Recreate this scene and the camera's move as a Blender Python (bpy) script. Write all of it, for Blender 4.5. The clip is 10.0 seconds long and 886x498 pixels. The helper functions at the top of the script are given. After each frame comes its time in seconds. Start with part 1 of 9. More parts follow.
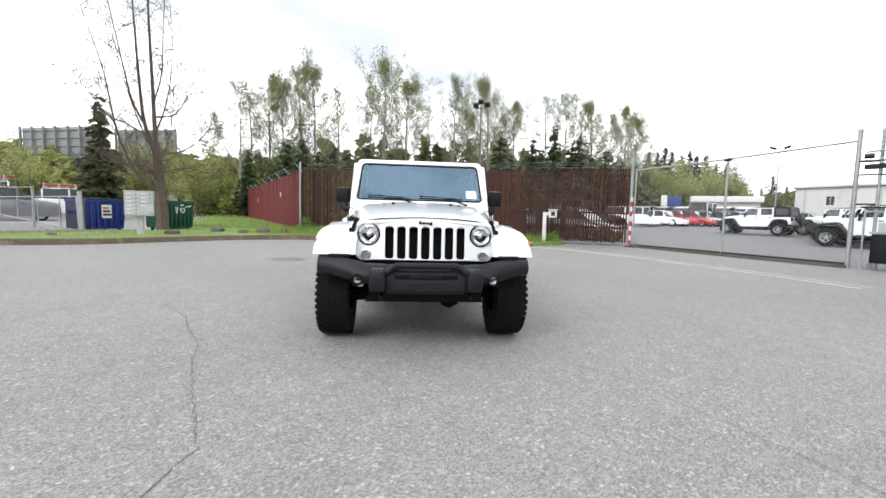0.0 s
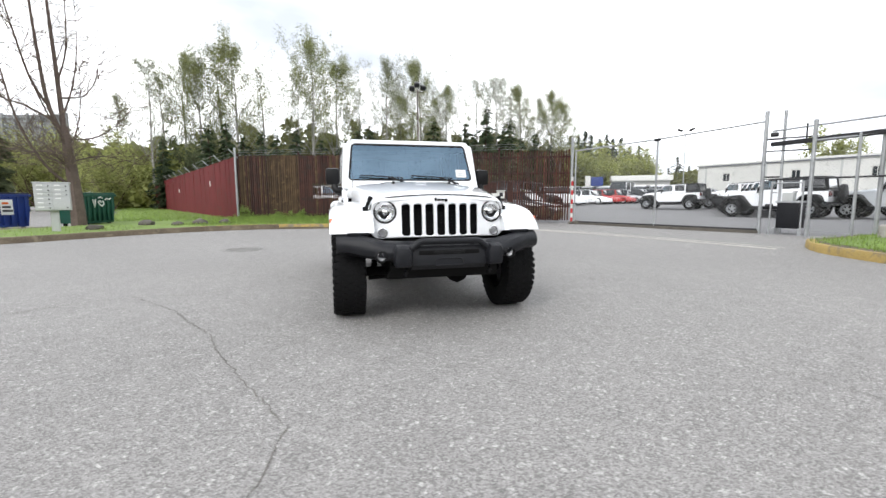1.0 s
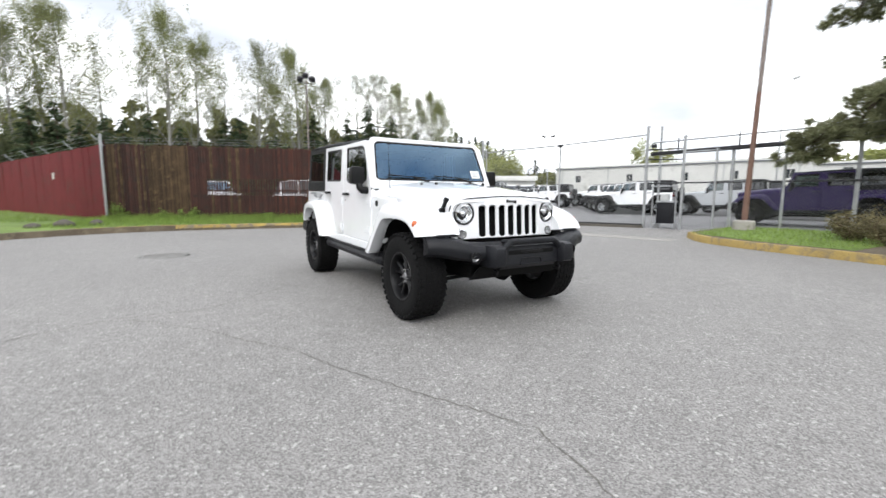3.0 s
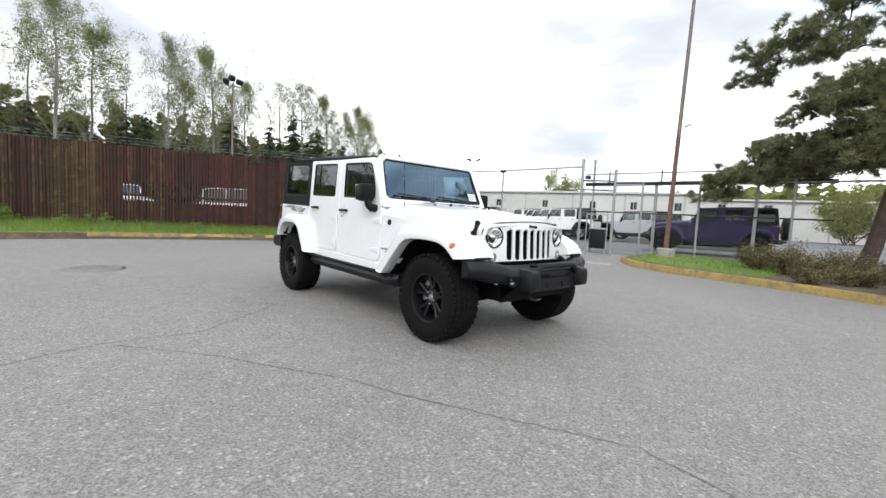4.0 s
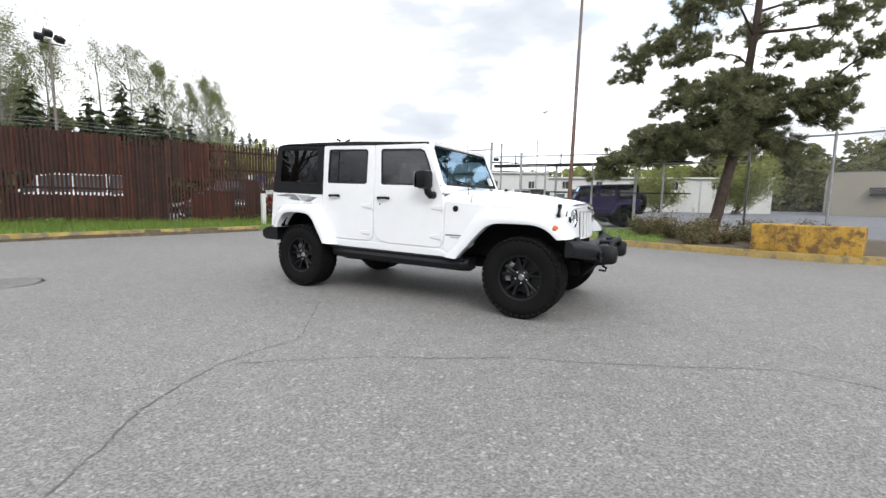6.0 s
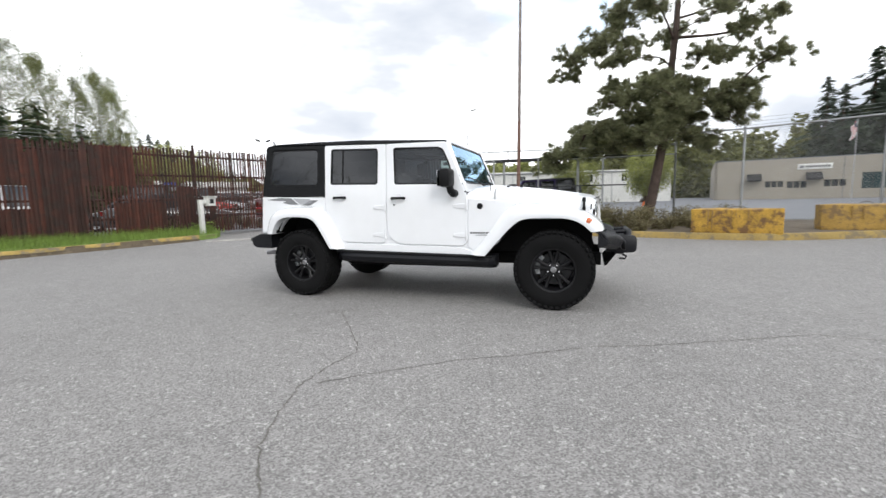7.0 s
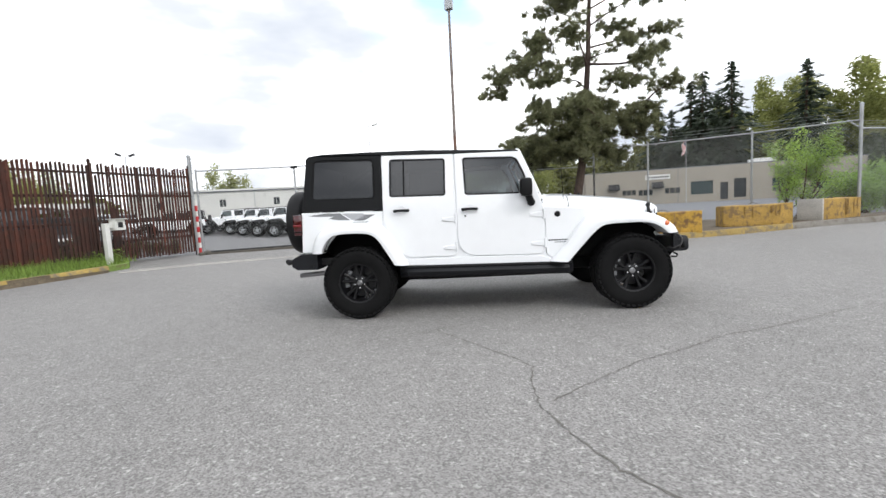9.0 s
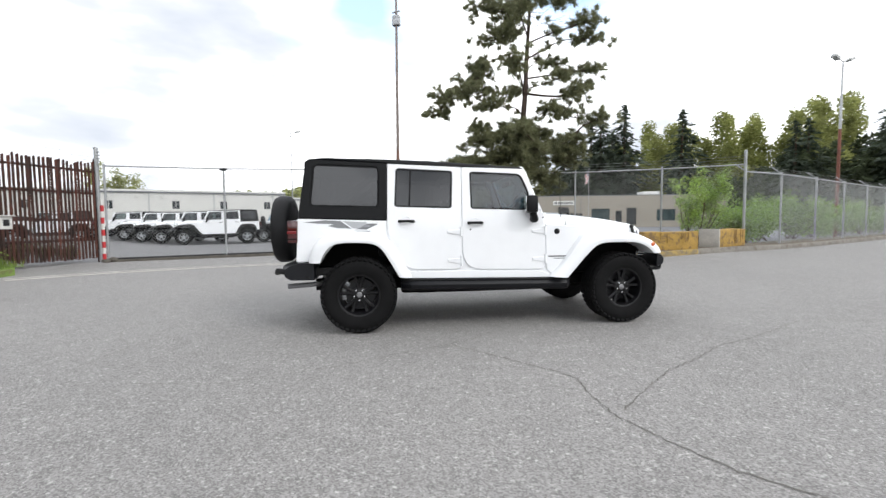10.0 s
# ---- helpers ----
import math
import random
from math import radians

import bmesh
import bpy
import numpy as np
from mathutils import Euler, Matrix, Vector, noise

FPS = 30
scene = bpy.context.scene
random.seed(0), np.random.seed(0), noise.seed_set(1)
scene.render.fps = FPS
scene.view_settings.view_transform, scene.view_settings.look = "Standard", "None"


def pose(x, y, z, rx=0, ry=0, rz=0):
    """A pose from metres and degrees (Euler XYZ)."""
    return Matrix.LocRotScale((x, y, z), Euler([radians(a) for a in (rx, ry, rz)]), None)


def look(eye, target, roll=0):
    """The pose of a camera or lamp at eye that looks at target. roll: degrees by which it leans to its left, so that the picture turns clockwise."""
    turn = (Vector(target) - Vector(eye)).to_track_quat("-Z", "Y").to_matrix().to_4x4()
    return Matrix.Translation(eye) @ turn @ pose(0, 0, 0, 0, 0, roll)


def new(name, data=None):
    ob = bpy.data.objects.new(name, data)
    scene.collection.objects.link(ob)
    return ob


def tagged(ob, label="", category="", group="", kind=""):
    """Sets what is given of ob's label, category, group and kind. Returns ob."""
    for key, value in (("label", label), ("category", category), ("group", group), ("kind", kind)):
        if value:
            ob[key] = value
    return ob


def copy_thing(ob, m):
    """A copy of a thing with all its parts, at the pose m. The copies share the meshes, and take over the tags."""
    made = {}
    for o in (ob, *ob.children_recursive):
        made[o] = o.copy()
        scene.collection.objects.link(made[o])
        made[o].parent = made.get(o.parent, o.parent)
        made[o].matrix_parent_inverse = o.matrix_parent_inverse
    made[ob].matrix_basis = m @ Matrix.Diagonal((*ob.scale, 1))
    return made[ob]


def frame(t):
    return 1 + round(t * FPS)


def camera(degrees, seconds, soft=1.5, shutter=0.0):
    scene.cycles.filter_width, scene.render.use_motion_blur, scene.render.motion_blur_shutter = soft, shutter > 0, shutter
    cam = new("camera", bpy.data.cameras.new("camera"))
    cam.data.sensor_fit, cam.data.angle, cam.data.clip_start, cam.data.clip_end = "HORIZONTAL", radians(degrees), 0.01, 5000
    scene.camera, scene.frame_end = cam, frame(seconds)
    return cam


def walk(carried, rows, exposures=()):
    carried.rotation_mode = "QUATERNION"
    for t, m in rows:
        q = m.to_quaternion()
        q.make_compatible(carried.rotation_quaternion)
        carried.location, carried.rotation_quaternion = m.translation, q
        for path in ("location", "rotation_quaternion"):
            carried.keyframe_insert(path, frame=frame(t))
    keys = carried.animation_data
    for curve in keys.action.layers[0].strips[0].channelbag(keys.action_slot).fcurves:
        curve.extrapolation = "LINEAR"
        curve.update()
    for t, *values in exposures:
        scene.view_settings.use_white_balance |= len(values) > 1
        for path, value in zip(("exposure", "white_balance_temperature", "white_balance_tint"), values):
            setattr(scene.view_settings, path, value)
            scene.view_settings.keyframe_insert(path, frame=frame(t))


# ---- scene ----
cam = camera(92.0, 10.0, soft=1.45, shutter=0.3)
PATH = [
    (0, (-0.19, -4.096, 1.167), (0.012, -2.114, 0.999), 1.5),
    (0.2, (-0.315, -4.143, 1.145), (-0.091, -2.166, 0.948), 0.9),
    (0.5, (-0.555, -4.176, 1.124), (-0.162, -2.23, 0.889), 0.2),
    (0.7, (-0.671, -4.148, 1.099), (-0.223, -2.213, 0.861), 0.3),
    (1, (-0.917, -4.074, 1.079), (-0.409, -2.153, 0.848), -0.3),
    (1.2, (-1.081, -4.014, 1.099), (-0.548, -2.104, 0.832), -0.8),
    (1.5, (-1.313, -3.888, 1.085), (-0.697, -1.998, 0.864), 0.9),
    (1.7, (-1.475, -3.851, 1.084), (-0.788, -1.982, 0.890), 0.9),
    (2, (-1.749, -3.778, 1.08), (-0.934, -1.963, 0.881), 1.1),
    (2.2, (-1.907, -3.746, 1.109), (-1.066, -1.946, 0.880), 1.3),
    (2.5, (-2.166, -3.637, 1.076), (-1.264, -1.869, 0.828), 2.2),
    (2.7, (-2.341, -3.556, 1.131), (-1.378, -1.826, 0.848), 1.2),
    (3, (-2.57, -3.436, 1.119), (-1.521, -1.751, 0.875), 0.1),
    (3.2, (-2.751, -3.368, 1.126), (-1.581, -1.759, 0.928), -1.1),
    (4.3, (-3.591, -2.62, 1.137), (-2.163, -1.228, 0.991), 3.4),
    (4.5, (-3.761, -2.482, 1.128), (-2.26, -1.168, 0.987), 2.8),
    (4.8, (-3.978, -2.243, 1.125), (-2.405, -1.018, 0.976), 3.2),
    (5, (-4.104, -2.075, 1.122), (-2.523, -0.864, 0.939), 1.4),
    (5.3, (-4.322, -1.798, 1.087), (-2.696, -0.649, 0.895), 1.6),
    (5.5, (-4.42, -1.65, 1.117), (-2.763, -0.547, 0.929), 1.4),
    (5.7, (-4.589, -1.52, 1.118), (-2.886, -0.491, 0.914), 0.8),
    (6.8, (-5.063, -0.484, 1.105), (-3.223, 0.268, 0.883), 0.4),
    (7, (-5.163, -0.298, 1.118), (-3.28, 0.337, 0.89), -1.3),
    (7.2, (-5.240, -0.099, 1.129), (-3.336, 0.469, 0.901), -1.0),
    (7.5, (-5.332, 0.204, 1.127), (-3.42, 0.735, 0.88), -3.1),
    (7.7, (-5.354, 0.411, 1.141), (-3.431, 0.903, 0.893), -4.0),
    (8, (-5.419, 0.704, 1.144), (-3.467, 1.087, 0.932), -3.8),
    (8.2, (-5.466, 0.921, 1.131), (-3.492, 1.185, 0.943), -4.8),
    (8.5, (-5.464, 1.224, 1.155), (-3.478, 1.379, 0.977), -4.3),
    (8.8, (-5.456, 1.544, 1.128), (-3.470, 1.682, 0.937), -3.6),
    (9, (-5.446, 1.733, 1.152), (-3.458, 1.852, 0.971), -3.2),
    (9.3, (-5.452, 2.041, 1.126), (-3.459, 2.007, 0.966), -2.6),
    (9.5, (-5.445, 2.247, 1.149), (-3.454, 2.123, 1.002), -2.0),
    (9.7, (-5.426, 2.441, 1.146), (-3.439, 2.249, 1.019), -1.3),
    (10, (-5.345, 2.729, 1.145), (-3.37, 2.439, 1.025), -0.5),
]
walk(cam, [(t, look(eye, target, roll)) for t, eye, target, roll in PATH],
     [(0.0, 0.26), (2.5, 0.25), (3.2, 0.18), (4.5, -0.05), (7.5, -0.03), (10.0, 0.04)])


# ---- daylight: bright broken overcast ----
world = bpy.data.worlds.new("overcast_sky")
scene.world = world
world.use_nodes = True
wt = world.node_tree
wt.nodes.clear()
w_out = wt.nodes.new("ShaderNodeOutputWorld")
w_bg = wt.nodes.new("ShaderNodeBackground")
w_sky = wt.nodes.new("ShaderNodeTexSky")
w_sky.sky_type = "NISHITA"
w_sky.sun_disc = False
w_sky.sun_elevation = radians(40)
w_sky.sun_rotation = radians(225)
w_co = wt.nodes.new("ShaderNodeTexCoord")
w_map = wt.nodes.new("ShaderNodeMapping")
w_map.inputs["Scale"].default_value = (1.0, 1.0, 2.6)
w_map.inputs["Location"].default_value = (1.9, 0.4, 0.6)
w_n = wt.nodes.new("ShaderNodeTexNoise")
w_n.inputs["Scale"].default_value = 2.3
w_n.inputs["Detail"].default_value = 5
w_n.inputs["Roughness"].default_value = 0.46
w_ramp = wt.nodes.new("ShaderNodeValToRGB")
w_ramp.color_ramp.elements[0].position = 0.36
w_ramp.color_ramp.elements[0].color = (0.50, 0.54, 0.61, 1)
w_ramp.color_ramp.elements[1].position = 0.62
w_ramp.color_ramp.elements[1].color = (1.52, 1.54, 1.58, 1)
w_grey = w_ramp.color_ramp.elements.new(0.43)
w_grey.color = (0.61, 0.64, 0.69, 1)
# the cover is broken overhead and closes towards the horizon
w_sep = wt.nodes.new("ShaderNodeSeparateXYZ")
w_high = wt.nodes.new("ShaderNodeMapRange")
w_high.inputs["From Min"].default_value = 0.42
w_high.inputs["From Max"].default_value = 0.72
w_high.inputs["To Min"].default_value = 0.01
w_high.inputs["To Max"].default_value = -0.035
w_cover = wt.nodes.new("ShaderNodeMath")
w_cover.operation = "ADD"
w_gain = wt.nodes.new("ShaderNodeVectorMath")
w_gain.operation = "SCALE"
w_gain.inputs["Scale"].default_value = 0.15
# ragged gaps of blue between the clouds
w_gap = wt.nodes.new("ShaderNodeVectorMath")
w_gap.operation = "DISTANCE"
w_gap.inputs[1].default_value = Vector((0.885, 0.02, 0.465)).normalized()
w_gap2 = wt.nodes.new("ShaderNodeVectorMath")
w_gap2.operation = "DISTANCE"
w_gap2.inputs[1].default_value = Vector((0.46, -0.60, 0.65)).normalized()
w_gap3 = wt.nodes.new("ShaderNodeVectorMath")
w_gap3.operation = "DISTANCE"
w_gap3.inputs[1].default_value = Vector((0.79, -0.36, 0.475)).normalized()
w_pair = wt.nodes.new("ShaderNodeMath")
w_pair.operation = "MINIMUM"
w_near = wt.nodes.new("ShaderNodeMath")
w_near.operation = "MINIMUM"
w_rag = wt.nodes.new("ShaderNodeMath")
w_rag.operation = "MULTIPLY_ADD"
w_rag.inputs[1].default_value = 0.32
w_hr = wt.nodes.new("ShaderNodeMapRange")
w_hr.inputs["From Min"].default_value = 0.335
w_hr.inputs["From Max"].default_value = 0.235
w_mix = wt.nodes.new("ShaderNodeMix")
w_mix.data_type = "RGBA"
wl = wt.links.new
wl(w_co.outputs["Generated"], w_map.inputs["Vector"])
wl(w_map.outputs["Vector"], w_n.inputs["Vector"])
wl(w_co.outputs["Generated"], w_sep.inputs["Vector"])
wl(w_sep.outputs["Z"], w_high.inputs["Value"])
wl(w_high.outputs["Result"], w_cover.inputs[0])
wl(w_n.outputs["Fac"], w_cover.inputs[1])
# a bank of thin grey cloud low over the lot
w_bank = wt.nodes.new("ShaderNodeVectorMath")
w_bank.operation = "DISTANCE"
w_bank.inputs[1].default_value = (0.70, 0.69, 0.30)
w_flat = wt.nodes.new("ShaderNodeMapping")
w_flat.inputs["Scale"].default_value = (1.0, 1.0, 1.7)
wl(w_co.outputs["Generated"], w_flat.inputs["Vector"])
wl(w_flat.outputs["Vector"], w_bank.inputs[0])
w_thin = wt.nodes.new("ShaderNodeMapRange")
w_thin.inputs["From Min"].default_value = 0.05
w_thin.inputs["From Max"].default_value = 0.42
w_thin.inputs["To Min"].default_value = -0.085
w_thin.inputs["To Max"].default_value = 0.0
wl(w_bank.outputs["Value"], w_thin.inputs["Value"])
w_cloud = wt.nodes.new("ShaderNodeMath")
w_cloud.operation = "ADD"
wl(w_cover.outputs["Value"], w_cloud.inputs[0])
wl(w_thin.outputs["Result"], w_cloud.inputs[1])
wl(w_cloud.outputs["Value"], w_ramp.inputs["Fac"])
wl(w_sky.outputs["Color"], w_gain.inputs[0])
wl(w_co.outputs["Generated"], w_gap.inputs[0])
wl(w_n.outputs["Fac"], w_rag.inputs[0])
wl(w_co.outputs["Generated"], w_gap2.inputs[0])
wl(w_gap.outputs["Value"], w_near.inputs[0])
wl(w_co.outputs["Generated"], w_gap3.inputs[0])
wl(w_gap2.outputs["Value"], w_pair.inputs[0])
wl(w_gap3.outputs["Value"], w_pair.inputs[1])
wl(w_pair.outputs["Value"], w_near.inputs[1])
wl(w_near.outputs["Value"], w_rag.inputs[2])
wl(w_rag.outputs["Value"], w_hr.inputs["Value"])
wl(w_hr.outputs["Result"], w_mix.inputs["Factor"])
wl(w_ramp.outputs["Color"], w_mix.inputs["A"])
# thin cloud veils the blue
w_veil = wt.nodes.new("ShaderNodeVectorMath")
w_veil.operation = "ADD"
w_veil.inputs[1].default_value = (0.27, 0.34, 0.38)
wl(w_gain.outputs["Vector"], w_veil.inputs[0])
wl(w_veil.outputs["Vector"], w_mix.inputs["B"])
wl(w_mix.outputs["Result"], w_bg.inputs["Color"])
wl(w_bg.outputs["Background"], w_out.inputs["Surface"])
w_bg.inputs["Strength"].default_value = 1.5

sun = new("sun", bpy.data.lights.new("sun", "SUN"))
sun.data.energy = 1.5
sun.data.angle = radians(25)
sun.data.color = (1.0, 0.975, 0.94)
sun.matrix_world = look((-8, -8, 9.5), (0, 0, 0))


# ---- materials ----
from mathutils.geometry import delaunay_2d_cdt


def mat(name, col, rough=0.5, metal=0.0, vary=0.12, scale=3.0, fine=60.0, bump=0.0, coat=0.0, spec=0.5, island=0.0, obj=0.0, stain=None, stain_at=0.62, leaf=0.0):
    """A surface with two scales of variation (patches and grain), an optional stain colour, and fine relief."""
    m = bpy.data.materials.new(name)
    m.use_nodes = True
    nt = m.node_tree
    b = nt.nodes["Principled BSDF"]
    b.inputs["Roughness"].default_value = rough
    b.inputs["Metallic"].default_value = metal
    b.inputs["Specular IOR Level"].default_value = spec
    b.inputs["Coat Weight"].default_value = coat
    b.inputs["Coat Roughness"].default_value = 0.04
    link = nt.links.new
    co = nt.nodes.new("ShaderNodeTexCoord")
    geo = nt.nodes.new("ShaderNodeNewGeometry")
    big = nt.nodes.new("ShaderNodeTexNoise")
    big.inputs["Scale"].default_value = scale
    big.inputs["Detail"].default_value = 5
    small = nt.nodes.new("ShaderNodeTexNoise")
    small.inputs["Scale"].default_value = fine
    small.inputs["Detail"].default_value = 3
    for n in (big, small):
        link(geo.outputs["Position"], n.inputs["Vector"])
    add = nt.nodes.new("ShaderNodeMath")
    add.operation = "ADD"
    link(big.outputs["Fac"], add.inputs[0])
    link(small.outputs["Fac"], add.inputs[1])
    rng = nt.nodes.new("ShaderNodeMapRange")
    rng.inputs["From Min"].default_value = 0.65
    rng.inputs["From Max"].default_value = 1.35
    rng.inputs["To Min"].default_value = 1 - vary
    rng.inputs["To Max"].default_value = 1 + vary
    link(add.outputs["Value"], rng.inputs["Value"])
    last = rng.outputs["Result"]
    for amount, node, out in ((island, "ShaderNodeNewGeometry", "Random Per Island"), (obj, "ShaderNodeObjectInfo", "Random")):
        if amount:
            r = nt.nodes.new("ShaderNodeMapRange")
            r.inputs["To Min"].default_value = 1 - amount
            r.inputs["To Max"].default_value = 1 + amount
            link(nt.nodes.new(node).outputs[out], r.inputs["Value"])
            mul = nt.nodes.new("ShaderNodeMath")
            mul.operation = "MULTIPLY"
            link(last, mul.inputs[0])
            link(r.outputs["Result"], mul.inputs[1])
            last = mul.outputs["Value"]
    sc = nt.nodes.new("ShaderNodeVectorMath")
    sc.operation = "SCALE"
    sc.inputs[0].default_value = col
    link(last, sc.inputs["Scale"])
    colour = sc.outputs["Vector"]
    if stain:
        sn = nt.nodes.new("ShaderNodeTexNoise")
        sn.inputs["Scale"].default_value = scale * 1.7
        sn.inputs["Detail"].default_value = 7
        sn.inputs["Roughness"].default_value = 0.65
        link(geo.outputs["Position"], sn.inputs["Vector"])
        sr = nt.nodes.new("ShaderNodeMapRange")
        sr.inputs["From Min"].default_value = stain_at - 0.06
        sr.inputs["From Max"].default_value = stain_at + 0.06
        link(sn.outputs["Fac"], sr.inputs["Value"])
        mx = nt.nodes.new("ShaderNodeMix")
        mx.data_type = "RGBA"
        link(sr.outputs["Result"], mx.inputs["Factor"])
        link(colour, mx.inputs["A"])
        mx.inputs["B"].default_value = (*stain, 1)
        colour = mx.outputs["Result"]
    link(colour, b.inputs["Base Color"])
    if bump:
        bp = nt.nodes.new("ShaderNodeBump")
        bp.inputs["Strength"].default_value = bump
        bp.inputs["Distance"].default_value = 0.01
        link(small.outputs["Fac"], bp.inputs["Height"])
        link(bp.outputs["Normal"], b.inputs["Normal"])
    if leaf:
        # daylight shines through thin leaves
        tl = nt.nodes.new("ShaderNodeBsdfTranslucent")
        link(colour, tl.inputs["Color"])
        ms = nt.nodes.new("ShaderNodeMixShader")
        ms.inputs["Fac"].default_value = leaf
        link(b.outputs[0], ms.inputs[1])
        link(tl.outputs[0], ms.inputs[2])
        link(ms.outputs[0], nt.nodes["Material Output"].inputs["Surface"])
    return m


def glass(name, tint, clear, f0=0.05, gloss=(0.95, 0.97, 1.0), body_share=0.1):
    """A thin pane: a tinted see-through layer under a gloss that grows at grazing angles."""
    m = bpy.data.materials.new(name)
    m.use_nodes = True
    nt = m.node_tree
    nt.nodes.clear()
    link = nt.links.new
    out = nt.nodes.new("ShaderNodeOutputMaterial")
    tr = nt.nodes.new("ShaderNodeBsdfTransparent")
    tr.inputs["Color"].default_value = (*clear, 1)
    body = nt.nodes.new("ShaderNodeBsdfDiffuse")
    body.inputs["Color"].default_value = (*tint, 1)
    gl = nt.nodes.new("ShaderNodeBsdfGlossy")
    gl.inputs["Roughness"].default_value = 0.0
    gl.inputs["Color"].default_value = (*gloss, 1)
    lw = nt.nodes.new("ShaderNodeLayerWeight")
    lw.inputs["Blend"].default_value = 0.5
    p5 = nt.nodes.new("ShaderNodeMath")
    p5.operation = "POWER"
    p5.inputs[1].default_value = 4.0
    link(lw.outputs["Facing"], p5.inputs[0])
    fr = nt.nodes.new("ShaderNodeMath")
    fr.operation = "MULTIPLY_ADD"
    fr.inputs[1].default_value = 1 - f0
    fr.inputs[2].default_value = f0
    link(p5.outputs["Value"], fr.inputs[0])
    a = nt.nodes.new("ShaderNodeMixShader")
    a.inputs["Fac"].default_value = body_share
    c = nt.nodes.new("ShaderNodeMixShader")
    link(tr.outputs[0], a.inputs[1])
    link(body.outputs[0], a.inputs[2])
    link(fr.outputs["Value"], c.inputs["Fac"])
    link(a.outputs[0], c.inputs[1])
    link(gl.outputs[0], c.inputs[2])
    link(c.outputs[0], out.inputs["Surface"])
    return m


M_PAINT = mat("white_car_paint", (0.88, 0.895, 0.915), 0.28, vary=0.02, coat=1.0, fine=8)
M_PURPLE = mat("purple_car_paint", (0.022, 0.010, 0.072), 0.5, vary=0.05, coat=0.1, spec=0.3)
M_DARKPAINT = mat("dark_car_paint", (0.02, 0.022, 0.026), 0.25, vary=0.05, coat=1.0)
M_REDPAINT = mat("red_car_paint", (0.40, 0.02, 0.02), 0.25, vary=0.05, coat=1.0)
M_SILVER = mat("silver_car_paint", (0.42, 0.44, 0.46), 0.3, 0.3, vary=0.04, coat=1.0)
M_TOP = mat("black_textured_hardtop", (0.0075, 0.008, 0.009), 0.55, spec=0.22, vary=0.12, fine=300, bump=0.25)
M_PLASTIC = mat("dark_grey_moulded_plastic", (0.0075, 0.008, 0.0105), 0.44, spec=0.30, vary=0.18, fine=220, bump=0.25)
M_BLACK = mat("black_plastic", (0.005, 0.005, 0.0056), 0.42, spec=0.25, vary=0.15, fine=120)
M_UNDER = mat("underbody_black", (0.005, 0.005, 0.005), 0.8, spec=0.15, vary=0.3)
M_TYRE = mat("tyre_rubber", (0.0065, 0.0065, 0.0068), 0.8, spec=0.16, vary=0.25, scale=9, fine=140, bump=0.3)
M_RIM = mat("satin_black_alloy", (0.006, 0.006, 0.007), 0.34, 0.2, vary=0.1)
M_CHROME = mat("bright_metal", (0.75, 0.76, 0.78), 0.15, 1.0, vary=0.05)
M_REFLECT = mat("silvered_reflector", (0.80, 0.81, 0.82), 0.22, 0.9, vary=0.2, scale=24, fine=110)
M_PEWTER = mat("pewter_car_paint", (0.17, 0.175, 0.185), 0.35, 0.2, vary=0.05, coat=0.6)
M_STEELGREY = mat("brake_steel", (0.30, 0.30, 0.31), 0.4, 0.8, vary=0.2, fine=90)
M_DISC = mat("dull_brake_disc", (0.05, 0.05, 0.052), 0.5, 0.5, vary=0.2)
M_PALECONC = mat("pale_concrete_edging", (0.47, 0.45, 0.41), 0.9, vary=0.25, scale=2.5, fine=40)
M_YELLOWOLD = mat("flaking_yellow_paint", (0.40, 0.25, 0.06), 0.8, vary=0.3, scale=3.2, fine=40, bump=0.4, stain=(0.20, 0.13, 0.06), stain_at=0.55)
M_LID = mat("worn_iron_lid", (0.23, 0.225, 0.215), 0.75, vary=0.25, scale=8, fine=60, bump=0.3)
M_VINYL = mat("black_vinyl_cover", (0.010, 0.010, 0.011), 0.6, spec=0.3, vary=0.15, scale=6, fine=80, bump=0.2)
M_SEAT = mat("dark_seat_cloth", (0.012, 0.012, 0.013), 0.9, vary=0.2)
M_REDLENS = mat("red_lamp_lens", (0.17, 0.006, 0.009), 0.12, vary=0.15, coat=1.0)
M_DARKRED = mat("dark_red_lamp_lens", (0.06, 0.004, 0.006), 0.12, vary=0.15, coat=1.0)
M_AMBER = mat("amber_lens", (0.60, 0.13, 0.03), 0.15, vary=0.1, coat=1.0)
M_LENS = glass("clear_lamp_lens", (0.7, 0.7, 0.7), (1.0, 1.0, 1.0), 0.03, body_share=0.0)
M_SHIELD = glass("windscreen_glass", (0.012, 0.035, 0.07), (0.36, 0.50, 0.62), 0.16, (0.52, 0.76, 1.0))
M_TINT = glass("privacy_glass", (0.004, 0.004, 0.005), (0.035, 0.035, 0.04), 0.06)
M_SIDE = glass("side_window_glass", (0.010, 0.013, 0.015), (0.40, 0.47, 0.46), 0.07)
M_DECAL = mat("silver_grey_decal", (0.42, 0.43, 0.45), 0.4, vary=0.12)
M_DECAL2 = mat("dark_grey_decal", (0.20, 0.205, 0.215), 0.4, vary=0.12)
M_LETTER = mat("dark_letter_marks", (0.05, 0.05, 0.055), 0.4, vary=0.1)
M_PAPER = mat("white_paper_label", (0.78, 0.79, 0.77), 0.6, vary=0.04)
M_GALV = mat("galvanised_steel", (0.42, 0.43, 0.44), 0.45, 0.7, vary=0.2, scale=5, fine=90)
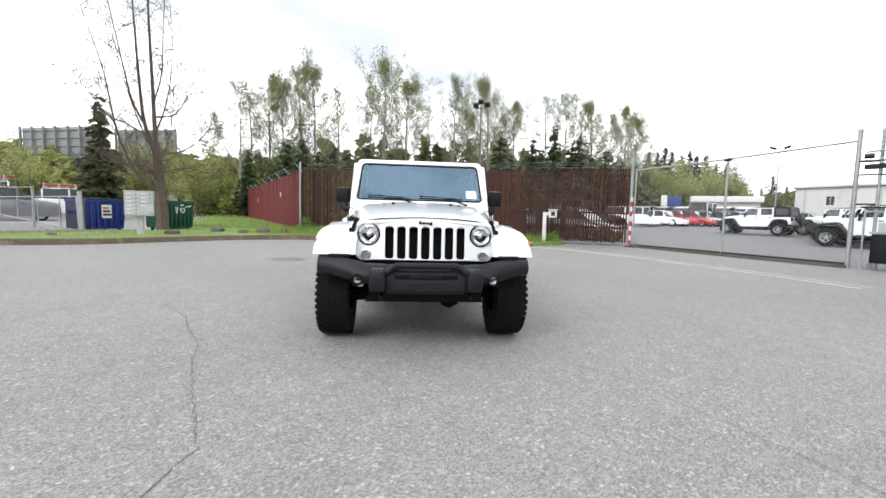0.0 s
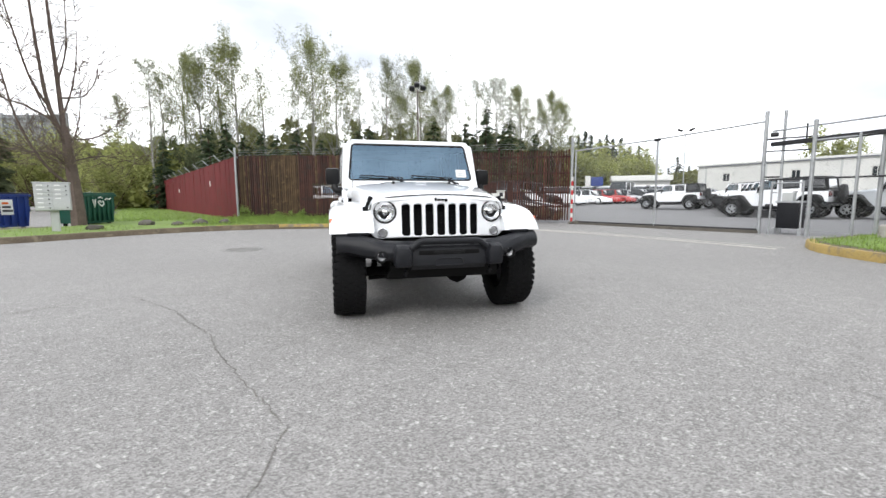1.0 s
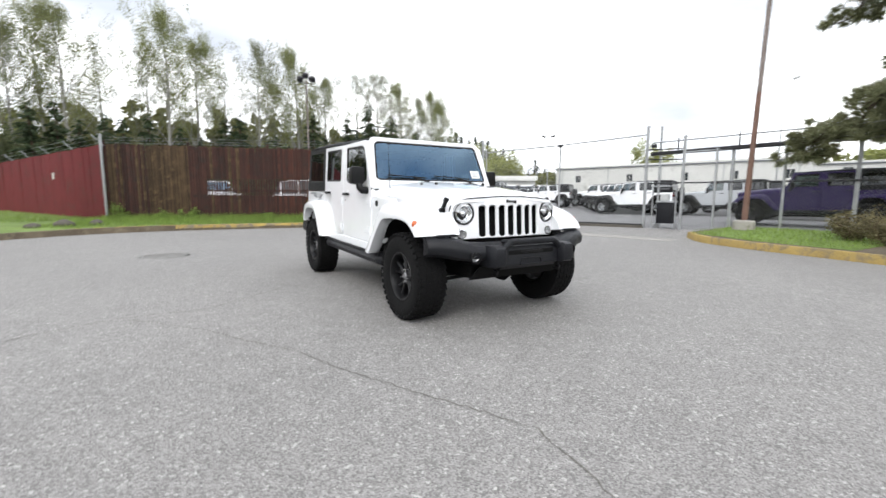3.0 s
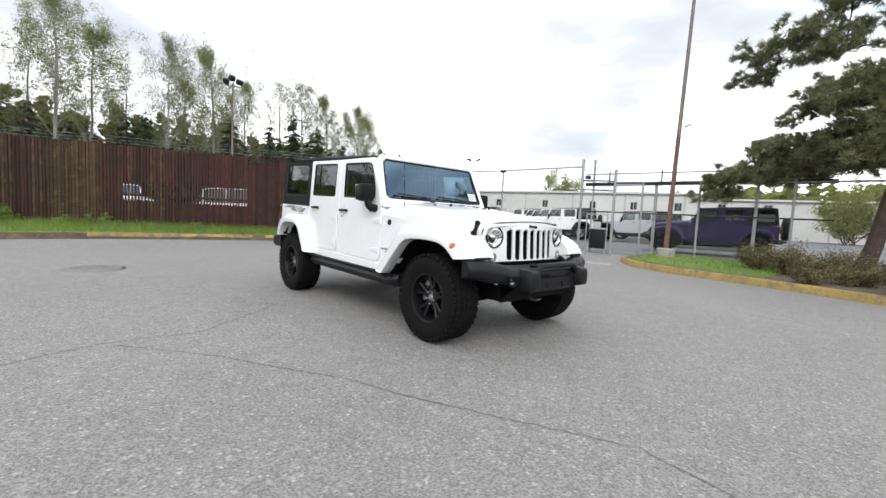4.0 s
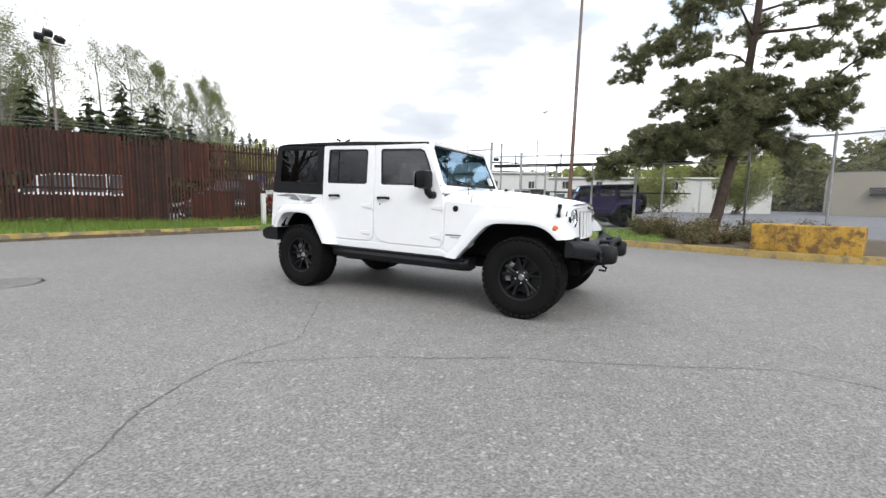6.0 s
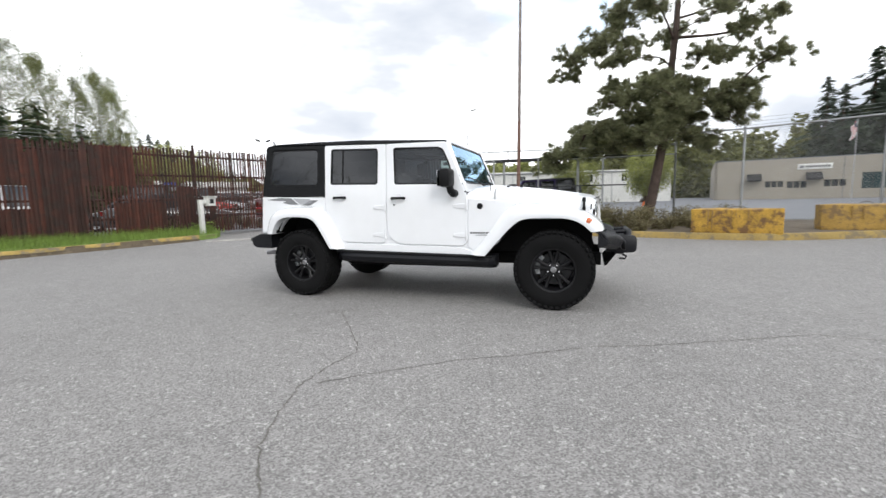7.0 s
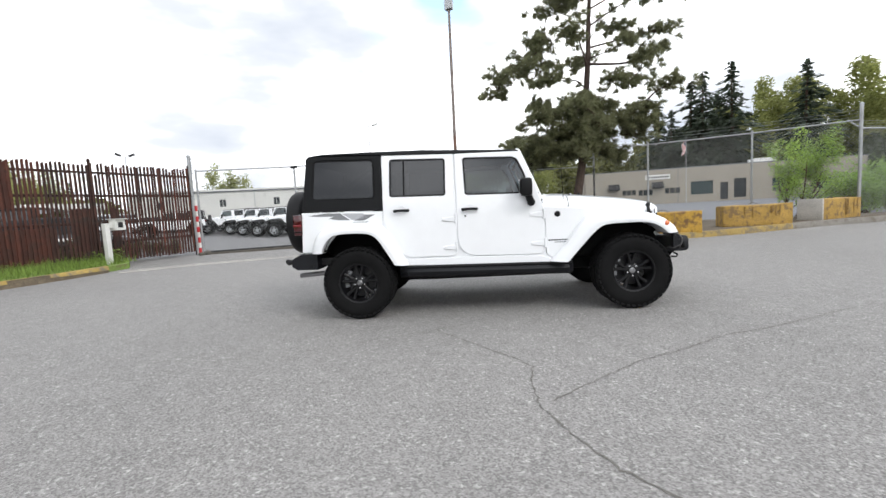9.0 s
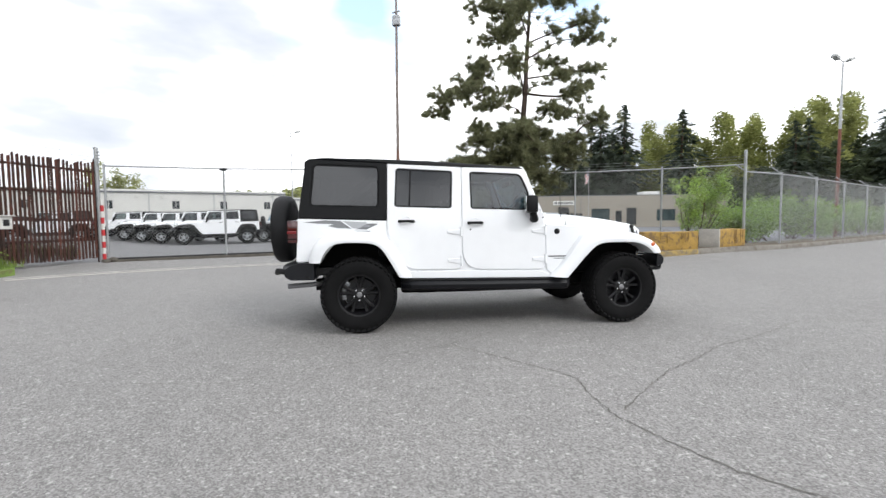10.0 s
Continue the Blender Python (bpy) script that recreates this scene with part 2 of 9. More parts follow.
M_WIRE = mat("galvanised_wire", (0.36, 0.37, 0.37), 0.5, 0.6, vary=0.2)
M_DKSTEEL = mat("dark_painted_steel", (0.02, 0.02, 0.022), 0.5, 0.2, vary=0.3)
M_RUSTPOLE = mat("rusty_brown_steel", (0.20, 0.075, 0.05), 0.75, 0.1, vary=0.3, scale=4, fine=60, bump=0.3, stain=(0.10, 0.045, 0.035))
M_POLEGREY = mat("weathered_grey_brown_steel", (0.21, 0.175, 0.16), 0.6, 0.3, vary=0.2, scale=4, fine=60)
M_BROWNPOLE = mat("brown_painted_steel", (0.175, 0.10, 0.076), 0.7, 0.1, vary=0.25, scale=4, fine=60, bump=0.2)
M_SLAT = mat("weathered_redwood_slat", (0.046, 0.018, 0.013), 0.85, vary=0.42, scale=2.2, fine=45, bump=0.4, obj=0.38, stain=(0.034, 0.020, 0.016), stain_at=0.56)
M_SLATRED = mat("rusty_red_slat", (0.070, 0.022, 0.014), 0.85, vary=0.4, scale=2.6, fine=45, bump=0.4, obj=0.35, stain=(0.050, 0.022, 0.016), stain_at=0.55)
M_SLATOLIVE = mat("lichened_brown_slat", (0.062, 0.038, 0.020), 0.9, vary=0.45, scale=3.2, fine=45, bump=0.4, obj=0.4, stain=(0.125, 0.080, 0.040), stain_at=0.60)
M_REDFENCE = mat("dark_red_fence_paint", (0.135, 0.018, 0.021), 0.8, spec=0.3, vary=0.2, scale=1.2, fine=30, bump=0.2, obj=0.06, stain=(0.105, 0.026, 0.024), stain_at=0.60)
M_CONC = mat("weathered_concrete", (0.36, 0.34, 0.31), 0.85, vary=0.2, scale=3, fine=70, bump=0.4, stain=(0.22, 0.20, 0.17), stain_at=0.58)
M_YELLOW = mat("worn_yellow_paint", (0.47, 0.28, 0.045), 0.8, vary=0.36, scale=3.0, fine=30, bump=0.5, stain=(0.17, 0.095, 0.04), stain_at=0.54)
M_KERBYEL = mat("worn_yellow_kerb_paint", (0.36, 0.255, 0.08), 0.8, vary=0.28, scale=2.0, fine=50, bump=0.4, stain=(0.19, 0.15, 0.09), stain_at=0.54)
M_KERBTAN = mat("faded_kerb_paint", (0.40, 0.285, 0.085), 0.85, vary=0.35, scale=2.0, fine=50, bump=0.4, stain=(0.20, 0.17, 0.12), stain_at=0.52)
M_KERBDIRT = mat("dirt_stained_kerb", (0.125, 0.098, 0.066), 0.9, vary=0.4, scale=2.2, fine=40, bump=0.5, stain=(0.20, 0.165, 0.11), stain_at=0.60)
M_KERBGREY = mat("dirty_grey_kerb", (0.22, 0.205, 0.18), 0.85, vary=0.3, scale=2.0, fine=50, bump=0.4, stain=(0.15, 0.13, 0.105), stain_at=0.55)
M_RUSTSTAIN = mat("brown_rust_streak", (0.29, 0.18, 0.06), 0.85, vary=0.35, scale=8, fine=50)
M_BARK = mat("rough_bark", (0.10, 0.066, 0.046), 0.9, vary=0.35, scale=6, fine=40, bump=0.8)
M_PINEBARK = mat("reddish_pine_bark", (0.075, 0.052, 0.042), 0.9, vary=0.4, scale=6, fine=30, bump=0.8)
M_BIRCH = mat("pale_birch_bark", (0.30, 0.29, 0.26), 0.85, vary=0.35, scale=4, fine=20)
M_PINE = mat("pine_needles", (0.225, 0.235, 0.13), 0.65, vary=0.3, scale=1.5, fine=9, island=0.45, leaf=0.5)
M_CEDAR = mat("olive_cedar_sprays", (0.088, 0.105, 0.046), 0.75, vary=0.3, scale=0.8, fine=6, island=0.45, leaf=0.3)
M_FIR = mat("dark_fir_needles", (0.052, 0.078, 0.034), 0.75, vary=0.3, scale=0.8, fine=5, island=0.4, leaf=0.25)
M_SPRING = mat("spring_green_leaves", (0.33, 0.35, 0.125), 0.6, vary=0.3, scale=0.5, fine=6, island=0.35, leaf=0.45)
M_PALE = mat("pale_young_leaves", (0.215, 0.23, 0.125), 0.6, vary=0.3, scale=0.4, fine=6, island=0.35, leaf=0.45)
M_ALDER = mat("young_alder_leaves", (0.235, 0.255, 0.105), 0.6, vary=0.3, scale=0.5, fine=6, island=0.4, leaf=0.4)
M_SAPLING = mat("bright_sapling_leaves", (0.26, 0.39, 0.10), 0.55, vary=0.25, scale=2, fine=12, island=0.3, leaf=0.5)
M_HILL = mat("wooded_slope_leaves", (0.18, 0.185, 0.075), 0.8, vary=0.45, scale=0.12, fine=2, island=0.35, leaf=0.4)
# distance haze on the far firs is mixed into their needle colour
M_FARFIR = mat("haze_tinted_fir_needles", (0.058, 0.078, 0.05), 0.75, vary=0.3, scale=0.5, fine=3, island=0.35, leaf=0.25)
M_YOUNG = mat("fresh_bright_leaves", (0.34, 0.47, 0.13), 0.55, vary=0.25, scale=2, fine=12, island=0.3, leaf=0.5)
M_THICKET = mat("dark_undergrowth_leaves", (0.058, 0.075, 0.034), 0.8, vary=0.45, scale=0.15, fine=2, island=0.4, leaf=0.35)
M_BAREBARK = mat("greyish_bare_bark", (0.115, 0.085, 0.070), 0.9, vary=0.3, scale=6, fine=40, bump=0.6)
M_WOODS = mat("yellow_green_woods_leaves", (0.29, 0.31, 0.105), 0.7, vary=0.4, scale=0.12, fine=2, island=0.3, leaf=0.5)
M_GRASSBLADE = mat("grass_blades", (0.20, 0.29, 0.06), 0.7, vary=0.3, scale=1.5, fine=15, island=0.4, leaf=0.3)
M_SHRUB = mat("ground_shrub_leaves", (0.19, 0.165, 0.085), 0.75, vary=0.4, scale=2.5, fine=14, island=0.45, leaf=0.3)
M_BLUEBIN = mat("blue_dumpster_paint", (0.018, 0.045, 0.22), 0.5, vary=0.2, scale=3, stain=(0.03, 0.04, 0.10), stain_at=0.63)
M_NAVY = mat("dark_navy_paint", (0.018, 0.024, 0.05), 0.55, vary=0.2)
M_GREENBIN = mat("green_dumpster_paint", (0.012, 0.075, 0.05), 0.5, vary=0.2, scale=3)
M_MAILBOX = mat("grey_mailbox_metal", (0.46, 0.47, 0.46), 0.5, 0.1, vary=0.1)
M_WALLWHITE = mat("off_white_wall_panel", (0.64, 0.64, 0.61), 0.8, vary=0.08, scale=0.4, fine=6, stain=(0.40, 0.40, 0.37), stain_at=0.66)
M_TAN = mat("tan_concrete_wall", (0.33, 0.30, 0.25), 0.85, vary=0.08, scale=0.3, fine=5)
M_DARKWIN = mat("dark_window", (0.03, 0.035, 0.04), 0.1, vary=0.2, scale=1)
M_TEAL = mat("teal_window", (0.035, 0.06, 0.065), 0.12, vary=0.3, scale=1)
M_SIGN = mat("white_sign", (0.75, 0.75, 0.72), 0.6, vary=0.05)
M_WHITEPOST = mat("white_painted_steel", (0.66, 0.66, 0.63), 0.5, vary=0.12, scale=5)
M_REDBAND = mat("red_reflective_band", (0.50, 0.03, 0.035), 0.5, vary=0.15, scale=6)
M_ORANGE = mat("orange_cone", (0.75, 0.14, 0.02), 0.5, vary=0.1)
M_BILLBOARD = mat("grey_billboard_back", (0.24, 0.25, 0.25), 0.7, 0.2, vary=0.15, scale=0.6)
M_ROOFGREY = mat("grey_roofing", (0.13, 0.14, 0.16), 0.8, vary=0.2)
M_IRON = mat("cast_iron", (0.20, 0.195, 0.185), 0.7, 0.3, vary=0.3, scale=12, fine=60, bump=0.5)
M_CRACK = mat("dark_crack", (0.14, 0.133, 0.12), 0.95, vary=0.35, scale=4, fine=50)
M_STONE = mat("mossy_stone", (0.10, 0.09, 0.075), 0.9, vary=0.4, scale=5, fine=40, bump=0.6)


def asphalt():
    """Worn grey asphalt: pale stone chips in a darker binder, broad worn and oily patches."""
    m = mat("worn_asphalt", (0.237, 0.229, 0.221), 0.86, vary=0.10, scale=0.35, fine=5)
    nt = m.node_tree
    link = nt.links.new
    b = nt.nodes["Principled BSDF"]
    geo = nt.nodes.new("ShaderNodeNewGeometry")
    base = b.inputs["Base Color"].links[0].from_socket
    vor = nt.nodes.new("ShaderNodeTexVoronoi")
    vor.inputs["Scale"].default_value = 125
    vor2 = nt.nodes.new("ShaderNodeTexVoronoi")
    vor2.inputs["Scale"].default_value = 60
    nz = nt.nodes.new("ShaderNodeTexNoise")
    nz.inputs["Scale"].default_value = 150
    nz.inputs["Detail"].default_value = 2
    for n in (vor, vor2, nz):
        link(geo.outputs["Position"], n.inputs["Vector"])
    sep = nt.nodes.new("ShaderNodeSeparateColor")
    link(vor.outputs["Color"], sep.inputs["Color"])
    r1 = nt.nodes.new("ShaderNodeMapRange")
    r1.inputs["To Min"].default_value = 0.6
    r1.inputs["To Max"].default_value = 1.42
    link(sep.outputs["Red"], r1.inputs["Value"])
    sep2 = nt.nodes.new("ShaderNodeSeparateColor")
    link(vor2.outputs["Color"], sep2.inputs["Color"])
    r2 = nt.nodes.new("ShaderNodeMapRange")
    r2.inputs["From Min"].default_value = 0.88
    r2.inputs["From Max"].default_value = 1.0
    r2.inputs["To Min"].default_value = 1.0
    r2.inputs["To Max"].default_value = 1.6
    link(sep2.outputs["Green"], r2.inputs["Value"])
    mul = nt.nodes.new("ShaderNodeMath")
    mul.operation = "MULTIPLY"
    link(r1.outputs["Result"], mul.inputs[0])
    link(r2.outputs["Result"], mul.inputs[1])
    sc = nt.nodes.new("ShaderNodeVectorMath")
    sc.operation = "SCALE"
    link(base, sc.inputs[0])
    link(mul.outputs["Value"], sc.inputs["Scale"])
    # the lot beyond the gate line is laid in newer, darker asphalt
    side = nt.nodes.new("ShaderNodeVectorMath")
    side.operation = "DOT_PRODUCT"
    side.inputs[1].default_value = (0.92, 0.39, 0.0)
    link(geo.outputs["Position"], side.inputs[0])
    past = nt.nodes.new("ShaderNodeMapRange")
    past.inputs["From Min"].default_value = 11.40
    past.inputs["From Max"].default_value = 11.48
    link(side.outputs["Value"], past.inputs["Value"])
    lot_mix = nt.nodes.new("ShaderNodeMix")
    lot_mix.data_type = "RGBA"
    lot_mix.blend_type = "MULTIPLY"
    lot_mix.inputs["B"].default_value = (0.70, 0.715, 0.75, 1)
    link(past.outputs["Result"], lot_mix.inputs["Factor"])
    link(sc.outputs["Vector"], lot_mix.inputs["A"])
    link(lot_mix.outputs["Result"], b.inputs["Base Color"])
    bp = nt.nodes.new("ShaderNodeBump")
    bp.inputs["Strength"].default_value = 0.5
    bp.inputs["Distance"].default_value = 0.006
    link(vor.outputs["Distance"], bp.inputs["Height"])
    link(bp.outputs["Normal"], b.inputs["Normal"])
    return m


M_ASPHALT = asphalt()
M_LOT = mat("smooth_blue_grey_asphalt", (0.15, 0.155, 0.17), 0.8, vary=0.15, scale=0.25, fine=6, bump=0.2)
M_SOIL = mat("bare_brown_soil", (0.13, 0.105, 0.075), 0.95, vary=0.35, scale=1.5, fine=25, bump=0.6)
M_TURF = mat("grass_turf", (0.155, 0.23, 0.05), 0.9, vary=0.35, scale=1.2, fine=25, bump=0.5, stain=(0.15, 0.13, 0.07), stain_at=0.64)


# ---- mesh helpers ----
def finish(name, bm, material, parent=None, label="", angle=35, keep=False):
    """Links a bmesh as one mesh object."""
    me = bpy.data.meshes.new(name)
    bm.normal_update()
    bm.to_mesh(me)
    bm.free()
    me.materials.append(material)
    me.polygons.foreach_set("use_smooth", [True] * len(me.polygons))
    me.set_sharp_from_angle(angle=radians(angle))
    ob = new(name, me)
    if parent is not None:
        ob.parent = parent
    if label:
        tagged(ob, label)
    return ob


def part(name, bm, material, parent, label="", angle=35):
    return finish(name, bm, material, parent, label, angle)


def empty(name, label, category, group="", m=None, kind=""):
    ob = new(name)
    ob.empty_display_size = 0.2
    if m is not None:
        ob.matrix_world = m
    return tagged(ob, label, category, group, kind)


def quad_mesh(name, verts, faces, material, parent=None, label=""):
    me = bpy.data.meshes.new(name)
    me.from_pydata(verts, [], faces)
    me.update()
    me.materials.append(material)
    ob = new(name, me)
    if parent is not None:
        ob.parent = parent
    if label:
        tagged(ob, label)
    return ob


def box(bm, x0, x1, y0, y1, z0, z1, bevel=0.0, m=None):
    """A box with its edges rounded."""
    got = bmesh.ops.create_cube(bm, size=1.0)["verts"]
    mm = Matrix.Translation(((x0 + x1) / 2, (y0 + y1) / 2, (z0 + z1) / 2)) @ Matrix.Diagonal((x1 - x0, y1 - y0, z1 - z0, 1))
    bmesh.ops.transform(bm, matrix=mm if m is None else m @ mm, verts=got)
    if bevel:
        edges = list({e for v in got for e in v.link_edges})
        bmesh.ops.bevel(bm, geom=edges, offset=bevel, segments=2, affect="EDGES", profile=0.6)
    return bm


def boxed(x0, x1, y0, y1, z0, z1, bevel=0.0, m=None):
    return box(bmesh.new(), x0, x1, y0, y1, z0, z1, bevel, m)


def loft(bm, rings, closed=True, caps=True):
    """Joins rings of points one after another."""
    rows = [[bm.verts.new(p) for p in r] for r in rings]
    n = len(rows[0])
    for a, b in zip(rows, rows[1:]):
        for i in range(n if closed else n - 1):
            j = (i + 1) % n
            bm.faces.new((a[i], a[j], b[j], b[i]))
    if caps and closed:
        bm.faces.new(rows[0][::-1])
        bm.faces.new(rows[-1])
    return bm


def tube(bm, path, radius, seg=8, caps=True):
    """A round bar along a path; the radius may change along it."""
    pts = [Vector(p) for p in path]
    rad = radius if isinstance(radius, (list, tuple)) else [radius] * len(pts)
    rings = []
    side = None
    for i, p in enumerate(pts):
        d = (pts[min(i + 1, len(pts) - 1)] - pts[max(i - 1, 0)]).normalized()
        if side is None:
            side = d.orthogonal().normalized()
        side = (side - d * side.dot(d)).normalized()
        up = d.cross(side)
        rings.append([p + rad[i] * (math.cos(a) * side + math.sin(a) * up) for a in (2 * math.pi * k / seg for k in range(seg))])
    return loft(bm, rings, True, caps)


def lathe(bm, profile, seg=32, m=None, caps=True):
    """Turns (radius, x) points round the x axis."""
    rings = [[Vector((x, r * math.cos(2 * math.pi * k / seg), r * math.sin(2 * math.pi * k / seg))) for k in range(seg)] for r, x in profile]
    if m is not None:
        rings = [[m @ p for p in r] for r in rings]
    return loft(bm, rings, True, caps)


def sheet(bm, profile, seg, m):
    """A single turned skin, without caps."""
    return lathe(bm, profile, seg, m, False)


def inset(loop, d):
    """A loop of 2D points moved inwards by d (outwards for a hole given clockwise)."""
    out = []
    n = len(loop)
    for i in range(n):
        a, b, c = Vector(loop[i - 1]), Vector(loop[i]), Vector(loop[(i + 1) % n])
        d1, d2 = (b - a).normalized(), (c - b).normalized()
        n1, n2 = Vector((-d1.y, d1.x)), Vector((-d2.y, d2.x))
        k = (n1 + n2)
        k = k.normalized() / max(0.5, k.normalized().dot(n1)) if k.length > 1e-6 else n1
        out.append(tuple(b + d * k))
    return out


def area(loop):
    return sum(a[0] * b[1] - b[0] * a[1] for a, b in zip(loop, loop[1:] + loop[:1])) / 2


def inside(p, loop):
    """Whether a 2D point lies in a loop."""
    hit = False
    for a, b in zip(loop, loop[1:] + loop[:1]):
        if (a[1] > p[1]) != (b[1] > p[1]) and p[0] < (b[0] - a[0]) * (p[1] - a[1]) / (b[1] - a[1]) + a[0]:
            hit = not hit
    return hit


def plate(bm, outer, holes, to3d, depth, soft=0.004):
    """A plate with openings: outer and holes are 2D loops, to3d(u, v, w) lays them out; w runs into the plate. Edges are eased by soft."""
    loops = [outer if area(outer) > 0 else outer[::-1]] + [h if area(h) < 0 else h[::-1] for h in holes]
    made, flat, edges = [], [], []
    for lp in loops:
        small = inset(lp, soft)
        rows = [[bm.verts.new(to3d(u, v, 0.0)) for u, v in small], [bm.verts.new(to3d(u, v, soft)) for u, v in lp], [bm.verts.new(to3d(u, v, depth)) for u, v in lp]]
        n = len(lp)
        for a, b in zip(rows, rows[1:]):
            for i in range(n):
                j = (i + 1) % n
                made.append(bm.faces.new((a[i], a[j], b[j], b[i])))
        start = len(flat)
        flat += [(Vector(p), v) for p, v in zip(small, rows[0])]
        edges += [(start + i, start + (i + 1) % n) for i in range(n)]
    spots, _, tris, origin, _, _ = delaunay_2d_cdt([p for p, _ in flat], edges, [], 1, 1e-6)
    corner = [flat[o[0]][1] if o else bm.verts.new(to3d(p.x, p.y, 0.0)) for p, o in zip(spots, origin)]
    for t in tris:
        mid = sum((spots[i] for i in t), Vector((0, 0))) / 3
        if any(inside(mid, h) for h in loops[1:]):
            continue
        vs = [corner[i] for i in t]
        if len(set(vs)) == 3:
            made.append(bm.faces.new(vs))
    bmesh.ops.recalc_face_normals(bm, faces=made)
    return bm


def rounded(points, radius, seg=4):
    """A polygon with its corners rounded (one radius, or one each)."""
    out = []
    n = len(points)
    for i in range(n):
        r = radius[i] if isinstance(radius, (list, tuple)) else radius
        a, b, c = Vector(points[i - 1]), Vector(points[i]), Vector(points[(i + 1) % n])
        la, lc = (a - b).length, (c - b).length
        k = min(r, la * 0.48, lc * 0.48)
        p, q = b + (a - b) / la * k, b + (c - b) / lc * k
        if k < 1e-4:
            out.append(tuple(b))
            continue
        for s in range(seg + 1):
            t = s / seg
            out.append(tuple((1 - t) ** 2 * p + 2 * t * (1 - t) * b + t * t * q))
    return out


def circle(u, v, r, seg=24):
    return [(u + r * math.cos(2 * math.pi * k / seg), v + r * math.sin(2 * math.pi * k / seg)) for k in range(seg)]


def smooth(t):
    t = min(1.0, max(0.0, t))
    return t * t * (3 - 2 * t)


def ground_z(x, y):
    """The yard: level under the parked car, rising a little towards its kerbs and on across the lot."""
    r = math.hypot(x, y - 2.0)
    az = math.degrees(math.atan2(y - 2.0, x))
    lot = smooth((az - 15) / 20) * smooth((85 - az) / 20)
    return 0.15 * smooth((r - 6.0) / 7.0) + 0.42 * smooth((r - 24.0) / 22.0) * lot


def make_ground():
    """One sheet of asphalt to the horizon, finer near the car."""
    steps = [-2500, -900, -350, -150, -70, -45] + [k * 1.5 for k in range(-22, 23)] + [39, 45, 57, 70, 150, 350, 900, 2500]
    verts = [(x, y + 2.0, ground_z(x, y + 2.0)) for y in steps for x in steps]
    n = len(steps)
    faces = [(j * n + i, j * n + i + 1, (j + 1) * n + i + 1, (j + 1) * n + i) for j in range(n - 1) for i in range(n - 1)]
    return tagged(quad_mesh("ground", verts, faces, M_ASPHALT), "worn grey asphalt yard with pale stone chips", "ground", kind="structure")


ground = make_ground()
for p in ground.data.polygons:
    p.use_smooth = True


def fill_slab(name, outline, lift, material, label, category, jitter=0.0, cell=0.6):
    """A raised patch of ground inside an outline: a slab with a lumpy top."""
    bm = bmesh.new()
    vs = [bm.verts.new((x, y, ground_z(x, y) + lift)) for x, y in outline]
    es = [bm.edges.new((vs[i], vs[(i + 1) % len(vs)])) for i in range(len(vs))]
    bmesh.ops.triangle_fill(bm, use_beauty=True, edges=es)
    bm.normal_update()
    for f in bm.faces:
        if f.normal.z < 0:
            f.normal_flip()
    low = [bm.verts.new((v.co.x, v.co.y, v.co.z - lift - 0.05)) for v in vs]
    for i in range(len(vs)):
        j = (i + 1) % len(vs)
        bm.faces.new((vs[i], low[i], low[j], vs[j]))
    return tagged(finish(name, bm, material), label, category, kind="structure")


def kerb(name, line, material, label, w=0.16, h=0.15):
    """A kerb with an eased top edge along a line of points; the road lies to the right of the line's way."""
    bm = bmesh.new()
    fine = []
    for a, b in zip(line, line[1:]):
        n = max(2, int(math.dist(a, b) / 0.35))
        fine += [(a[0] + (b[0] - a[0]) * k / n, a[1] + (b[1] - a[1]) * k / n) for k in range(n)]
    fine.append(line[-1])
    for _ in range(6):
        fine = [fine[0]] + [((a[0] + 2 * b[0] + c[0]) / 4, (a[1] + 2 * b[1] + c[1]) / 4) for a, b, c in zip(fine, fine[1:], fine[2:])] + [fine[-1]]
    rings = []
    for i, p in enumerate(fine):
        a, b = Vector(fine[max(0, i - 1)]), Vector(fine[min(len(fine) - 1, i + 1)])
        d = (b - a).normalized()
        nrm = Vector((-d.y, d.x))
        z = ground_z(*p)
        worn = 0.012 * noise.noise((p[0] * 1.7, p[1] * 1.7, 3.0))
        prof = [(0, -0.05), (0.012, h * 0.72 + worn), (0.035 + worn, h + worn), (w, h + 0.004), (w, -0.05)]
        rings.append([(p[0] + nrm.x * u, p[1] + nrm.y * u, z + v) for u, v in prof])
    loft(bm, rings, True, True)
    bmesh.ops.recalc_face_normals(bm, faces=bm.faces[:])
    tagged(finish(name, bm, material), label, "kerb", kind="structure")
    return fine


def shifted(line, w):
    """A line moved to the left of its way."""
    out = []
    for i, p in enumerate(line):
        a, b = Vector(line[max(0, i - 1)]), Vector(line[min(len(line) - 1, i + 1)])
        d = (b - a).normalized()
        out.append((p[0] - d.y * w, p[1] + d.x * w))
    return out


KERB_N = [(-20, 5.0), (-14, 5.7), (-10.5, 6.7), (-8.3, 7.9), (-6.6, 9.8), (-5.2, 10.9), (-3.3, 11.6), (-0.5, 11.5), (1.8, 11.1), (3.5, 10.65), (4.5, 10.55)]
KERB_E = [(8.9, 2.75), (8.1, 2.35), (7.55, 0.6), (7.1, -1.5), (6.45, -2.9), (6.05, -4.3), (6.25, -5.6), (6.55, -7.0), (7.1, -9.5), (7.75, -11.5), (9.3, -15), (12.6, -22.2), (20, -38), (34, -68)]
line_n = kerb("kerb_north", KERB_N, M_KERBDIRT, "dirt-stained concrete kerb below the grass verge")


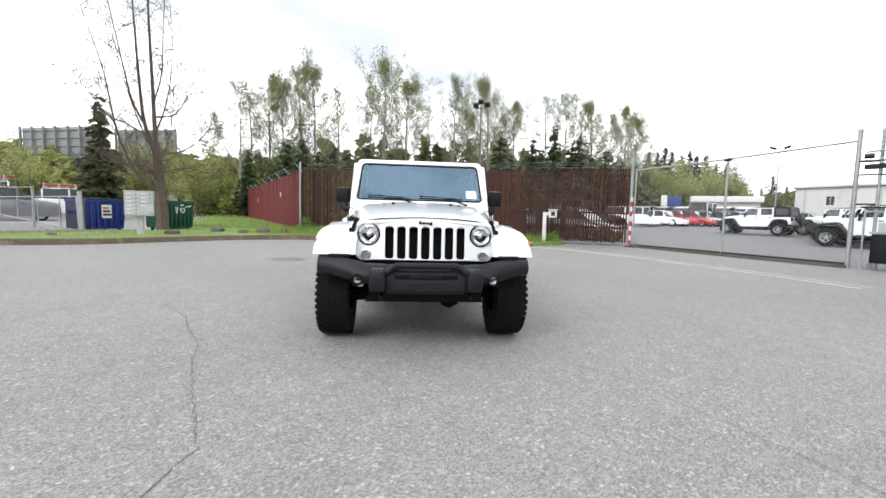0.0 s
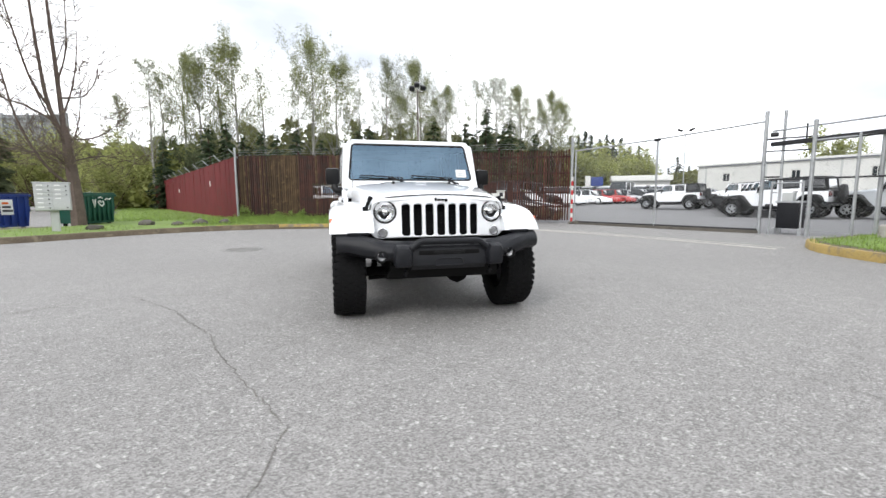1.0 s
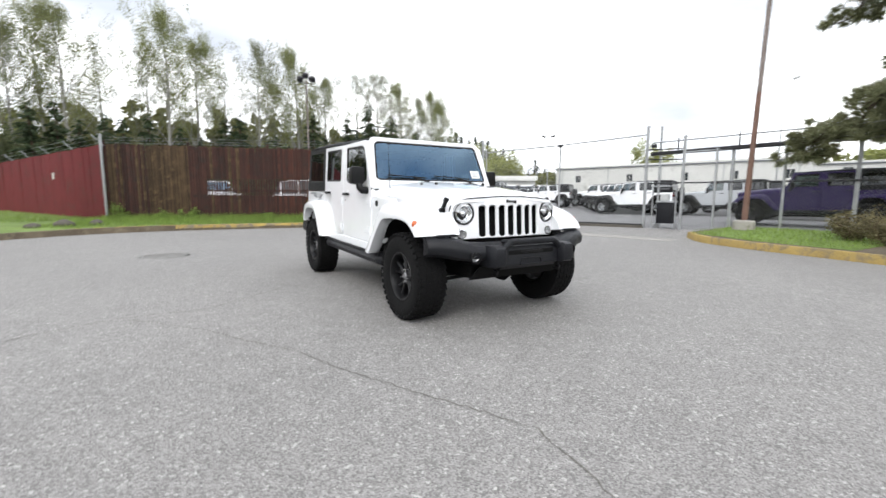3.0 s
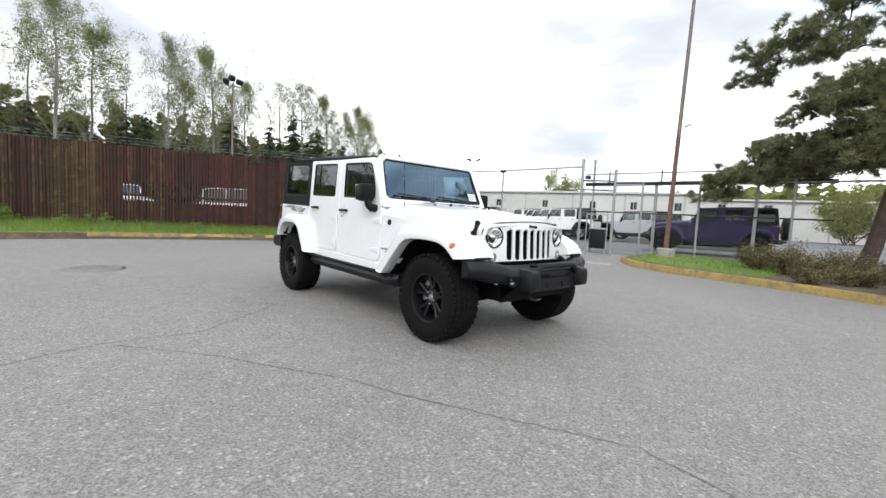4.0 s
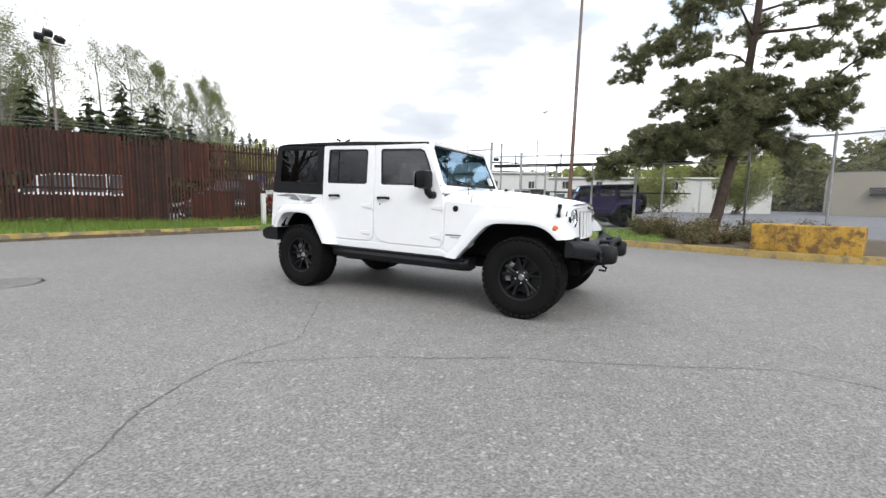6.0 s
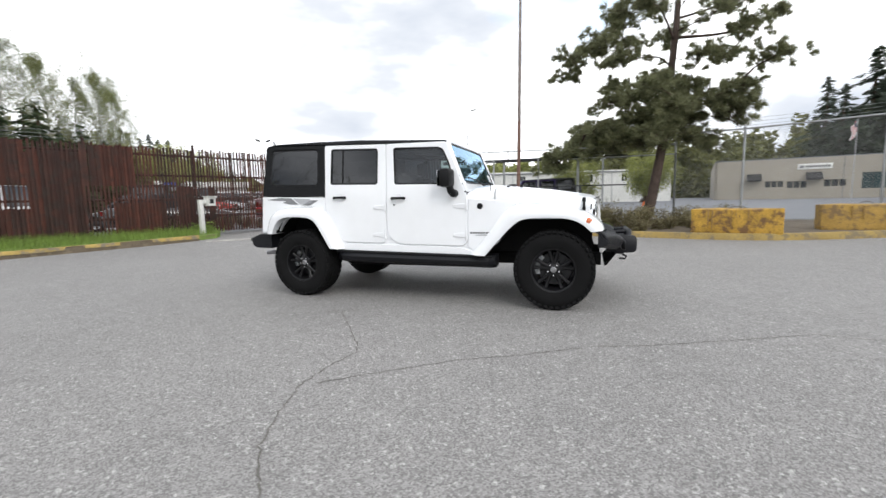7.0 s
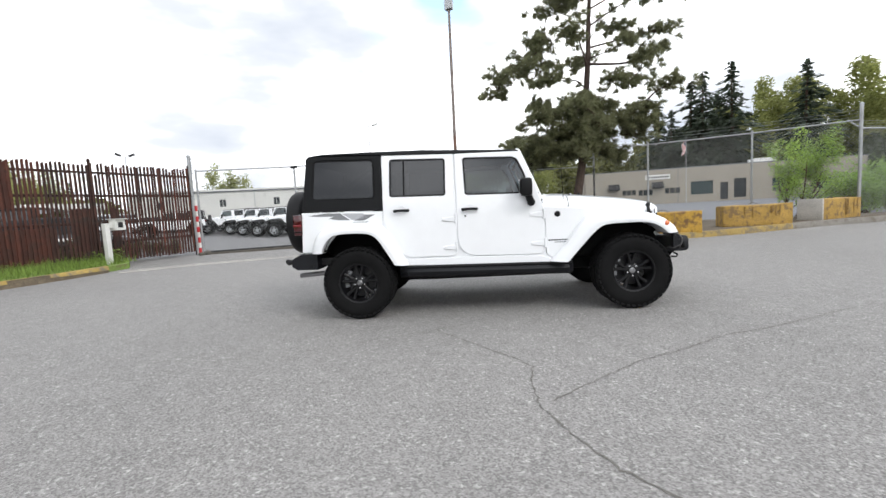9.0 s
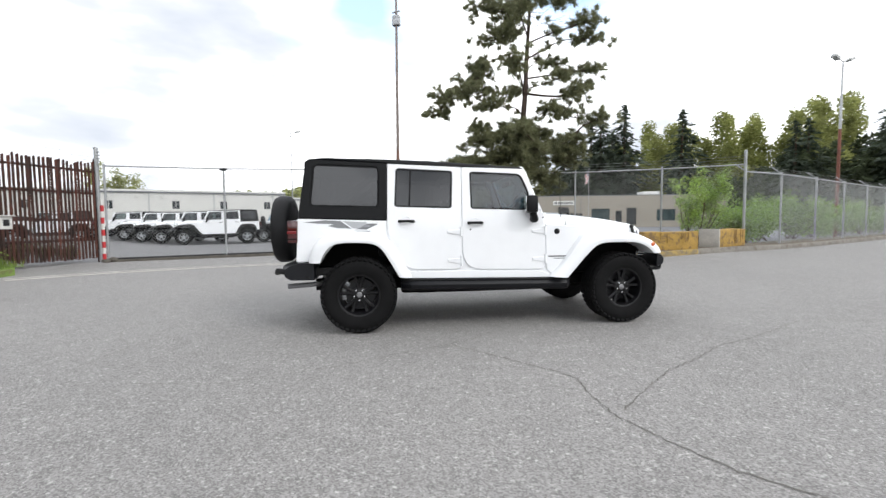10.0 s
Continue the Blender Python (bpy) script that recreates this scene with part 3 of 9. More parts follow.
def kerb_paint(line, h=0.15):
    """Broken lengths of old yellow paint left on the kerb's top."""
    verts, faces = [], []
    for i, p in enumerate(line):
        d = (Vector(line[min(i + 1, len(line) - 1)]) - Vector(line[max(i - 1, 0)])).normalized()
        wear = noise.noise((p[0] * 0.9, p[1] * 0.9, 7.0)) + 0.35 * noise.noise((p[0] * 4, p[1] * 4, 2.0))
        w = max(0.006, 0.075 + 0.075 * wear)
        for u, lift in ((-0.003, h * (0.52 - 0.3 * wear)), (0.022, h + 0.012), (0.036 + w, h + 0.018)):
            verts.append((p[0] - d.y * u, p[1] + d.x * u, ground_z(*p) + lift))
        if i and p[0] > -5.8 and (wear > -0.42 or p[0] > 0):
            k = 3 * i
            faces.append((k - 2, k + 1, k + 2, k - 1))
            if p[0] > -2.5 and wear > -0.35:
                faces.append((k - 3, k, k + 1, k - 2))
    tagged(quad_mesh("kerb_paint", verts, faces, M_KERBTAN), "broken strip of faded yellow paint on the kerb", "kerb paint", kind="structure")


kerb_paint(line_n)
line_e = kerb("kerb_east", KERB_E[:8], M_KERBYEL, "concrete kerb with worn yellow paint along the planted island")
line_e = line_e[:-1] + kerb("kerb_east", KERB_E[7:], M_KERBGREY, "bare grey concrete kerb along the road fence")

back_n, back_e = shifted(line_n, 0.09), shifted(line_e, 0.09)
fill_slab("verge_north", back_n[len(line_n) * 30 // 100:] + [(5.2, 10.62), (5.7, 11.0), (5.75, 11.6), (-4.5, 16.3), (-19.2, 50.6), (-22.5, 50.0), (-13.0, 25.0), (-9.6, 14.0), (-8.9, 12.4)],
          0.135, M_TURF, "grass verge below the slatted fence", "verge")
fill_slab("verge_west", back_n[:len(line_n) * 30 // 100 + 1] + [(-8.95, 12.2), (-10.5, 12.0), (-13, 9.5), (-20, 8.2)],
          0.13, M_SOIL, "bare soil strip with thin grass beside the kerb", "verge")
fill_slab("island_east", back_e + [(35, -67.5), (21.2, -37.5), (13.9, -21.7), (10.4, -14.0), (8.8, -10.2), (10.0, -7.7), (11.2, -4.9), (11.5, -3), (11.3, 2.75)],
          0.14, M_SOIL, "planted island with bare soil behind the yellow kerb", "verge")
fill_slab("lawn_east", [(8.95, 2.45), (8.55, 2.1), (7.98, 0.6), (7.6, -0.9), (9.4, -1.1), (11.2, 0.2), (11.2, 2.6)], 0.15, M_TURF, "patch of grass round the lamp post", "verge")
fill_slab("yard_east", [(12.0, -2.0), (12.0, -6.0), (9.6, -10.0), (14.8, -21.5), (36, -66), (120, -90), (120, 30), (45, 10), (20, -1)], 0.012, M_LOT, "smooth blue-grey asphalt lot behind the fence", "ground")


def gutter():
    """A valley gutter whose two pale edges cross the gateway."""
    mid = [(4.5, 10.3), (5.6, 9.1), (6.6, 7.4), (7.3, 5.6), (7.75, 4.0), (8.05, 2.6)]
    for off in (-0.17, 0.17):
        bm = bmesh.new()
        rings = []
        for i, p in enumerate(mid):
            d = (Vector(mid[min(i + 1, len(mid) - 1)]) - Vector(mid[max(i - 1, 0)])).normalized()
            nrm = Vector((-d.y, d.x))
            z = ground_z(*p)
            rings.append([(p[0] + nrm.x * (off + u), p[1] + nrm.y * (off + u), z + v) for u, v in ((-0.03, -0.04), (-0.026, 0.01), (0.026, 0.01), (0.03, -0.04))])
        loft(bm, rings)
        bmesh.ops.recalc_face_normals(bm, faces=bm.faces[:])
        tagged(finish("gutter_edge", bm, M_PALECONC), "pale concrete gutter edging across the gateway", "gutter", kind="structure")


gutter()


def crack(points, width):
    """An open crack: a ragged dark strip sunk between slightly raised lips."""
    rnd = random.Random(int(points[0][0] * 100))
    fine = []
    for a, b in zip(points, points[1:]):
        n = max(2, int(math.dist(a, b) / 0.035))
        for k in range(n):
            t = k / n
            fine.append((a[0] + (b[0] - a[0]) * t + rnd.uniform(-0.012, 0.012), a[1] + (b[1] - a[1]) * t + rnd.uniform(-0.012, 0.012)))
    verts, faces = [], []
    for i, p in enumerate(fine):
        d = Vector(fine[min(i + 1, len(fine) - 1)]) - Vector(fine[max(i - 1, 0)])
        d = d.normalized() if d.length > 1e-6 else Vector((1, 0))
        w = width * 0.85 * rnd.uniform(0.2, 1.0) * (0.3 if i in (0, len(fine) - 1) else 1)
        verts += [(p[0] - d.y * w, p[1] + d.x * w, ground_z(*p) + 0.003), (p[0] + d.y * w, p[1] - d.x * w, ground_z(*p) + 0.003)]
        if i:
            faces.append((2 * i - 2, 2 * i - 1, 2 * i + 1, 2 * i))
    tagged(quad_mesh("pavement_crack", verts, faces, M_CRACK), "dark ragged crack in the asphalt", "crack", kind="structure")


crack([(-1.25, 1.8), (-1.4, 2.1), (-2.0, 1.62), (-2.27, 1.42), (-2.45, 1.31), (-2.65, 1.36), (-3.03, 1.37), (-3.4, 1.25), (-3.67, 1.13), (-3.87, 0.95), (-4.2, 0.7), (-4.7, 0.5)], 0.008)
crack([(-1.4, 2.1), (-1.64, 2.6), (-1.88, 3.1), (-2.1, 3.9), (-2.0, 4.6)], 0.004)
crack([(-3.0, 1.3), (-2.4, 0.55), (-2.22, 0.2), (-1.9, -0.3), (-1.72, -0.8), (-1.43, -1.43), (-1.15, -2.02), (-1.22, -2.4), (-1.35, -3.1)], 0.0065)
crack([(1.05, -0.65), (1.53, -1.42), (1.66, -1.8), (1.82, -2.2), (1.95, -2.6), (2.3, -3.2)], 0.0045)
crack([(0.3, 5.7), (0.015, 5.45), (-0.4, 5.5), (-0.97, 5.09), (-1.6, 5.2)], 0.005)


def manhole():
    t = empty("manhole_cover", "flat round iron manhole cover set in the asphalt", "manhole cover", m=Matrix.Translation((-2.8, 6.1, ground_z(-2.8, 6.1))), kind="structure")
    part("rim", lathe(bmesh.new(), [(0.0, 0.0), (0.41, 0.0), (0.43, 0.004), (0.44, -0.02), (0.0, -0.02)][::-1], 40, Matrix.Rotation(radians(-90), 4, "Y")), M_IRON, t)
    bm = lathe(bmesh.new(), [(0.0, 0.008), (0.36, 0.008), (0.37, 0.0), (0.0, -0.01)][::-1], 40, Matrix.Rotation(radians(-90), 4, "Y"))
    for k in range(-4, 5):
        w = math.sqrt(max(0.01, 0.33 ** 2 - (k * 0.07) ** 2))
        box(bm, -w, w, k * 0.07 - 0.012, k * 0.07 + 0.012, 0.006, 0.012)
    part("lid", bm, M_LID, t)


manhole()


# ---- fences and gate ----
def chain_link(name, p0, p1, z0, z1, parent, step=0.072, r=0.0024):
    """Woven wire between two posts: crossing diagonal wires."""
    p0, p1 = Vector(p0), Vector(p1)
    run, high = (p1 - p0).length, z1 - z0
    d = (p1 - p0) / run
    nrm = Vector((-d.y, d.x))
    verts, faces = [], []
    for way in (1, -1):
        s = -high
        while s < run:
            a, b = max(0.0, s), min(run, s + high)
            if b - a > 0.02:
                ends = []
                for u in (a, b):
                    v = (u - s) if way == 1 else high - (u - s)
                    q = p0 + d * u
                    ends.append((q, z0 + v))
                base = len(verts)
                for q, z in ends:
                    for off, dz in ((r, 0), (0, r * 1.4), (-r, 0), (0, -r * 1.4)):
                        o = off + way * r * 0.6
                        verts.append((q.x + nrm.x * o, q.y + nrm.y * o, z + dz))
                for k in range(4):
                    j = (k + 1) % 4
                    faces.append((base + k, base + j, base + 4 + j, base + 4 + k))
            s += step * 1.4142
    return quad_mesh(name, verts, faces, M_WIRE, parent)


def wire(name, p0, p1, z0, z1, parent, r=0.004, sag=0.02, barbs=True):
    """One strand of barbed wire."""
    p0, p1 = Vector(p0), Vector(p1)
    n = max(4, int((p1 - p0).length / 0.25))
    path = []
    for k in range(n + 1):
        t = k / n
        q = p0.lerp(p1, t)
        path.append((q.x, q.y, z0 + (z1 - z0) * t - sag * 4 * t * (1 - t)))
    bm = tube(bmesh.new(), path, r, 4)
    if barbs:
        for q in path[1:-1]:
            tube(bm, [(q[0], q[1], q[2] - 0.025), (q[0] + 0.01, q[1], q[2] + 0.025)], 0.002, 3)
    return part(name, bm, M_WIRE, parent)


def post(name, x, y, z0, z1, r, parent, material=M_GALV, cap=True):
    bm = tube(bmesh.new(), [(x, y, z0), (x, y, z1)], r, 12)
    if cap:
        tube(bm, [(x, y, z1 - 0.01), (x, y, z1 + 0.03), (x, y, z1 + 0.055)], [r * 1.15, r * 1.1, r * 0.3], 12)
    return part(name, bm, material, parent)


CORNER, GATE_L, GATE_M, GATE_R = (-4.61, 15.78), (8.0, 10.53), (9.28, 7.63), (10.36, 4.97)


def slat_fence():
    rnd = random.Random(5)
    fence = empty("slat_fence", "tall weathered brown wooden slat fence on wire with barbed top strands", "fence", kind="structure")
    a, b = Vector(CORNER), Vector(GATE_L)
    run = (b - a).length
    d = (b - a) / run
    nrm = Vector((-d.y, d.x))
    for k in range(6):
        q = a + d * (run * k / 5) + nrm * 0.075
        post("post", q.x, q.y, 0.1, 2.98, 0.038, fence, M_SLAT)
        if k < 5:
            p = a + d * (run * (k + 1) / 5) + nrm * 0.075
            for z in (0.78, 1.32, 2.05, 2.66):
                part("rail", tube(bmesh.new(), [(q.x, q.y, z), (p.x, p.y, z)], 0.034, 8), M_SLAT, fence)
            for s in range(3):
                wire("barbed_wire", q + nrm * (0.05 * s), p + nrm * (0.05 * s), 2.98 + 0.1 * s, 2.98 + 0.1 * s, fence)
    mats = (M_SLAT, M_SLATRED, M_SLATOLIVE)
    made = {}

    def picket(w, z0, z1, m):
        """One picket mesh with a crooked sawn top, shared by all alike."""
        key = (w, z0, z1, m.name)
        if key not in made:
            bm = boxed(-w / 2, w / 2, -0.013, 0.013, z0, z1, 0.0025)
            for v in bm.verts:
                if v.co.z > z1 - 0.05:
                    v.co.z += 0.5 * (v.co.x) + 0.02
            me = bpy.data.meshes.new("slat")
            bm.to_mesh(me)
            bm.free()
            me.materials.append(m)
            made[key] = me
        return made[key]

    pitch = 0.0905
    n = int((run - 0.08) / pitch)
    for k in range(n):
        u = 0.05 + k * pitch
        # the boards near the corner are furred with lichen, the rest rusty red and brown
        pick = noise.noise((u * 0.7, 0.0, 4.0)) + rnd.gauss(0, 0.22)
        m = mats[2] if u < 4.4 and pick > -0.12 else mats[1] if pick > 0.1 else mats[0]
        top = 2.62 + 0.02 * rnd.choice((-2, -1, 0, 0, 1))
        if rnd.random() < 0.03:
            top -= rnd.uniform(0.1, 0.35)
        rows = [(0.0, 0.0, top, rnd.choice((0.052, 0.055, 0.058)))]
        # closed lengths have a second row of boards behind the gaps
        if u < 3.3 or 7.0 < u < 8.1:
            rows.append((0.5, 0.0, 2.36 if u > 5 else 2.6, 0.064))
        elif u < 9.2:
            # only a band at car height is left open
            rows.append((0.5, 1.48, 2.58, 0.064))
            if u < 7.0 or u > 8.7:
                rows.append((0.5, 0.0, 0.98 if u > 8.7 else 0.86, 0.064))
        elif u < 9.95:
            rows.append((0.5, 0.0, 0.98, 0.064))
        elif 10.35 < u < 10.75 or 11.2 < u < 11.45:
            rows.append((0.5, 0.35, 1.45, 0.064))
        for half, z0, z1, w in rows:
            q = a + d * (u + half * pitch) + nrm * (0.05 * half + rnd.uniform(-0.004, 0.006))
            ob = new("slat", picket(w, z0, round(z1, 2), m))
            ob.parent = fence
            ob.matrix_local = Matrix.LocRotScale((q.x, q.y, ground_z(q.x, q.y) + 0.12 + rnd.uniform(-0.015, 0.015)),
                                                 Euler((radians(rnd.uniform(-0.3, 0.3)), radians(rnd.gauss(0, 0.16)), math.atan2(d.y, d.x) + radians(rnd.uniform(-2, 2)))), None)
    return fence


slat_fence()


def red_fence():
    rnd = random.Random(9)
    fence = empty("red_panel_fence", "long dark red painted board fence with slanted barbed wire arms", "fence", kind="structure")
    a, b = Vector(CORNER), Vector((-19.4, 50.2))
    run = (b - a).length
    d = (b - a) / run
    nrm = Vector((-d.y, d.x))
    n = 62
    w = run / n
    me = bpy.data.meshes.new("board")
    bm = boxed(0.002, w - 0.002, -0.012, 0.012, 0, 2.62, 0.002)
    bm.to_mesh(me)
    bm.free()
    me.materials.append(M_REDFENCE)
    for k in range(n):
        q = a + d * (w * k) + nrm * 0.05
        ob = new("board", me)
        ob.parent = fence
        ob.matrix_local = Matrix.LocRotScale((q.x, q.y, 0.27 + rnd.uniform(-0.01, 0.01)), Euler((radians(rnd.uniform(-0.4, 0.4)), 0, math.atan2(d.y, d.x))), None)
    for k in range(13):
        q = a + d * (run * k / 12) - nrm * 0.05
        if k:
            post("post", q.x, q.y, 0.1, 2.85, 0.03, fence)
        part("arm", tube(bmesh.new(), [(q.x, q.y, 2.84), (q.x + nrm.x * 0.34, q.y + nrm.y * 0.34, 3.2)], 0.02, 6), M_GALV, fence)
        if k < 12:
            p = a + d * (run * (k + 1) / 12) - nrm * 0.05
            for s in (0.1, 0.2, 0.3):
                wire("barbed_wire", q + nrm * s, p + nrm * s, 2.84 + 1.2 * s, 2.84 + 1.2 * s, fence, barbs=False)
    post("post", a.x - 0.03, a.y - 0.1, 0.1, 3.2, 0.045, fence)
    for u, z in ((5.6, 1.95), (17.5, 1.8)):
        q = a + d * u + nrm * 0.08
        rot = Matrix.Translation((q.x, q.y, z)) @ Matrix.Rotation(math.atan2(d.y, d.x), 4, "Z")
        part("notice", boxed(-0.1, 0.1, -0.006, 0.006, -0.13, 0.13, 0, rot), M_SIGN, fence, "small blank white notice")
    return fence


red_fence()


def gate():
    g = empty("sliding_gate", "wide chain-link sliding gate with galvanised frame", "gate")
    l, m, r = (Vector(p) for p in (GATE_L, GATE_M, GATE_R))
    l2 = l + (r - l).normalized() * 0.16
    for a, b in ((l2, m), (m, r)):
        chain_link("mesh", a, b, 0.25, 2.78, g, 0.064, 0.0017)
        part("top_rail", tube(bmesh.new(), [(a.x, a.y, 2.82 + (0.12 if a == m else 0.02)), (b.x, b.y, 2.84 + (0.24 if b == r else 0.1))], 0.026, 8), M_GALV, g)
        part("bottom_rail", boxed(0, (b - a).length, -0.03, 0.03, 0.17, 0.24, 0.005, Matrix.Translation((a.x, a.y, 0)) @ Matrix.Rotation(math.atan2(b.y - a.y, b.x - a.x), 4, "Z")), M_DKSTEEL, g)
    post("upright", m.x, m.y, 0.18, 2.9, 0.032, g)
    post("upright", l2.x, l2.y, 0.18, 2.85, 0.03, g)
    for q in (m,):
        tube_bm = tube(bmesh.new(), [(q.x - 0.02, q.y - 0.1, 2.92), (q.x - 0.02, q.y + 0.1, 2.92)], 0.05, 10)
        part("roller", tube_bm, M_DKSTEEL, g)
    # kerb strip under the gate
    bm = bmesh.new()
    ang = math.atan2(r.y - l.y, r.x - l.x)
    box(bm, 0.0, (r - l).length, -0.09, 0.09, -0.1, 0.07, 0.015, Matrix.Translation((l.x, l.y, 0.12)) @ Matrix.Rotation(ang, 4, "Z"))
    tagged(finish("gate_sill", bm, M_STONE), "low concrete sill under the gate", "sill", kind="structure")
    return g


gate()


def gate_post_left():
    p = empty("gate_post", "tall steel gate post wrapped in red and white bands", "post")
    x, y = GATE_L
    post("column", x, y, 0.1, 3.3, 0.05, p)
    n = 10
    for k in range(n):
        z = 0.2 + k * 0.17
        part("band", tube(bmesh.new(), [(x - 0.02, y - 0.09, z), (x - 0.02, y - 0.09, z + 0.168)], 0.043, 14), M_REDBAND if k % 2 == 0 else M_WHITEPOST, p, "red band" if k % 2 == 0 else "white band")
    for k in range(6):
        part("step_bracket", boxed(x - 0.05, x + 0.03, y - 0.08, y - 0.03, 2.75 + 0.09 * k, 2.78 + 0.09 * k), M_GALV, p)
    for dx, dy, s in ((0.1, -0.25, 0.13), (0.3, -0.33, 0.09), (-0.12, -0.2, 0.1)):
        rock(x + dx, y + dy, s)


def rock(x, y, s, z=None):
    bm = bmesh.new()
    bmesh.ops.create_icosphere(bm, subdivisions=2, radius=s)
    for v in bm.verts:
        v.co += v.co.normalized() * s * 0.5 * noise.noise(v.co / s * 1.3 + Vector((x * 3, y * 3, 0)))
        v.co.z *= 0.62
    zz = (ground_z(x, y) if z is None else z) + s * 0.35
    bmesh.ops.translate(bm, vec=(x, y, zz), verts=bm.verts[:])
    return tagged(finish("rock", bm, M_STONE, angle=60), "rough grey stone lying on the ground", "stone")


gate_post_left()


def gate_post_right():
    p = empty("gate_roller_post", "pair of tall galvanised gate posts with roller brackets", "post")
    x, y = GATE_R
    post("column", x, y, -0.02, 3.3, 0.046, p)
    post("column", x + 0.25, y - 0.30, -0.02, 3.28, 0.034, p)
    part("guide_bar", tube(bmesh.new(), [(x + 0.05, y + 0.04, 2.62), (x + 0.55, y - 0.9, 2.6)], 0.018, 8), M_DKSTEEL, p)
    part("guide_bar", tube(bmesh.new(), [(x + 0.05, y + 0.04, 2.3), (x + 0.55, y - 0.9, 2.28)], 0.018, 8), M_DKSTEEL, p)
    for k in range(7):
        part("insulator", tube(bmesh.new(), [(x + 0.20, y - 0.34, 2.52 + 0.1 * k), (x + 0.31, y - 0.27, 2.52 + 0.1 * k)], 0.012, 6), M_DKSTEEL, p)
    for z in (0.75, 1.62, 2.6):
        part("bracket", tube(bmesh.new(), [(x, y, z), (x + 0.25, y - 0.30, z)], 0.02, 8), M_DKSTEEL, p)
    part("roller", tube(bmesh.new(), [(x + 0.06, y - 0.08, 2.72), (x + 0.17, y - 0.21, 2.72)], 0.06, 14), M_DKSTEEL, p)
    part("roller", tube(bmesh.new(), [(x + 0.06, y - 0.08, 0.85), (x + 0.17, y - 0.21, 0.85)], 0.06, 14), M_DKSTEEL, p)


gate_post_right()


def gate_motor():
    t = empty("gate_motor", "dark grey gate motor cabinet on a steel stand beside the fence", "gate motor", m=Matrix.Translation((10.75, 4.45, 0.0)) @ Matrix.Rotation(radians(-75), 4, "Z"))
    part("cabinet", boxed(-0.24, 0.24, -0.2, 0.2, 0.28, 0.94, 0.02), M_PLASTIC, t)
    part("cover", boxed(-0.27, 0.27, -0.23, 0.23, 0.94, 0.99, 0.012), M_GALV, t)
    for sx in (-1, 1):
        for sy in (-1, 1):
            part("leg", boxed(sx * 0.28 - 0.025, sx * 0.28 + 0.025, sy * 0.2 - 0.025, sy * 0.2 + 0.025, 0.0, 0.28, 0.004), M_GALV, t)
    part("control_box", boxed(-0.18, 0.06, -0.1, 0.1, 0.99, 1.2, 0.012), M_MAILBOX, t)
    for z in (0.1, 1.45):
        part("guard_rail", tube(bmesh.new(), [(-0.34, -0.3, z), (0.34, -0.3, z)], 0.018, 8), M_GALV, t)
    for k in (-0.34, 0.34):
        part("guard_post", tube(bmesh.new(), [(k, -0.3, -0.03), (k, -0.3, 1.5)], 0.022, 8), M_GALV, t)


gate_motor()


def chain_fence(name, pts, z0, top, tall, label, arm=False, gauge=0.06, wire_r=0.0024):
    """A chain-link fence through a line of posts."""
    f = empty(name, label, "fence", kind="structure")
    for i, (x, y) in enumerate(pts):
        big = i in tall
        post("post", x, y, z0 - 0.1, top + (0.45 if big else 0.03), 0.045 if big else 0.033, f)
        if arm:
            part("arm", tube(bmesh.new(), [(x, y, top), (x + 0.32, y + 0.12, top + 0.3)], 0.016, 6), M_GALV, f)
    for a, b in zip(pts, pts[1:]):
        chain_link("mesh", a, b, z0, top, f, gauge, wire_r)
        part("top_rail", tube(bmesh.new(), [(*a, top), (*b, top)], 0.024, 8), M_GALV, f)
        part("tension_wire", tube(bmesh.new(), [(*a, z0 + 0.05), (*b, z0 + 0.05)], 0.006, 5), M_WIRE, f)
        for s in (1, 2, 3):
            off = 0.1 * s if arm else 0.0
            wire("barbed_wire", (a[0] + off, a[1] + off * 0.4), (b[0] + off, b[1] + off * 0.4), top + 0.1 * s, top + 0.1 * s, f, barbs=False)
    return f


chain_fence("chain_link_fence", [(10.88, -3.04), (10.66, -4.9), (9.38, -7.71), (7.94, -9.85)], 0.28, 3.09, {3}, "tall galvanised chain-link fence behind the concrete blocks", gauge=0.06)
chain_fence("chain_link_fence", [(7.94, -9.85)] + [(8.6 + 1.5 * k, -12.0 - 3.25 * k) for k in range(12)], 0.2, 2.85, set(), "galvanised chain-link fence with slanted arms along the road", arm=True, gauge=0.072, wire_r=0.003)
chain_fence("chain_link_fence", [(10.5, 3.85), (10.62, 2.98), (10.75, 1.38), (10.8, -0.8), (10.88, -3.04)], 0.2, 2.45, {0}, "galvanised chain-link fence behind the lamp post", wire_r=0.0012)


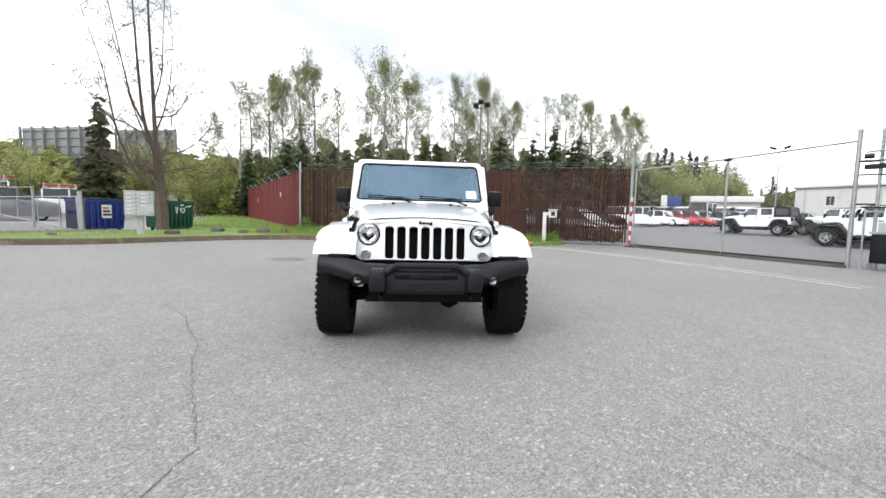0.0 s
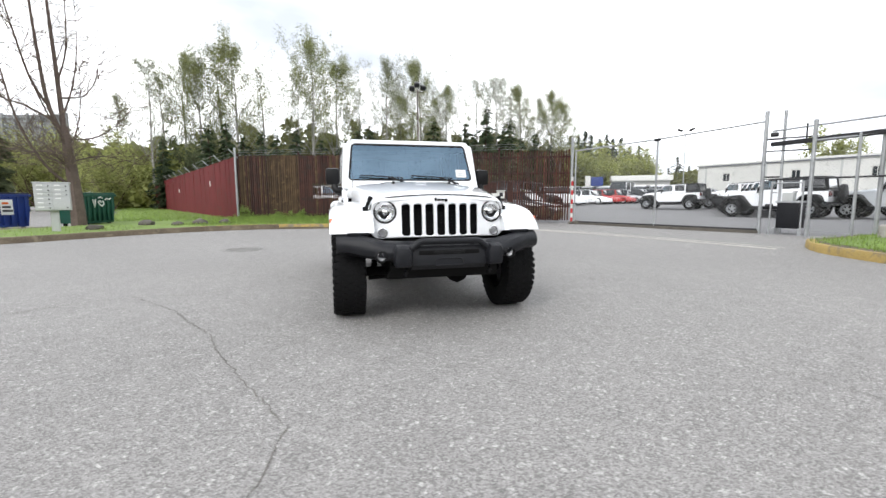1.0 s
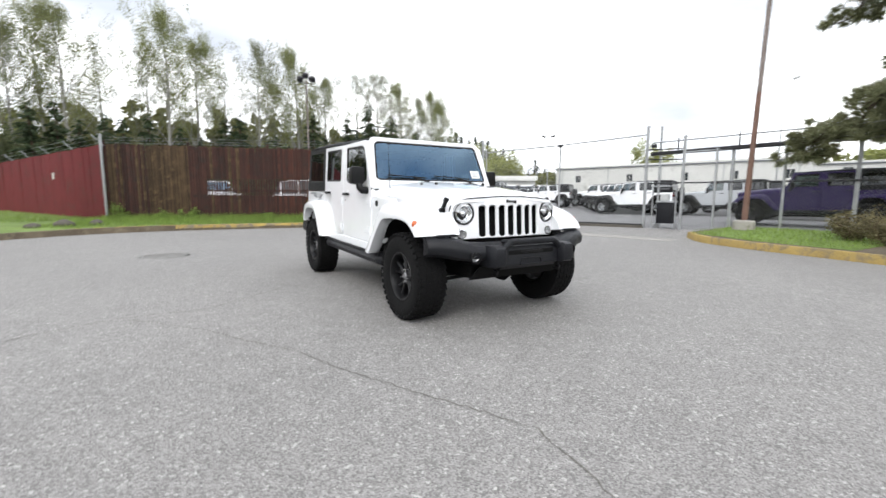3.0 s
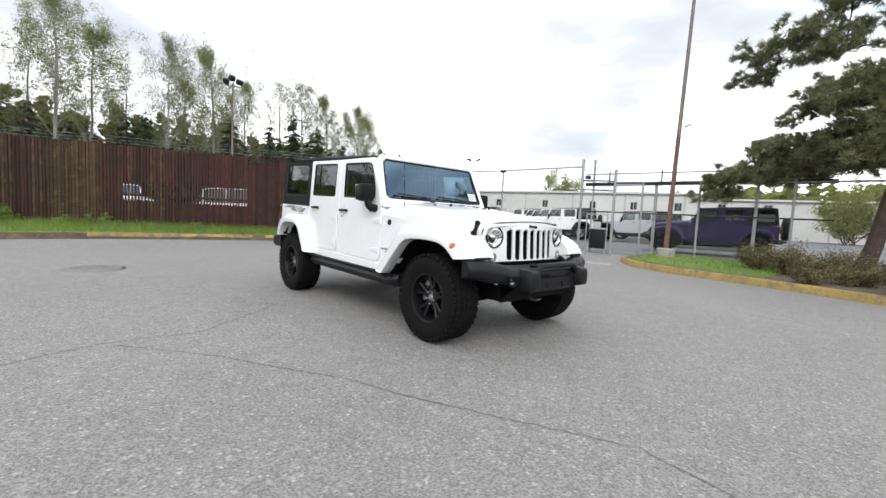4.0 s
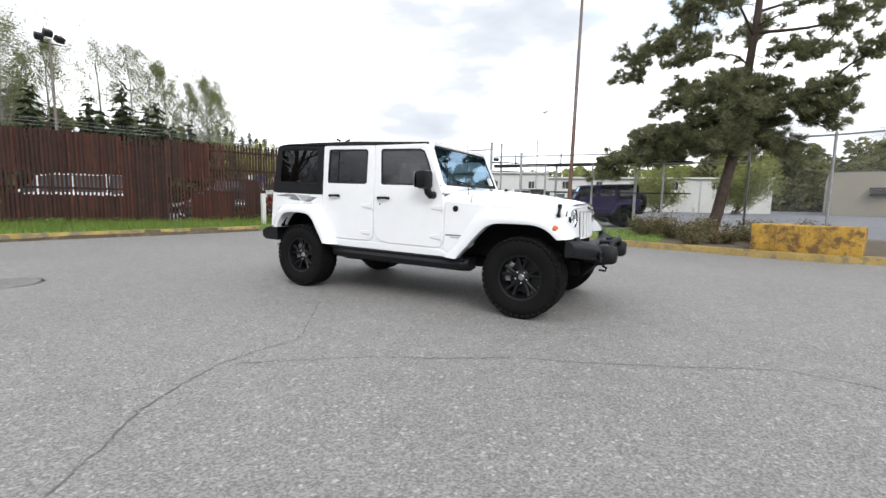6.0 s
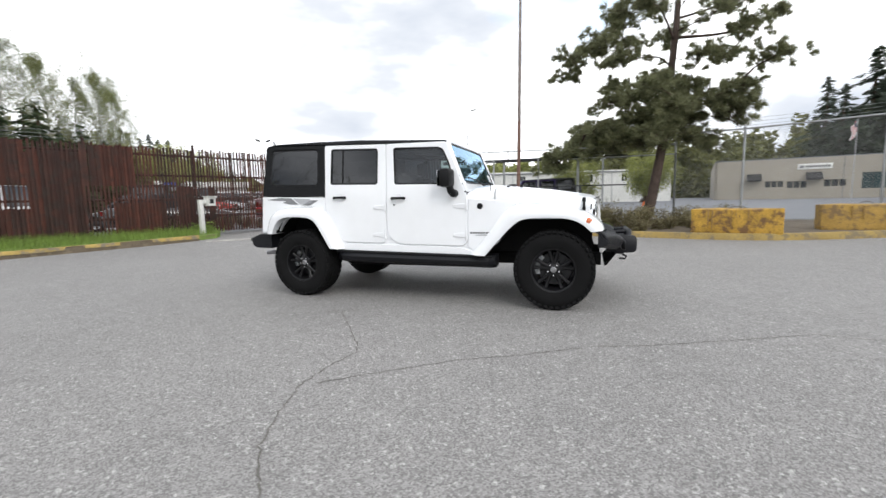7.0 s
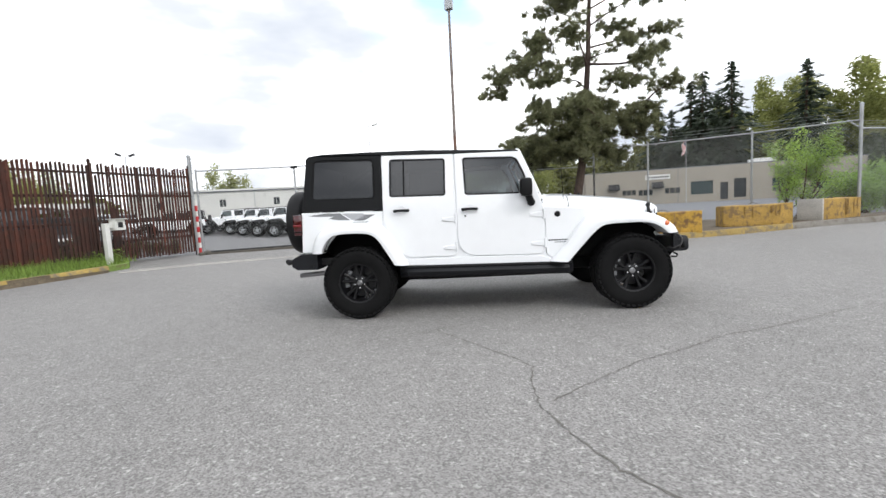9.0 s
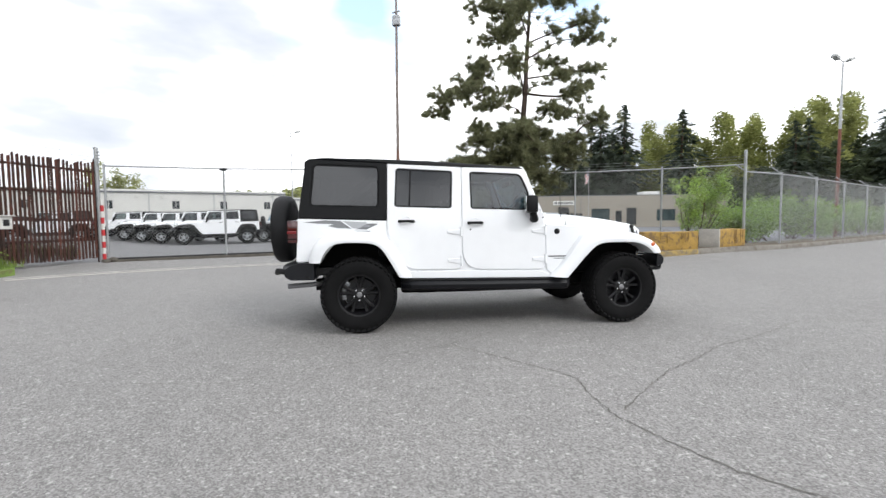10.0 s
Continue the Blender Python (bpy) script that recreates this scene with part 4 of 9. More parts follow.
def gate_track():
    t = empty("gate_track", "long black steel track beam carried along the fence", "gate track")
    a, b = Vector((10.5, 4.9)), Vector((11.0, -1.6))
    m = Matrix.Translation((a.x, a.y, 0)) @ Matrix.Rotation(math.atan2(b.y - a.y, b.x - a.x), 4, "Z")
    part("beam", boxed(0, (b - a).length, -0.05, 0.05, 2.42, 2.53, 0.01, m), M_DKSTEEL, t)
    part("upper_rail", tube(bmesh.new(), [(a.x, a.y, 2.82), (b.x + 0.15, b.y - 1.5, 2.8)], 0.022, 8), M_GALV, t)
    part("lower_rail", tube(bmesh.new(), [(a.x, a.y, 1.55), (b.x, b.y, 1.5)], 0.022, 8), M_DKSTEEL, t)
    for k in range(4):
        q = a.lerp(b, (k + 0.5) / 4)
        part("hanger", tube(bmesh.new(), [(q.x, q.y, 2.4), (q.x, q.y, 2.9)], 0.02, 6), M_DKSTEEL, t)
    for q in (a.lerp(b, 0.35), a.lerp(b, 0.75)):
        part("stand", tube(bmesh.new(), [(q.x + 0.1, q.y, 0.05), (q.x + 0.1, q.y, 2.5)], 0.045, 10), M_GALV, t)


gate_track()


def concrete_block(x, y, angle, mat_main, label, length=1.8, grey_end=False):
    """A heavy cast block with a notched top, chipped edges and rust streaks."""
    rnd = random.Random(int(x * 10))
    b = empty("concrete_block", label, "concrete block", "blocks on the kerb island", Matrix.Translation((x, y, ground_z(x, y) + 0.135)) @ Matrix.Rotation(radians(angle), 4, "Z"))
    bm = boxed(0, length, 0, 0.6, 0, 0.58, 0.02)
    bmesh.ops.subdivide_edges(bm, edges=bm.edges[:], cuts=3, use_grid_fill=True)
    for v in bm.verts:
        v.co += Vector((1, 1, 1)) * 0.012 * noise.noise(v.co * 5 + Vector((x, y, 0)))
        if v.co.z > 0.5:
            v.co.z += 0.03 * noise.noise(v.co * 2.5 + Vector((x, 0, 3)))
    part("body", bm, mat_main, b)
    if grey_end:
        bm = boxed(-0.014, 0.05, -0.016, 0.616, 0.004, 0.60, 0.014)
        part("bare_end", bm, M_PALECONC, b, "bare grey concrete end")
    for k in range(6):
        u = rnd.uniform(1.05 if grey_end else 0.35, length - 0.15)
        w, h = rnd.uniform(0.01, 0.032), rnd.uniform(0.15, 0.5)
        bm = bmesh.new()
        pts = [(u - w * rnd.uniform(0.6, 1), 0.55), (u + w * rnd.uniform(0.6, 1), 0.55), (u + w * 0.5, 0.55 - h * 0.6), (u + rnd.uniform(-0.02, 0.02), 0.55 - h), (u - w * 0.6, 0.55 - h * 0.7)]
        plate(bm, pts, [], lambda a, c, d: (a, -0.018 + d, c), 0.012, 0.002)
        part("rust_streak", bm, M_RUSTSTAIN, b)
    loop = tube(bmesh.new(), [(length * 0.5 - 0.12, 0.3, 0.56), (length * 0.5 - 0.1, 0.3, 0.62), (length * 0.5, 0.3, 0.645), (length * 0.5 + 0.1, 0.3, 0.62), (length * 0.5 + 0.12, 0.3, 0.56)], 0.012, 6)
    part("lifting_loop", loop, M_IRON, b)
    return b


concrete_block(6.78, -2.73, math.degrees(math.atan2(-1.67, -0.62)), M_YELLOW, "yellow painted concrete block stained with rust")
concrete_block(6.96, -5.42, -101, M_YELLOWOLD, "worn yellow concrete block with brown streaks", 1.66)
concrete_block(7.05, -8.12, -65.4, M_YELLOWOLD, "worn yellow concrete block with bare grey end", 1.87, True)


def lamp_post(x, y, h, label, base=True, twin=False, r=0.085, aim=0.0, rust=0.55, heads=True, lower=None, head=1.0):
    t = empty("lamp_post", label, "lamp post", m=Matrix.Translation((x, y, ground_z(x, y))) @ Matrix.Rotation(radians(aim), 4, "Z"))
    if base:
        part("footing", tube(bmesh.new(), [(0, 0, -0.1), (0, 0, 0.36), (0, 0, 0.4)], [0.26, 0.26, 0.22], 20), M_CONC, t)
    part("pole", tube(bmesh.new(), [(0, 0, 0.0), (0, 0, h * rust)], [r, r * 0.85], 14), lower or M_RUSTPOLE, t)
    part("upper_pole", tube(bmesh.new(), [(0, 0, h * rust), (0, 0, h)], [r * 0.82, r * 0.5], 14), M_POLEGREY if lower else M_GALV, t)
    for sx in ((-1, 1) if twin else (1,)) if heads else ():
        part("arm", tube(bmesh.new(), [(0, 0, h - 0.05), (sx * 0.25, 0, h + 0.05), (sx * 0.45, 0, h + 0.12)], 0.03, 8), M_GALV, t)
        m = Matrix.Translation((sx * 0.62, 0, h + 0.15)) @ Matrix.Rotation(radians(-sx * 22), 4, "Y")
        part("lamp_head", boxed(-0.22 * head, 0.22 * head, -0.14 * head, 0.14 * head, -0.08 * head, 0.09 * head, 0.03, m), M_DKSTEEL if head > 1 else M_MAILBOX, t)
    return t


def lamp_near():
    t = lamp_post(10.35, 2.05, 10.4, "tall brown steel lamp post on a concrete footing", r=0.072, aim=60, rust=0.36, heads=False, lower=M_BROWNPOLE)
    # it has settled a few degrees towards the lot
    t.matrix_world = Matrix.Translation((10.35, 2.05, ground_z(10.35, 2.05))) @ Vector((0, 0, 1)).rotation_difference(Vector((0.05, -0.005, 1))).to_matrix().to_4x4() @ Matrix.Rotation(radians(60), 4, "Z")
    part("junction_box", boxed(-0.13, 0.13, -0.1, 0.1, 8.25, 8.6, 0.02), M_GALV, t)
    part("bracket", tube(bmesh.new(), [(-0.16, 0, 8.75), (0.16, 0, 8.75)], 0.03, 8), M_GALV, t)


lamp_near()
lamp_post(34.1, 10.3, 9.0, "slim grey lot lamp post with one floodlight", False, aim=-60, r=0.08, rust=0.0001)
lamp_post(40.5, 39.0, 8.4, "grey lot lamp post with twin floodlights", False, True, aim=-45, r=0.09, rust=0.0001, head=1.35)


def flood_pole():
    """A tall rusty pole behind the slat fence with a cluster of dark floodlights."""
    t = empty("floodlight_pole", "rusty steel pole with dark floodlights behind the slat fence", "floodlight pole", m=Matrix.Translation((5.57, 27.4, 0.1)))
    part("pole", tube(bmesh.new(), [(0, 0, 0), (0, 0, 8.9)], [0.075, 0.05], 12), M_POLEGREY, t)
    part("crossbar", tube(bmesh.new(), [(-0.45, 0.08, 8.7), (0.45, -0.08, 8.7)], 0.03, 8), M_DKSTEEL, t)
    for sx, dz in ((-0.40, -0.02), (-0.05, 0.24), (0.40, 0.05)):
        m = Matrix.Translation((sx, -0.12 * sx, 8.95 + dz)) @ Matrix.Rotation(radians(30 * sx), 4, "Z") @ Matrix.Rotation(radians(35), 4, "X")
        part("floodlight", boxed(-0.19, 0.19, -0.15, 0.18, -0.16, 0.16, 0.06, m), M_DKSTEEL, t)


flood_pole()
lamp_post(15.5, -22.9, 9.8, "tall lamp post rusty below with twin floodlights", False, True, aim=100, r=0.085, rust=0.62)


def keypad_post():
    t = empty("gate_keypad_post", "white painted steel gate keypad pedestal standing in the grass", "keypad post", m=Matrix.Translation((5.0, 10.95, 0.24)) @ Matrix.Rotation(radians(-10), 4, "Z"))
    part("column", boxed(-0.06, 0.06, -0.06, 0.06, -0.1, 1.05, 0.008), M_WHITEPOST, t)
    part("arm", boxed(0.06, 0.24, -0.05, 0.05, 0.93, 1.05, 0.008), M_WHITEPOST, t)
    part("housing", boxed(0.14, 0.40, -0.16, 0.06, 0.86, 1.14, 0.012), M_WHITEPOST, t)
    part("hood", boxed(0.12, 0.42, -0.22, 0.08, 1.14, 1.16, 0.004), M_WHITEPOST, t)
    part("keypad", boxed(0.2, 0.33, -0.168, -0.158, 0.93, 1.07, 0.003), M_DKSTEEL, t, "dark keypad")


keypad_post()


# ---- the four-door off-road car ----
def side_x(z):
    return 0.838 - 0.055 * (z - 0.6)


def on_side(s, lift=0.0):
    """Lays (y, z) on the car's side s = 1 or -1; depth runs inwards."""
    return lambda u, v, w: (s * (side_x(v) + lift - w), u, v)


def wheel_parts(parent, s, detail, rim_mat):
    """One road wheel whose centre is the parent's origin; its face looks along s."""
    m = Matrix.Diagonal((s, 1, 1, 1))
    n_seg = 56 if detail else 28
    prof = [(0.212, -0.115), (0.25, -0.128), (0.32, -0.133), (0.37, -0.124), (0.388, -0.105), (0.391, 0.0), (0.388, 0.118), (0.37, 0.138), (0.345, 0.147), (0.335, 0.152), (0.30, 0.152), (0.25, 0.146), (0.22, 0.132), (0.212, 0.11)]
    bm = lathe(bmesh.new(), prof, n_seg, m, False)
    rows = ((-0.10, 0.042, 0), (-0.05, 0.04, 0.5), (0.003, 0.04, 0), (0.056, 0.042, 0.5), (0.112, 0.048, 0)) if detail else ((-0.09, 0.09, 0), (0.09, 0.09, 0.5))
    count = 40 if detail else 22
    for x, w, ph in rows:
        for k in range(count):
            a = 2 * math.pi * (k + ph) / count
            edge = abs(x) > 0.1
            r = 0.385 if edge else 0.388
            mm = m @ Matrix.Rotation(a, 4, "X") @ Matrix.Translation((x, 0, r)) @ Matrix.Rotation(radians(18 if ph else -18) * (0.3 if edge else 1), 4, "Z")
            box(bm, -w / 2, w / 2, -0.0245, 0.0245, -0.012, 0.0085, 0, mm)
    if detail:
        for k in range(count):
            mm = m @ Matrix.Rotation(2 * math.pi * (k + 0.25) / count, 4, "X") @ Matrix.Translation((0.138, 0, 0.366)) @ Matrix.Rotation(radians(38), 4, "Y")
            box(bm, -0.012, 0.010, -0.018, 0.018, -0.02, 0.02, 0, mm)
    bmesh.ops.recalc_face_normals(bm, faces=bm.faces[:])
    part("tyre", bm, M_TYRE, parent)
    rim = lathe(bmesh.new(), [(0.213, 0.112), (0.224, 0.125), (0.218, 0.136), (0.205, 0.132), (0.197, 0.11), (0.188, 0.05), (0.183, -0.10), (0.206, -0.12)], n_seg, m, False)
    lathe(rim, [(0.0, 0.085), (0.05, 0.083), (0.078, 0.07), (0.08, 0.02), (0.0, 0.02)][::-1], 24, m)
    for k in range(5):
        for split in (-13, 13):
            a = radians(72 * k + split)
            b = radians(72 * k + split * 0.45)
            p0 = Vector((0.072, 0.055 * math.sin(b), 0.055 * math.cos(b)))
            p1 = Vector((0.070, 0.128 * math.sin(a * 0.6 + b * 0.4), 0.128 * math.cos(a * 0.6 + b * 0.4)))
            p2 = Vector((0.082, 0.202 * math.sin(a), 0.202 * math.cos(a)))
            t = Vector((0, math.cos(a), -math.sin(a)))
            rings = []
            for p, w, d in ((p0, 0.019, 0.03), (p1, 0.014, 0.03), (p2, 0.020, 0.035)):
                q = [p + t * w + Vector((-d, 0, 0)), p + t * w, p + t * w * 0.5 + Vector((0.008, 0, 0)), p - t * w * 0.5 + Vector((0.008, 0, 0)), p - t * w, p - t * w + Vector((-d, 0, 0))]
                rings.append([m @ v for v in q])
            loft(rim, rings)
    bmesh.ops.recalc_face_normals(rim, faces=rim.faces[:])
    r = part("rim", rim, rim_mat, parent)
    if detail:
        for k in range(5):
            a = radians(72 * k + 36)
            mm = m @ Matrix.Translation((0.0, 0.057 * math.sin(a), 0.057 * math.cos(a)))
            part("wheel_nut", lathe(bmesh.new(), [(0.0, 0.10), (0.008, 0.098), (0.0115, 0.088), (0.0115, 0.065), (0.0, 0.065)][::-1], 6, mm), M_CHROME, r, "chrome wheel nut")
        part("hub_cap", lathe(bmesh.new(), [(0.0, 0.094), (0.022, 0.092), (0.031, 0.084), (0.032, 0.07), (0.0, 0.07)][::-1], 20, m), M_STEELGREY, r, "grey hub cap")
        part("brake_disc", lathe(bmesh.new(), [(0.0, -0.015), (0.165, -0.015), (0.168, -0.02), (0.168, -0.042), (0.0, -0.042)][::-1], 36, m), M_DISC, parent)
        bm = bmesh.new()
        for k in range(4):
            a = radians(52 + k * 16)
            box(bm, -0.03, 0.02, -0.03, 0.03, -0.022, 0.03, 0.006, m @ Matrix.Rotation(-a, 4, "X") @ Matrix.Translation((0, 0, 0.165)))
        part("brake_caliper", bm, M_SILVER, parent, "pale metal brake caliper")
    else:
        part("brake_disc", lathe(bmesh.new(), [(0.0, -0.02), (0.2, -0.02), (0.2, -0.04), (0.0, -0.04)][::-1], 20, m), M_UNDER, parent)


def flare(s, opening, crease, root, wide=0.955):
    """A wheel-arch flare: opening and crease are (y, z) lines of equal length; root gives how far in it meets the body."""
    bm = bmesh.new()
    rings = []
    for (oy, oz), (cy, cz) in zip(opening, crease):
        o, c = Vector((oy, oz)), Vector((cy, cz))
        r = root(cy)
        pts = [(r - 0.06 - 0.12 * smooth((cy + 0.40) / 0.25) * (cy < 1.5), c + (c - o) * 0.02), (r, c), ((r + wide) / 2 + 0.02, c - (c - o) * 0.06), (wide - 0.035, c - (c - o) * 0.22), (wide - 0.006, c - (c - o) * 0.42), (wide, o + (c - o) * 0.16), (wide - 0.004, o + (c - o) * 0.02), (wide - 0.02, o), (r - 0.06, o + (c - o) * 0.05)]
        rings.append([(s * x, p.x, p.y) for x, p in pts])
    loft(bm, rings)
    bmesh.ops.recalc_face_normals(bm, faces=bm.faces[:])
    return bm


def respline(pts, n):
    """n points evenly along a smoothed line."""
    p = [Vector(q) for q in pts]
    out = []
    for i in range(len(p) - 1):
        p0, p1, p2, p3 = p[max(i - 1, 0)], p[i], p[i + 1], p[min(i + 2, len(p) - 1)]
        for k in range(12):
            t = k / 12
            out.append(0.5 * ((2 * p1) + (p2 - p0) * t + (2 * p0 - 5 * p1 + 4 * p2 - p3) * t * t + (3 * p1 - p0 - 3 * p2 + p3) * t ** 3))
    out.append(p[-1])
    acc = [0.0]
    for a, b in zip(out, out[1:]):
        acc.append(acc[-1] + (b - a).length)
    res, j = [], 0
    for k in range(n):
        want = acc[-1] * k / (n - 1)
        while j < len(acc) - 2 and acc[j + 1] < want:
            j += 1
        f = (want - acc[j]) / max(1e-9, acc[j + 1] - acc[j])
        res.append(tuple(out[j].lerp(out[j + 1], min(1, f))))
    return res


def hood_section(y):
    f = (y + 0.43) / 1.05
    w = 0.592 + (0.725 - 0.592) * f
    zs = 1.02 + 0.105 * smooth(f * 1.05) if f < 1 else 1.125
    zc = np.interp(y, [-0.43, -0.41, -0.36, -0.2, 0.0, 0.3, 0.55, 0.62], [1.085, 1.115, 1.14, 1.168, 1.20, 1.235, 1.262, 1.27])
    zs = min(zs, zc - 0.03)
    r = zc - zs
    return [(-w, zs - 0.03), (-w, zs + 0.1 * r), (-w * 0.985, zs + 0.38 * r), (-w * 0.93, zs + 0.63 * r), (-w * 0.8, zs + 0.8 * r), (-w * 0.56, zs + 0.875 * r), (-w * 0.5, zs + 0.93 * r), (-w * 0.42, zs + 0.985 * r), (0, zc)]


def offroad_car(m, label, paint, detail=True, flare_mat=None, rim_mat=None, top_mat=None, group=""):
    car = empty("off_road_car", label, "car", group)
    flare_mat, rim_mat, top_mat = flare_mat or paint, rim_mat or M_RIM, top_mat or M_TOP

    # body tub: floor, inner sides, tail
    tub = bmesh.new()
    arch_r = [(3.33, 0.755), (3.29, 0.83), (3.2, 0.93), (3.1, 0.96), (2.76, 0.96), (2.66, 0.87), (2.5, 0.565)]
    arch_f = [(0.70, 0.54), (0.56, 0.67), (0.43, 0.85), (0.36, 0.98)]
    slab = [(0.36, 1.09), (0.88, 1.13), (3.56, 1.20), (3.58, 0.755)] + arch_r + arch_f
    for s in (1, -1):
        plate(tub, slab, [], on_side(s, -0.016), 0.03, 0.002)
    box(tub, -0.80, 0.80, 3.50, 3.575, 0.70, 1.20, 0.012)
    body = part("body", tub, paint, car)
    for s in (1, -1):
        bm = plate(bmesh.new(), [(0.886, 1.128), (0.886, 0.62), (0.80, 0.56), (0.70, 0.545), (0.56, 0.67), (0.43, 0.86), (0.37, 1.0), (0.37, 1.085)], [], on_side(s), 0.02, 0.005)
        front_q = part("front_side_panel", bm, paint, body)
        bm = plate(bmesh.new(), [(2.66, 1.177), (3.563, 1.203), (3.583, 0.757)] + arch_r[:-1] + [(2.645, 0.90), (2.658, 1.0)], [], on_side(s), 0.02, 0.005)
        rear_q = part("rear_side_panel", bm, paint, body)
        part("sill_panel", plate(bmesh.new(), [(0.71, 0.532), (2.5, 0.562), (2.46, 0.635), (1.70, 0.628), (0.97, 0.612), (0.82, 0.565)], [], on_side(s), 0.02, 0.004), paint, body)
        # decal and badges
        if detail:
            lay = on_side(s, 0.0025)
            for mm_, shapes in ((M_DECAL2, ([(3.50, 1.166), (3.29, 1.186), (3.13, 1.178), (3.02, 1.098), (3.16, 1.104), (3.26, 1.126), (3.20, 1.146), (3.36, 1.152)], [(2.74, 1.146), (2.86, 1.086), (2.98, 1.09), (2.92, 1.11), (2.85, 1.15)], [(2.80, 1.072), (2.9, 1.056), (3.02, 1.058), (2.98, 1.074)])), (M_DECAL, ([(3.11, 1.176), (2.87, 1.164), (2.82, 1.12), (2.95, 1.098), (3.0, 1.1)],))):
                for shp in shapes:
                    part("decal", plate(bmesh.new(), shp, [], lay, 0.0015, 0.0004), mm_, rear_q, "angular grey graphic decal")
            for k in range(8):
                u = 0.645 + k * 0.028
                part("badge_mark", plate(bmesh.new(), [(u, 0.758), (u + 0.022, 0.758), (u + 0.022, 0.774), (u, 0.774)], [], lay, 0.0015, 0.0004), M_LETTER, front_q, "plain dark badge bar")
            part("badge_mark", plate(bmesh.new(), [(0.655, 0.738), (0.80, 0.738), (0.80, 0.746), (0.655, 0.746)], [], lay, 0.0015, 0.0004), M_DECAL2, front_q, "thin grey badge bar")
            x = s * (side_x(1.045) + 0.004)
            part("round_badge", lathe(bmesh.new(), [(0.0, 0.006), (0.026, 0.006), (0.032, 0.0), (0.032, -0.012), (0.0, -0.012)][::-1], 20, Matrix.Translation((x, 0.757, 1.045)) @ Matrix.Diagonal((s, 1, 1, 1))), M_BLACK, front_q, "round black badge")

    # doors
    fd = rounded([(0.897, 0.622), (0.897, 1.135), (1.118, 1.738), (1.837, 1.752), (1.837, 0.64)], [0.09, 0.03, 0.05, 0.02, 0.22], 5)
    fw = rounded([(1.058, 1.285), (1.075, 1.47), (1.175, 1.682), (1.748, 1.703), (1.738, 1.302)], [0.03, 0.1, 0.05, 0.03, 0.03])
    rd = rounded([(1.843, 0.645), (1.843, 1.752), (2.636, 1.782), (2.650, 1.0), (2.435, 0.652)], [0.07, 0.02, 0.02, 0.16, 0.10], 5)
    rw = rounded([(1.952, 1.308), (1.94, 1.708), (2.547, 1.732), (2.567, 1.325)], 0.03)
    for s in (1, -1):
        for shape, hole, gl, hy, hz, hinge, front in ((fd, fw, M_SIDE, 1.69, 1.146, 0.93, True), (rd, rw, M_TINT, 2.44, 1.168, 1.88, False)):
            door = part("door", plate(bmesh.new(), shape, [hole], on_side(s, 0.004), 0.04, 0.006), paint, car)
            inner = inset(hole if area(hole) > 0 else hole[::-1], 0.016)
            part("window_seal", plate(bmesh.new(), inset(hole if area(hole) > 0 else hole[::-1], -0.004), [inner], on_side(s, 0.000), 0.02, 0.002), M_BLACK, door)
            part("window_pane", plate(bmesh.new(), inset(inner, -0.006), [], on_side(s, -0.008), 0.005, 0.001), gl, door)
            if not front:
                part("window_divider", plate(bmesh.new(), [(2.40, 1.31), (2.418, 1.31), (2.40, 1.73), (2.382, 1.73)], [], on_side(s, -0.004), 0.012, 0.001), M_BLACK, door)
            x = side_x(hz) + 0.004
            hb = tube(bmesh.new(), [(s * (x + 0.004), hy - 0.075, hz), (s * (x + 0.032), hy - 0.06, hz + 0.002), (s * (x + 0.036), hy, hz + 0.003), (s * (x + 0.032), hy + 0.06, hz + 0.002), (s * (x + 0.004), hy + 0.078, hz)], [0.016, 0.015, 0.0135, 0.015, 0.018], 10)
            part("door_handle", hb, M_BLACK, door, "black door handle")
            if detail:
                cup = lathe(bmesh.new(), [(0.0, -0.006), (0.03, -0.004), (0.042, 0.003), (0.047, 0.0), (0.047, -0.012), (0.0, -0.012)][::-1], 20, Matrix.Translation((s * x, hy, hz + 0.012)) @ Matrix.Diagonal((s, 1, 1, 1)))
                part("handle_cup", cup, paint, door)
                if front:
                    part("key_lock", lathe(bmesh.new(), [(0.0, 0.004), (0.009, 0.004), (0.01, 0.0), (0.0, -0.004)][::-1], 12, Matrix.Translation((s * (side_x(1.07) + 0.004), 1.745, 1.075)) @ Matrix.Diagonal((s, 1, 1, 1))), M_BLACK, door)
                for z in (1.055, 0.745):
                    xx = side_x(z) + 0.004
                    hg = plate(bmesh.new(), [(hinge - 0.035, z - 0.03), (hinge + 0.02, z - 0.032), (hinge + 0.12, z - 0.018), (hinge + 0.12, z + 0.012), (hinge + 0.02, z + 0.022), (hinge - 0.035, z + 0.02)], [], lambda u, v, w, xx=xx: (s * (xx + 0.012 - w), u, v), 0.014, 0.004)
                    tube(hg, [(s * (xx + 0.008), hinge - 0.03, z - 0.05), (s * (xx + 0.008), hinge - 0.03, z + 0.05)], 0.014, 10)
                    part("hinge", hg, paint, door)

        for y in (1.84, 2.645):
            part("pillar", plate(bmesh.new(), [(y - 0.04, 1.1), (y + 0.04, 1.1), (y + 0.035, 1.75), (y - 0.045, 1.75)], [], on_side(s, -0.02), 0.03, 0.002), paint if y < 2 else top_mat, body)

    # bonnet, cowl, windscreen frame
    ys = [-0.432, -0.425, -0.41, -0.385, -0.34, -0.25, -0.1, 0.1, 0.3, 0.45, 0.55, 0.612]
    bm = bmesh.new()
    rings = []
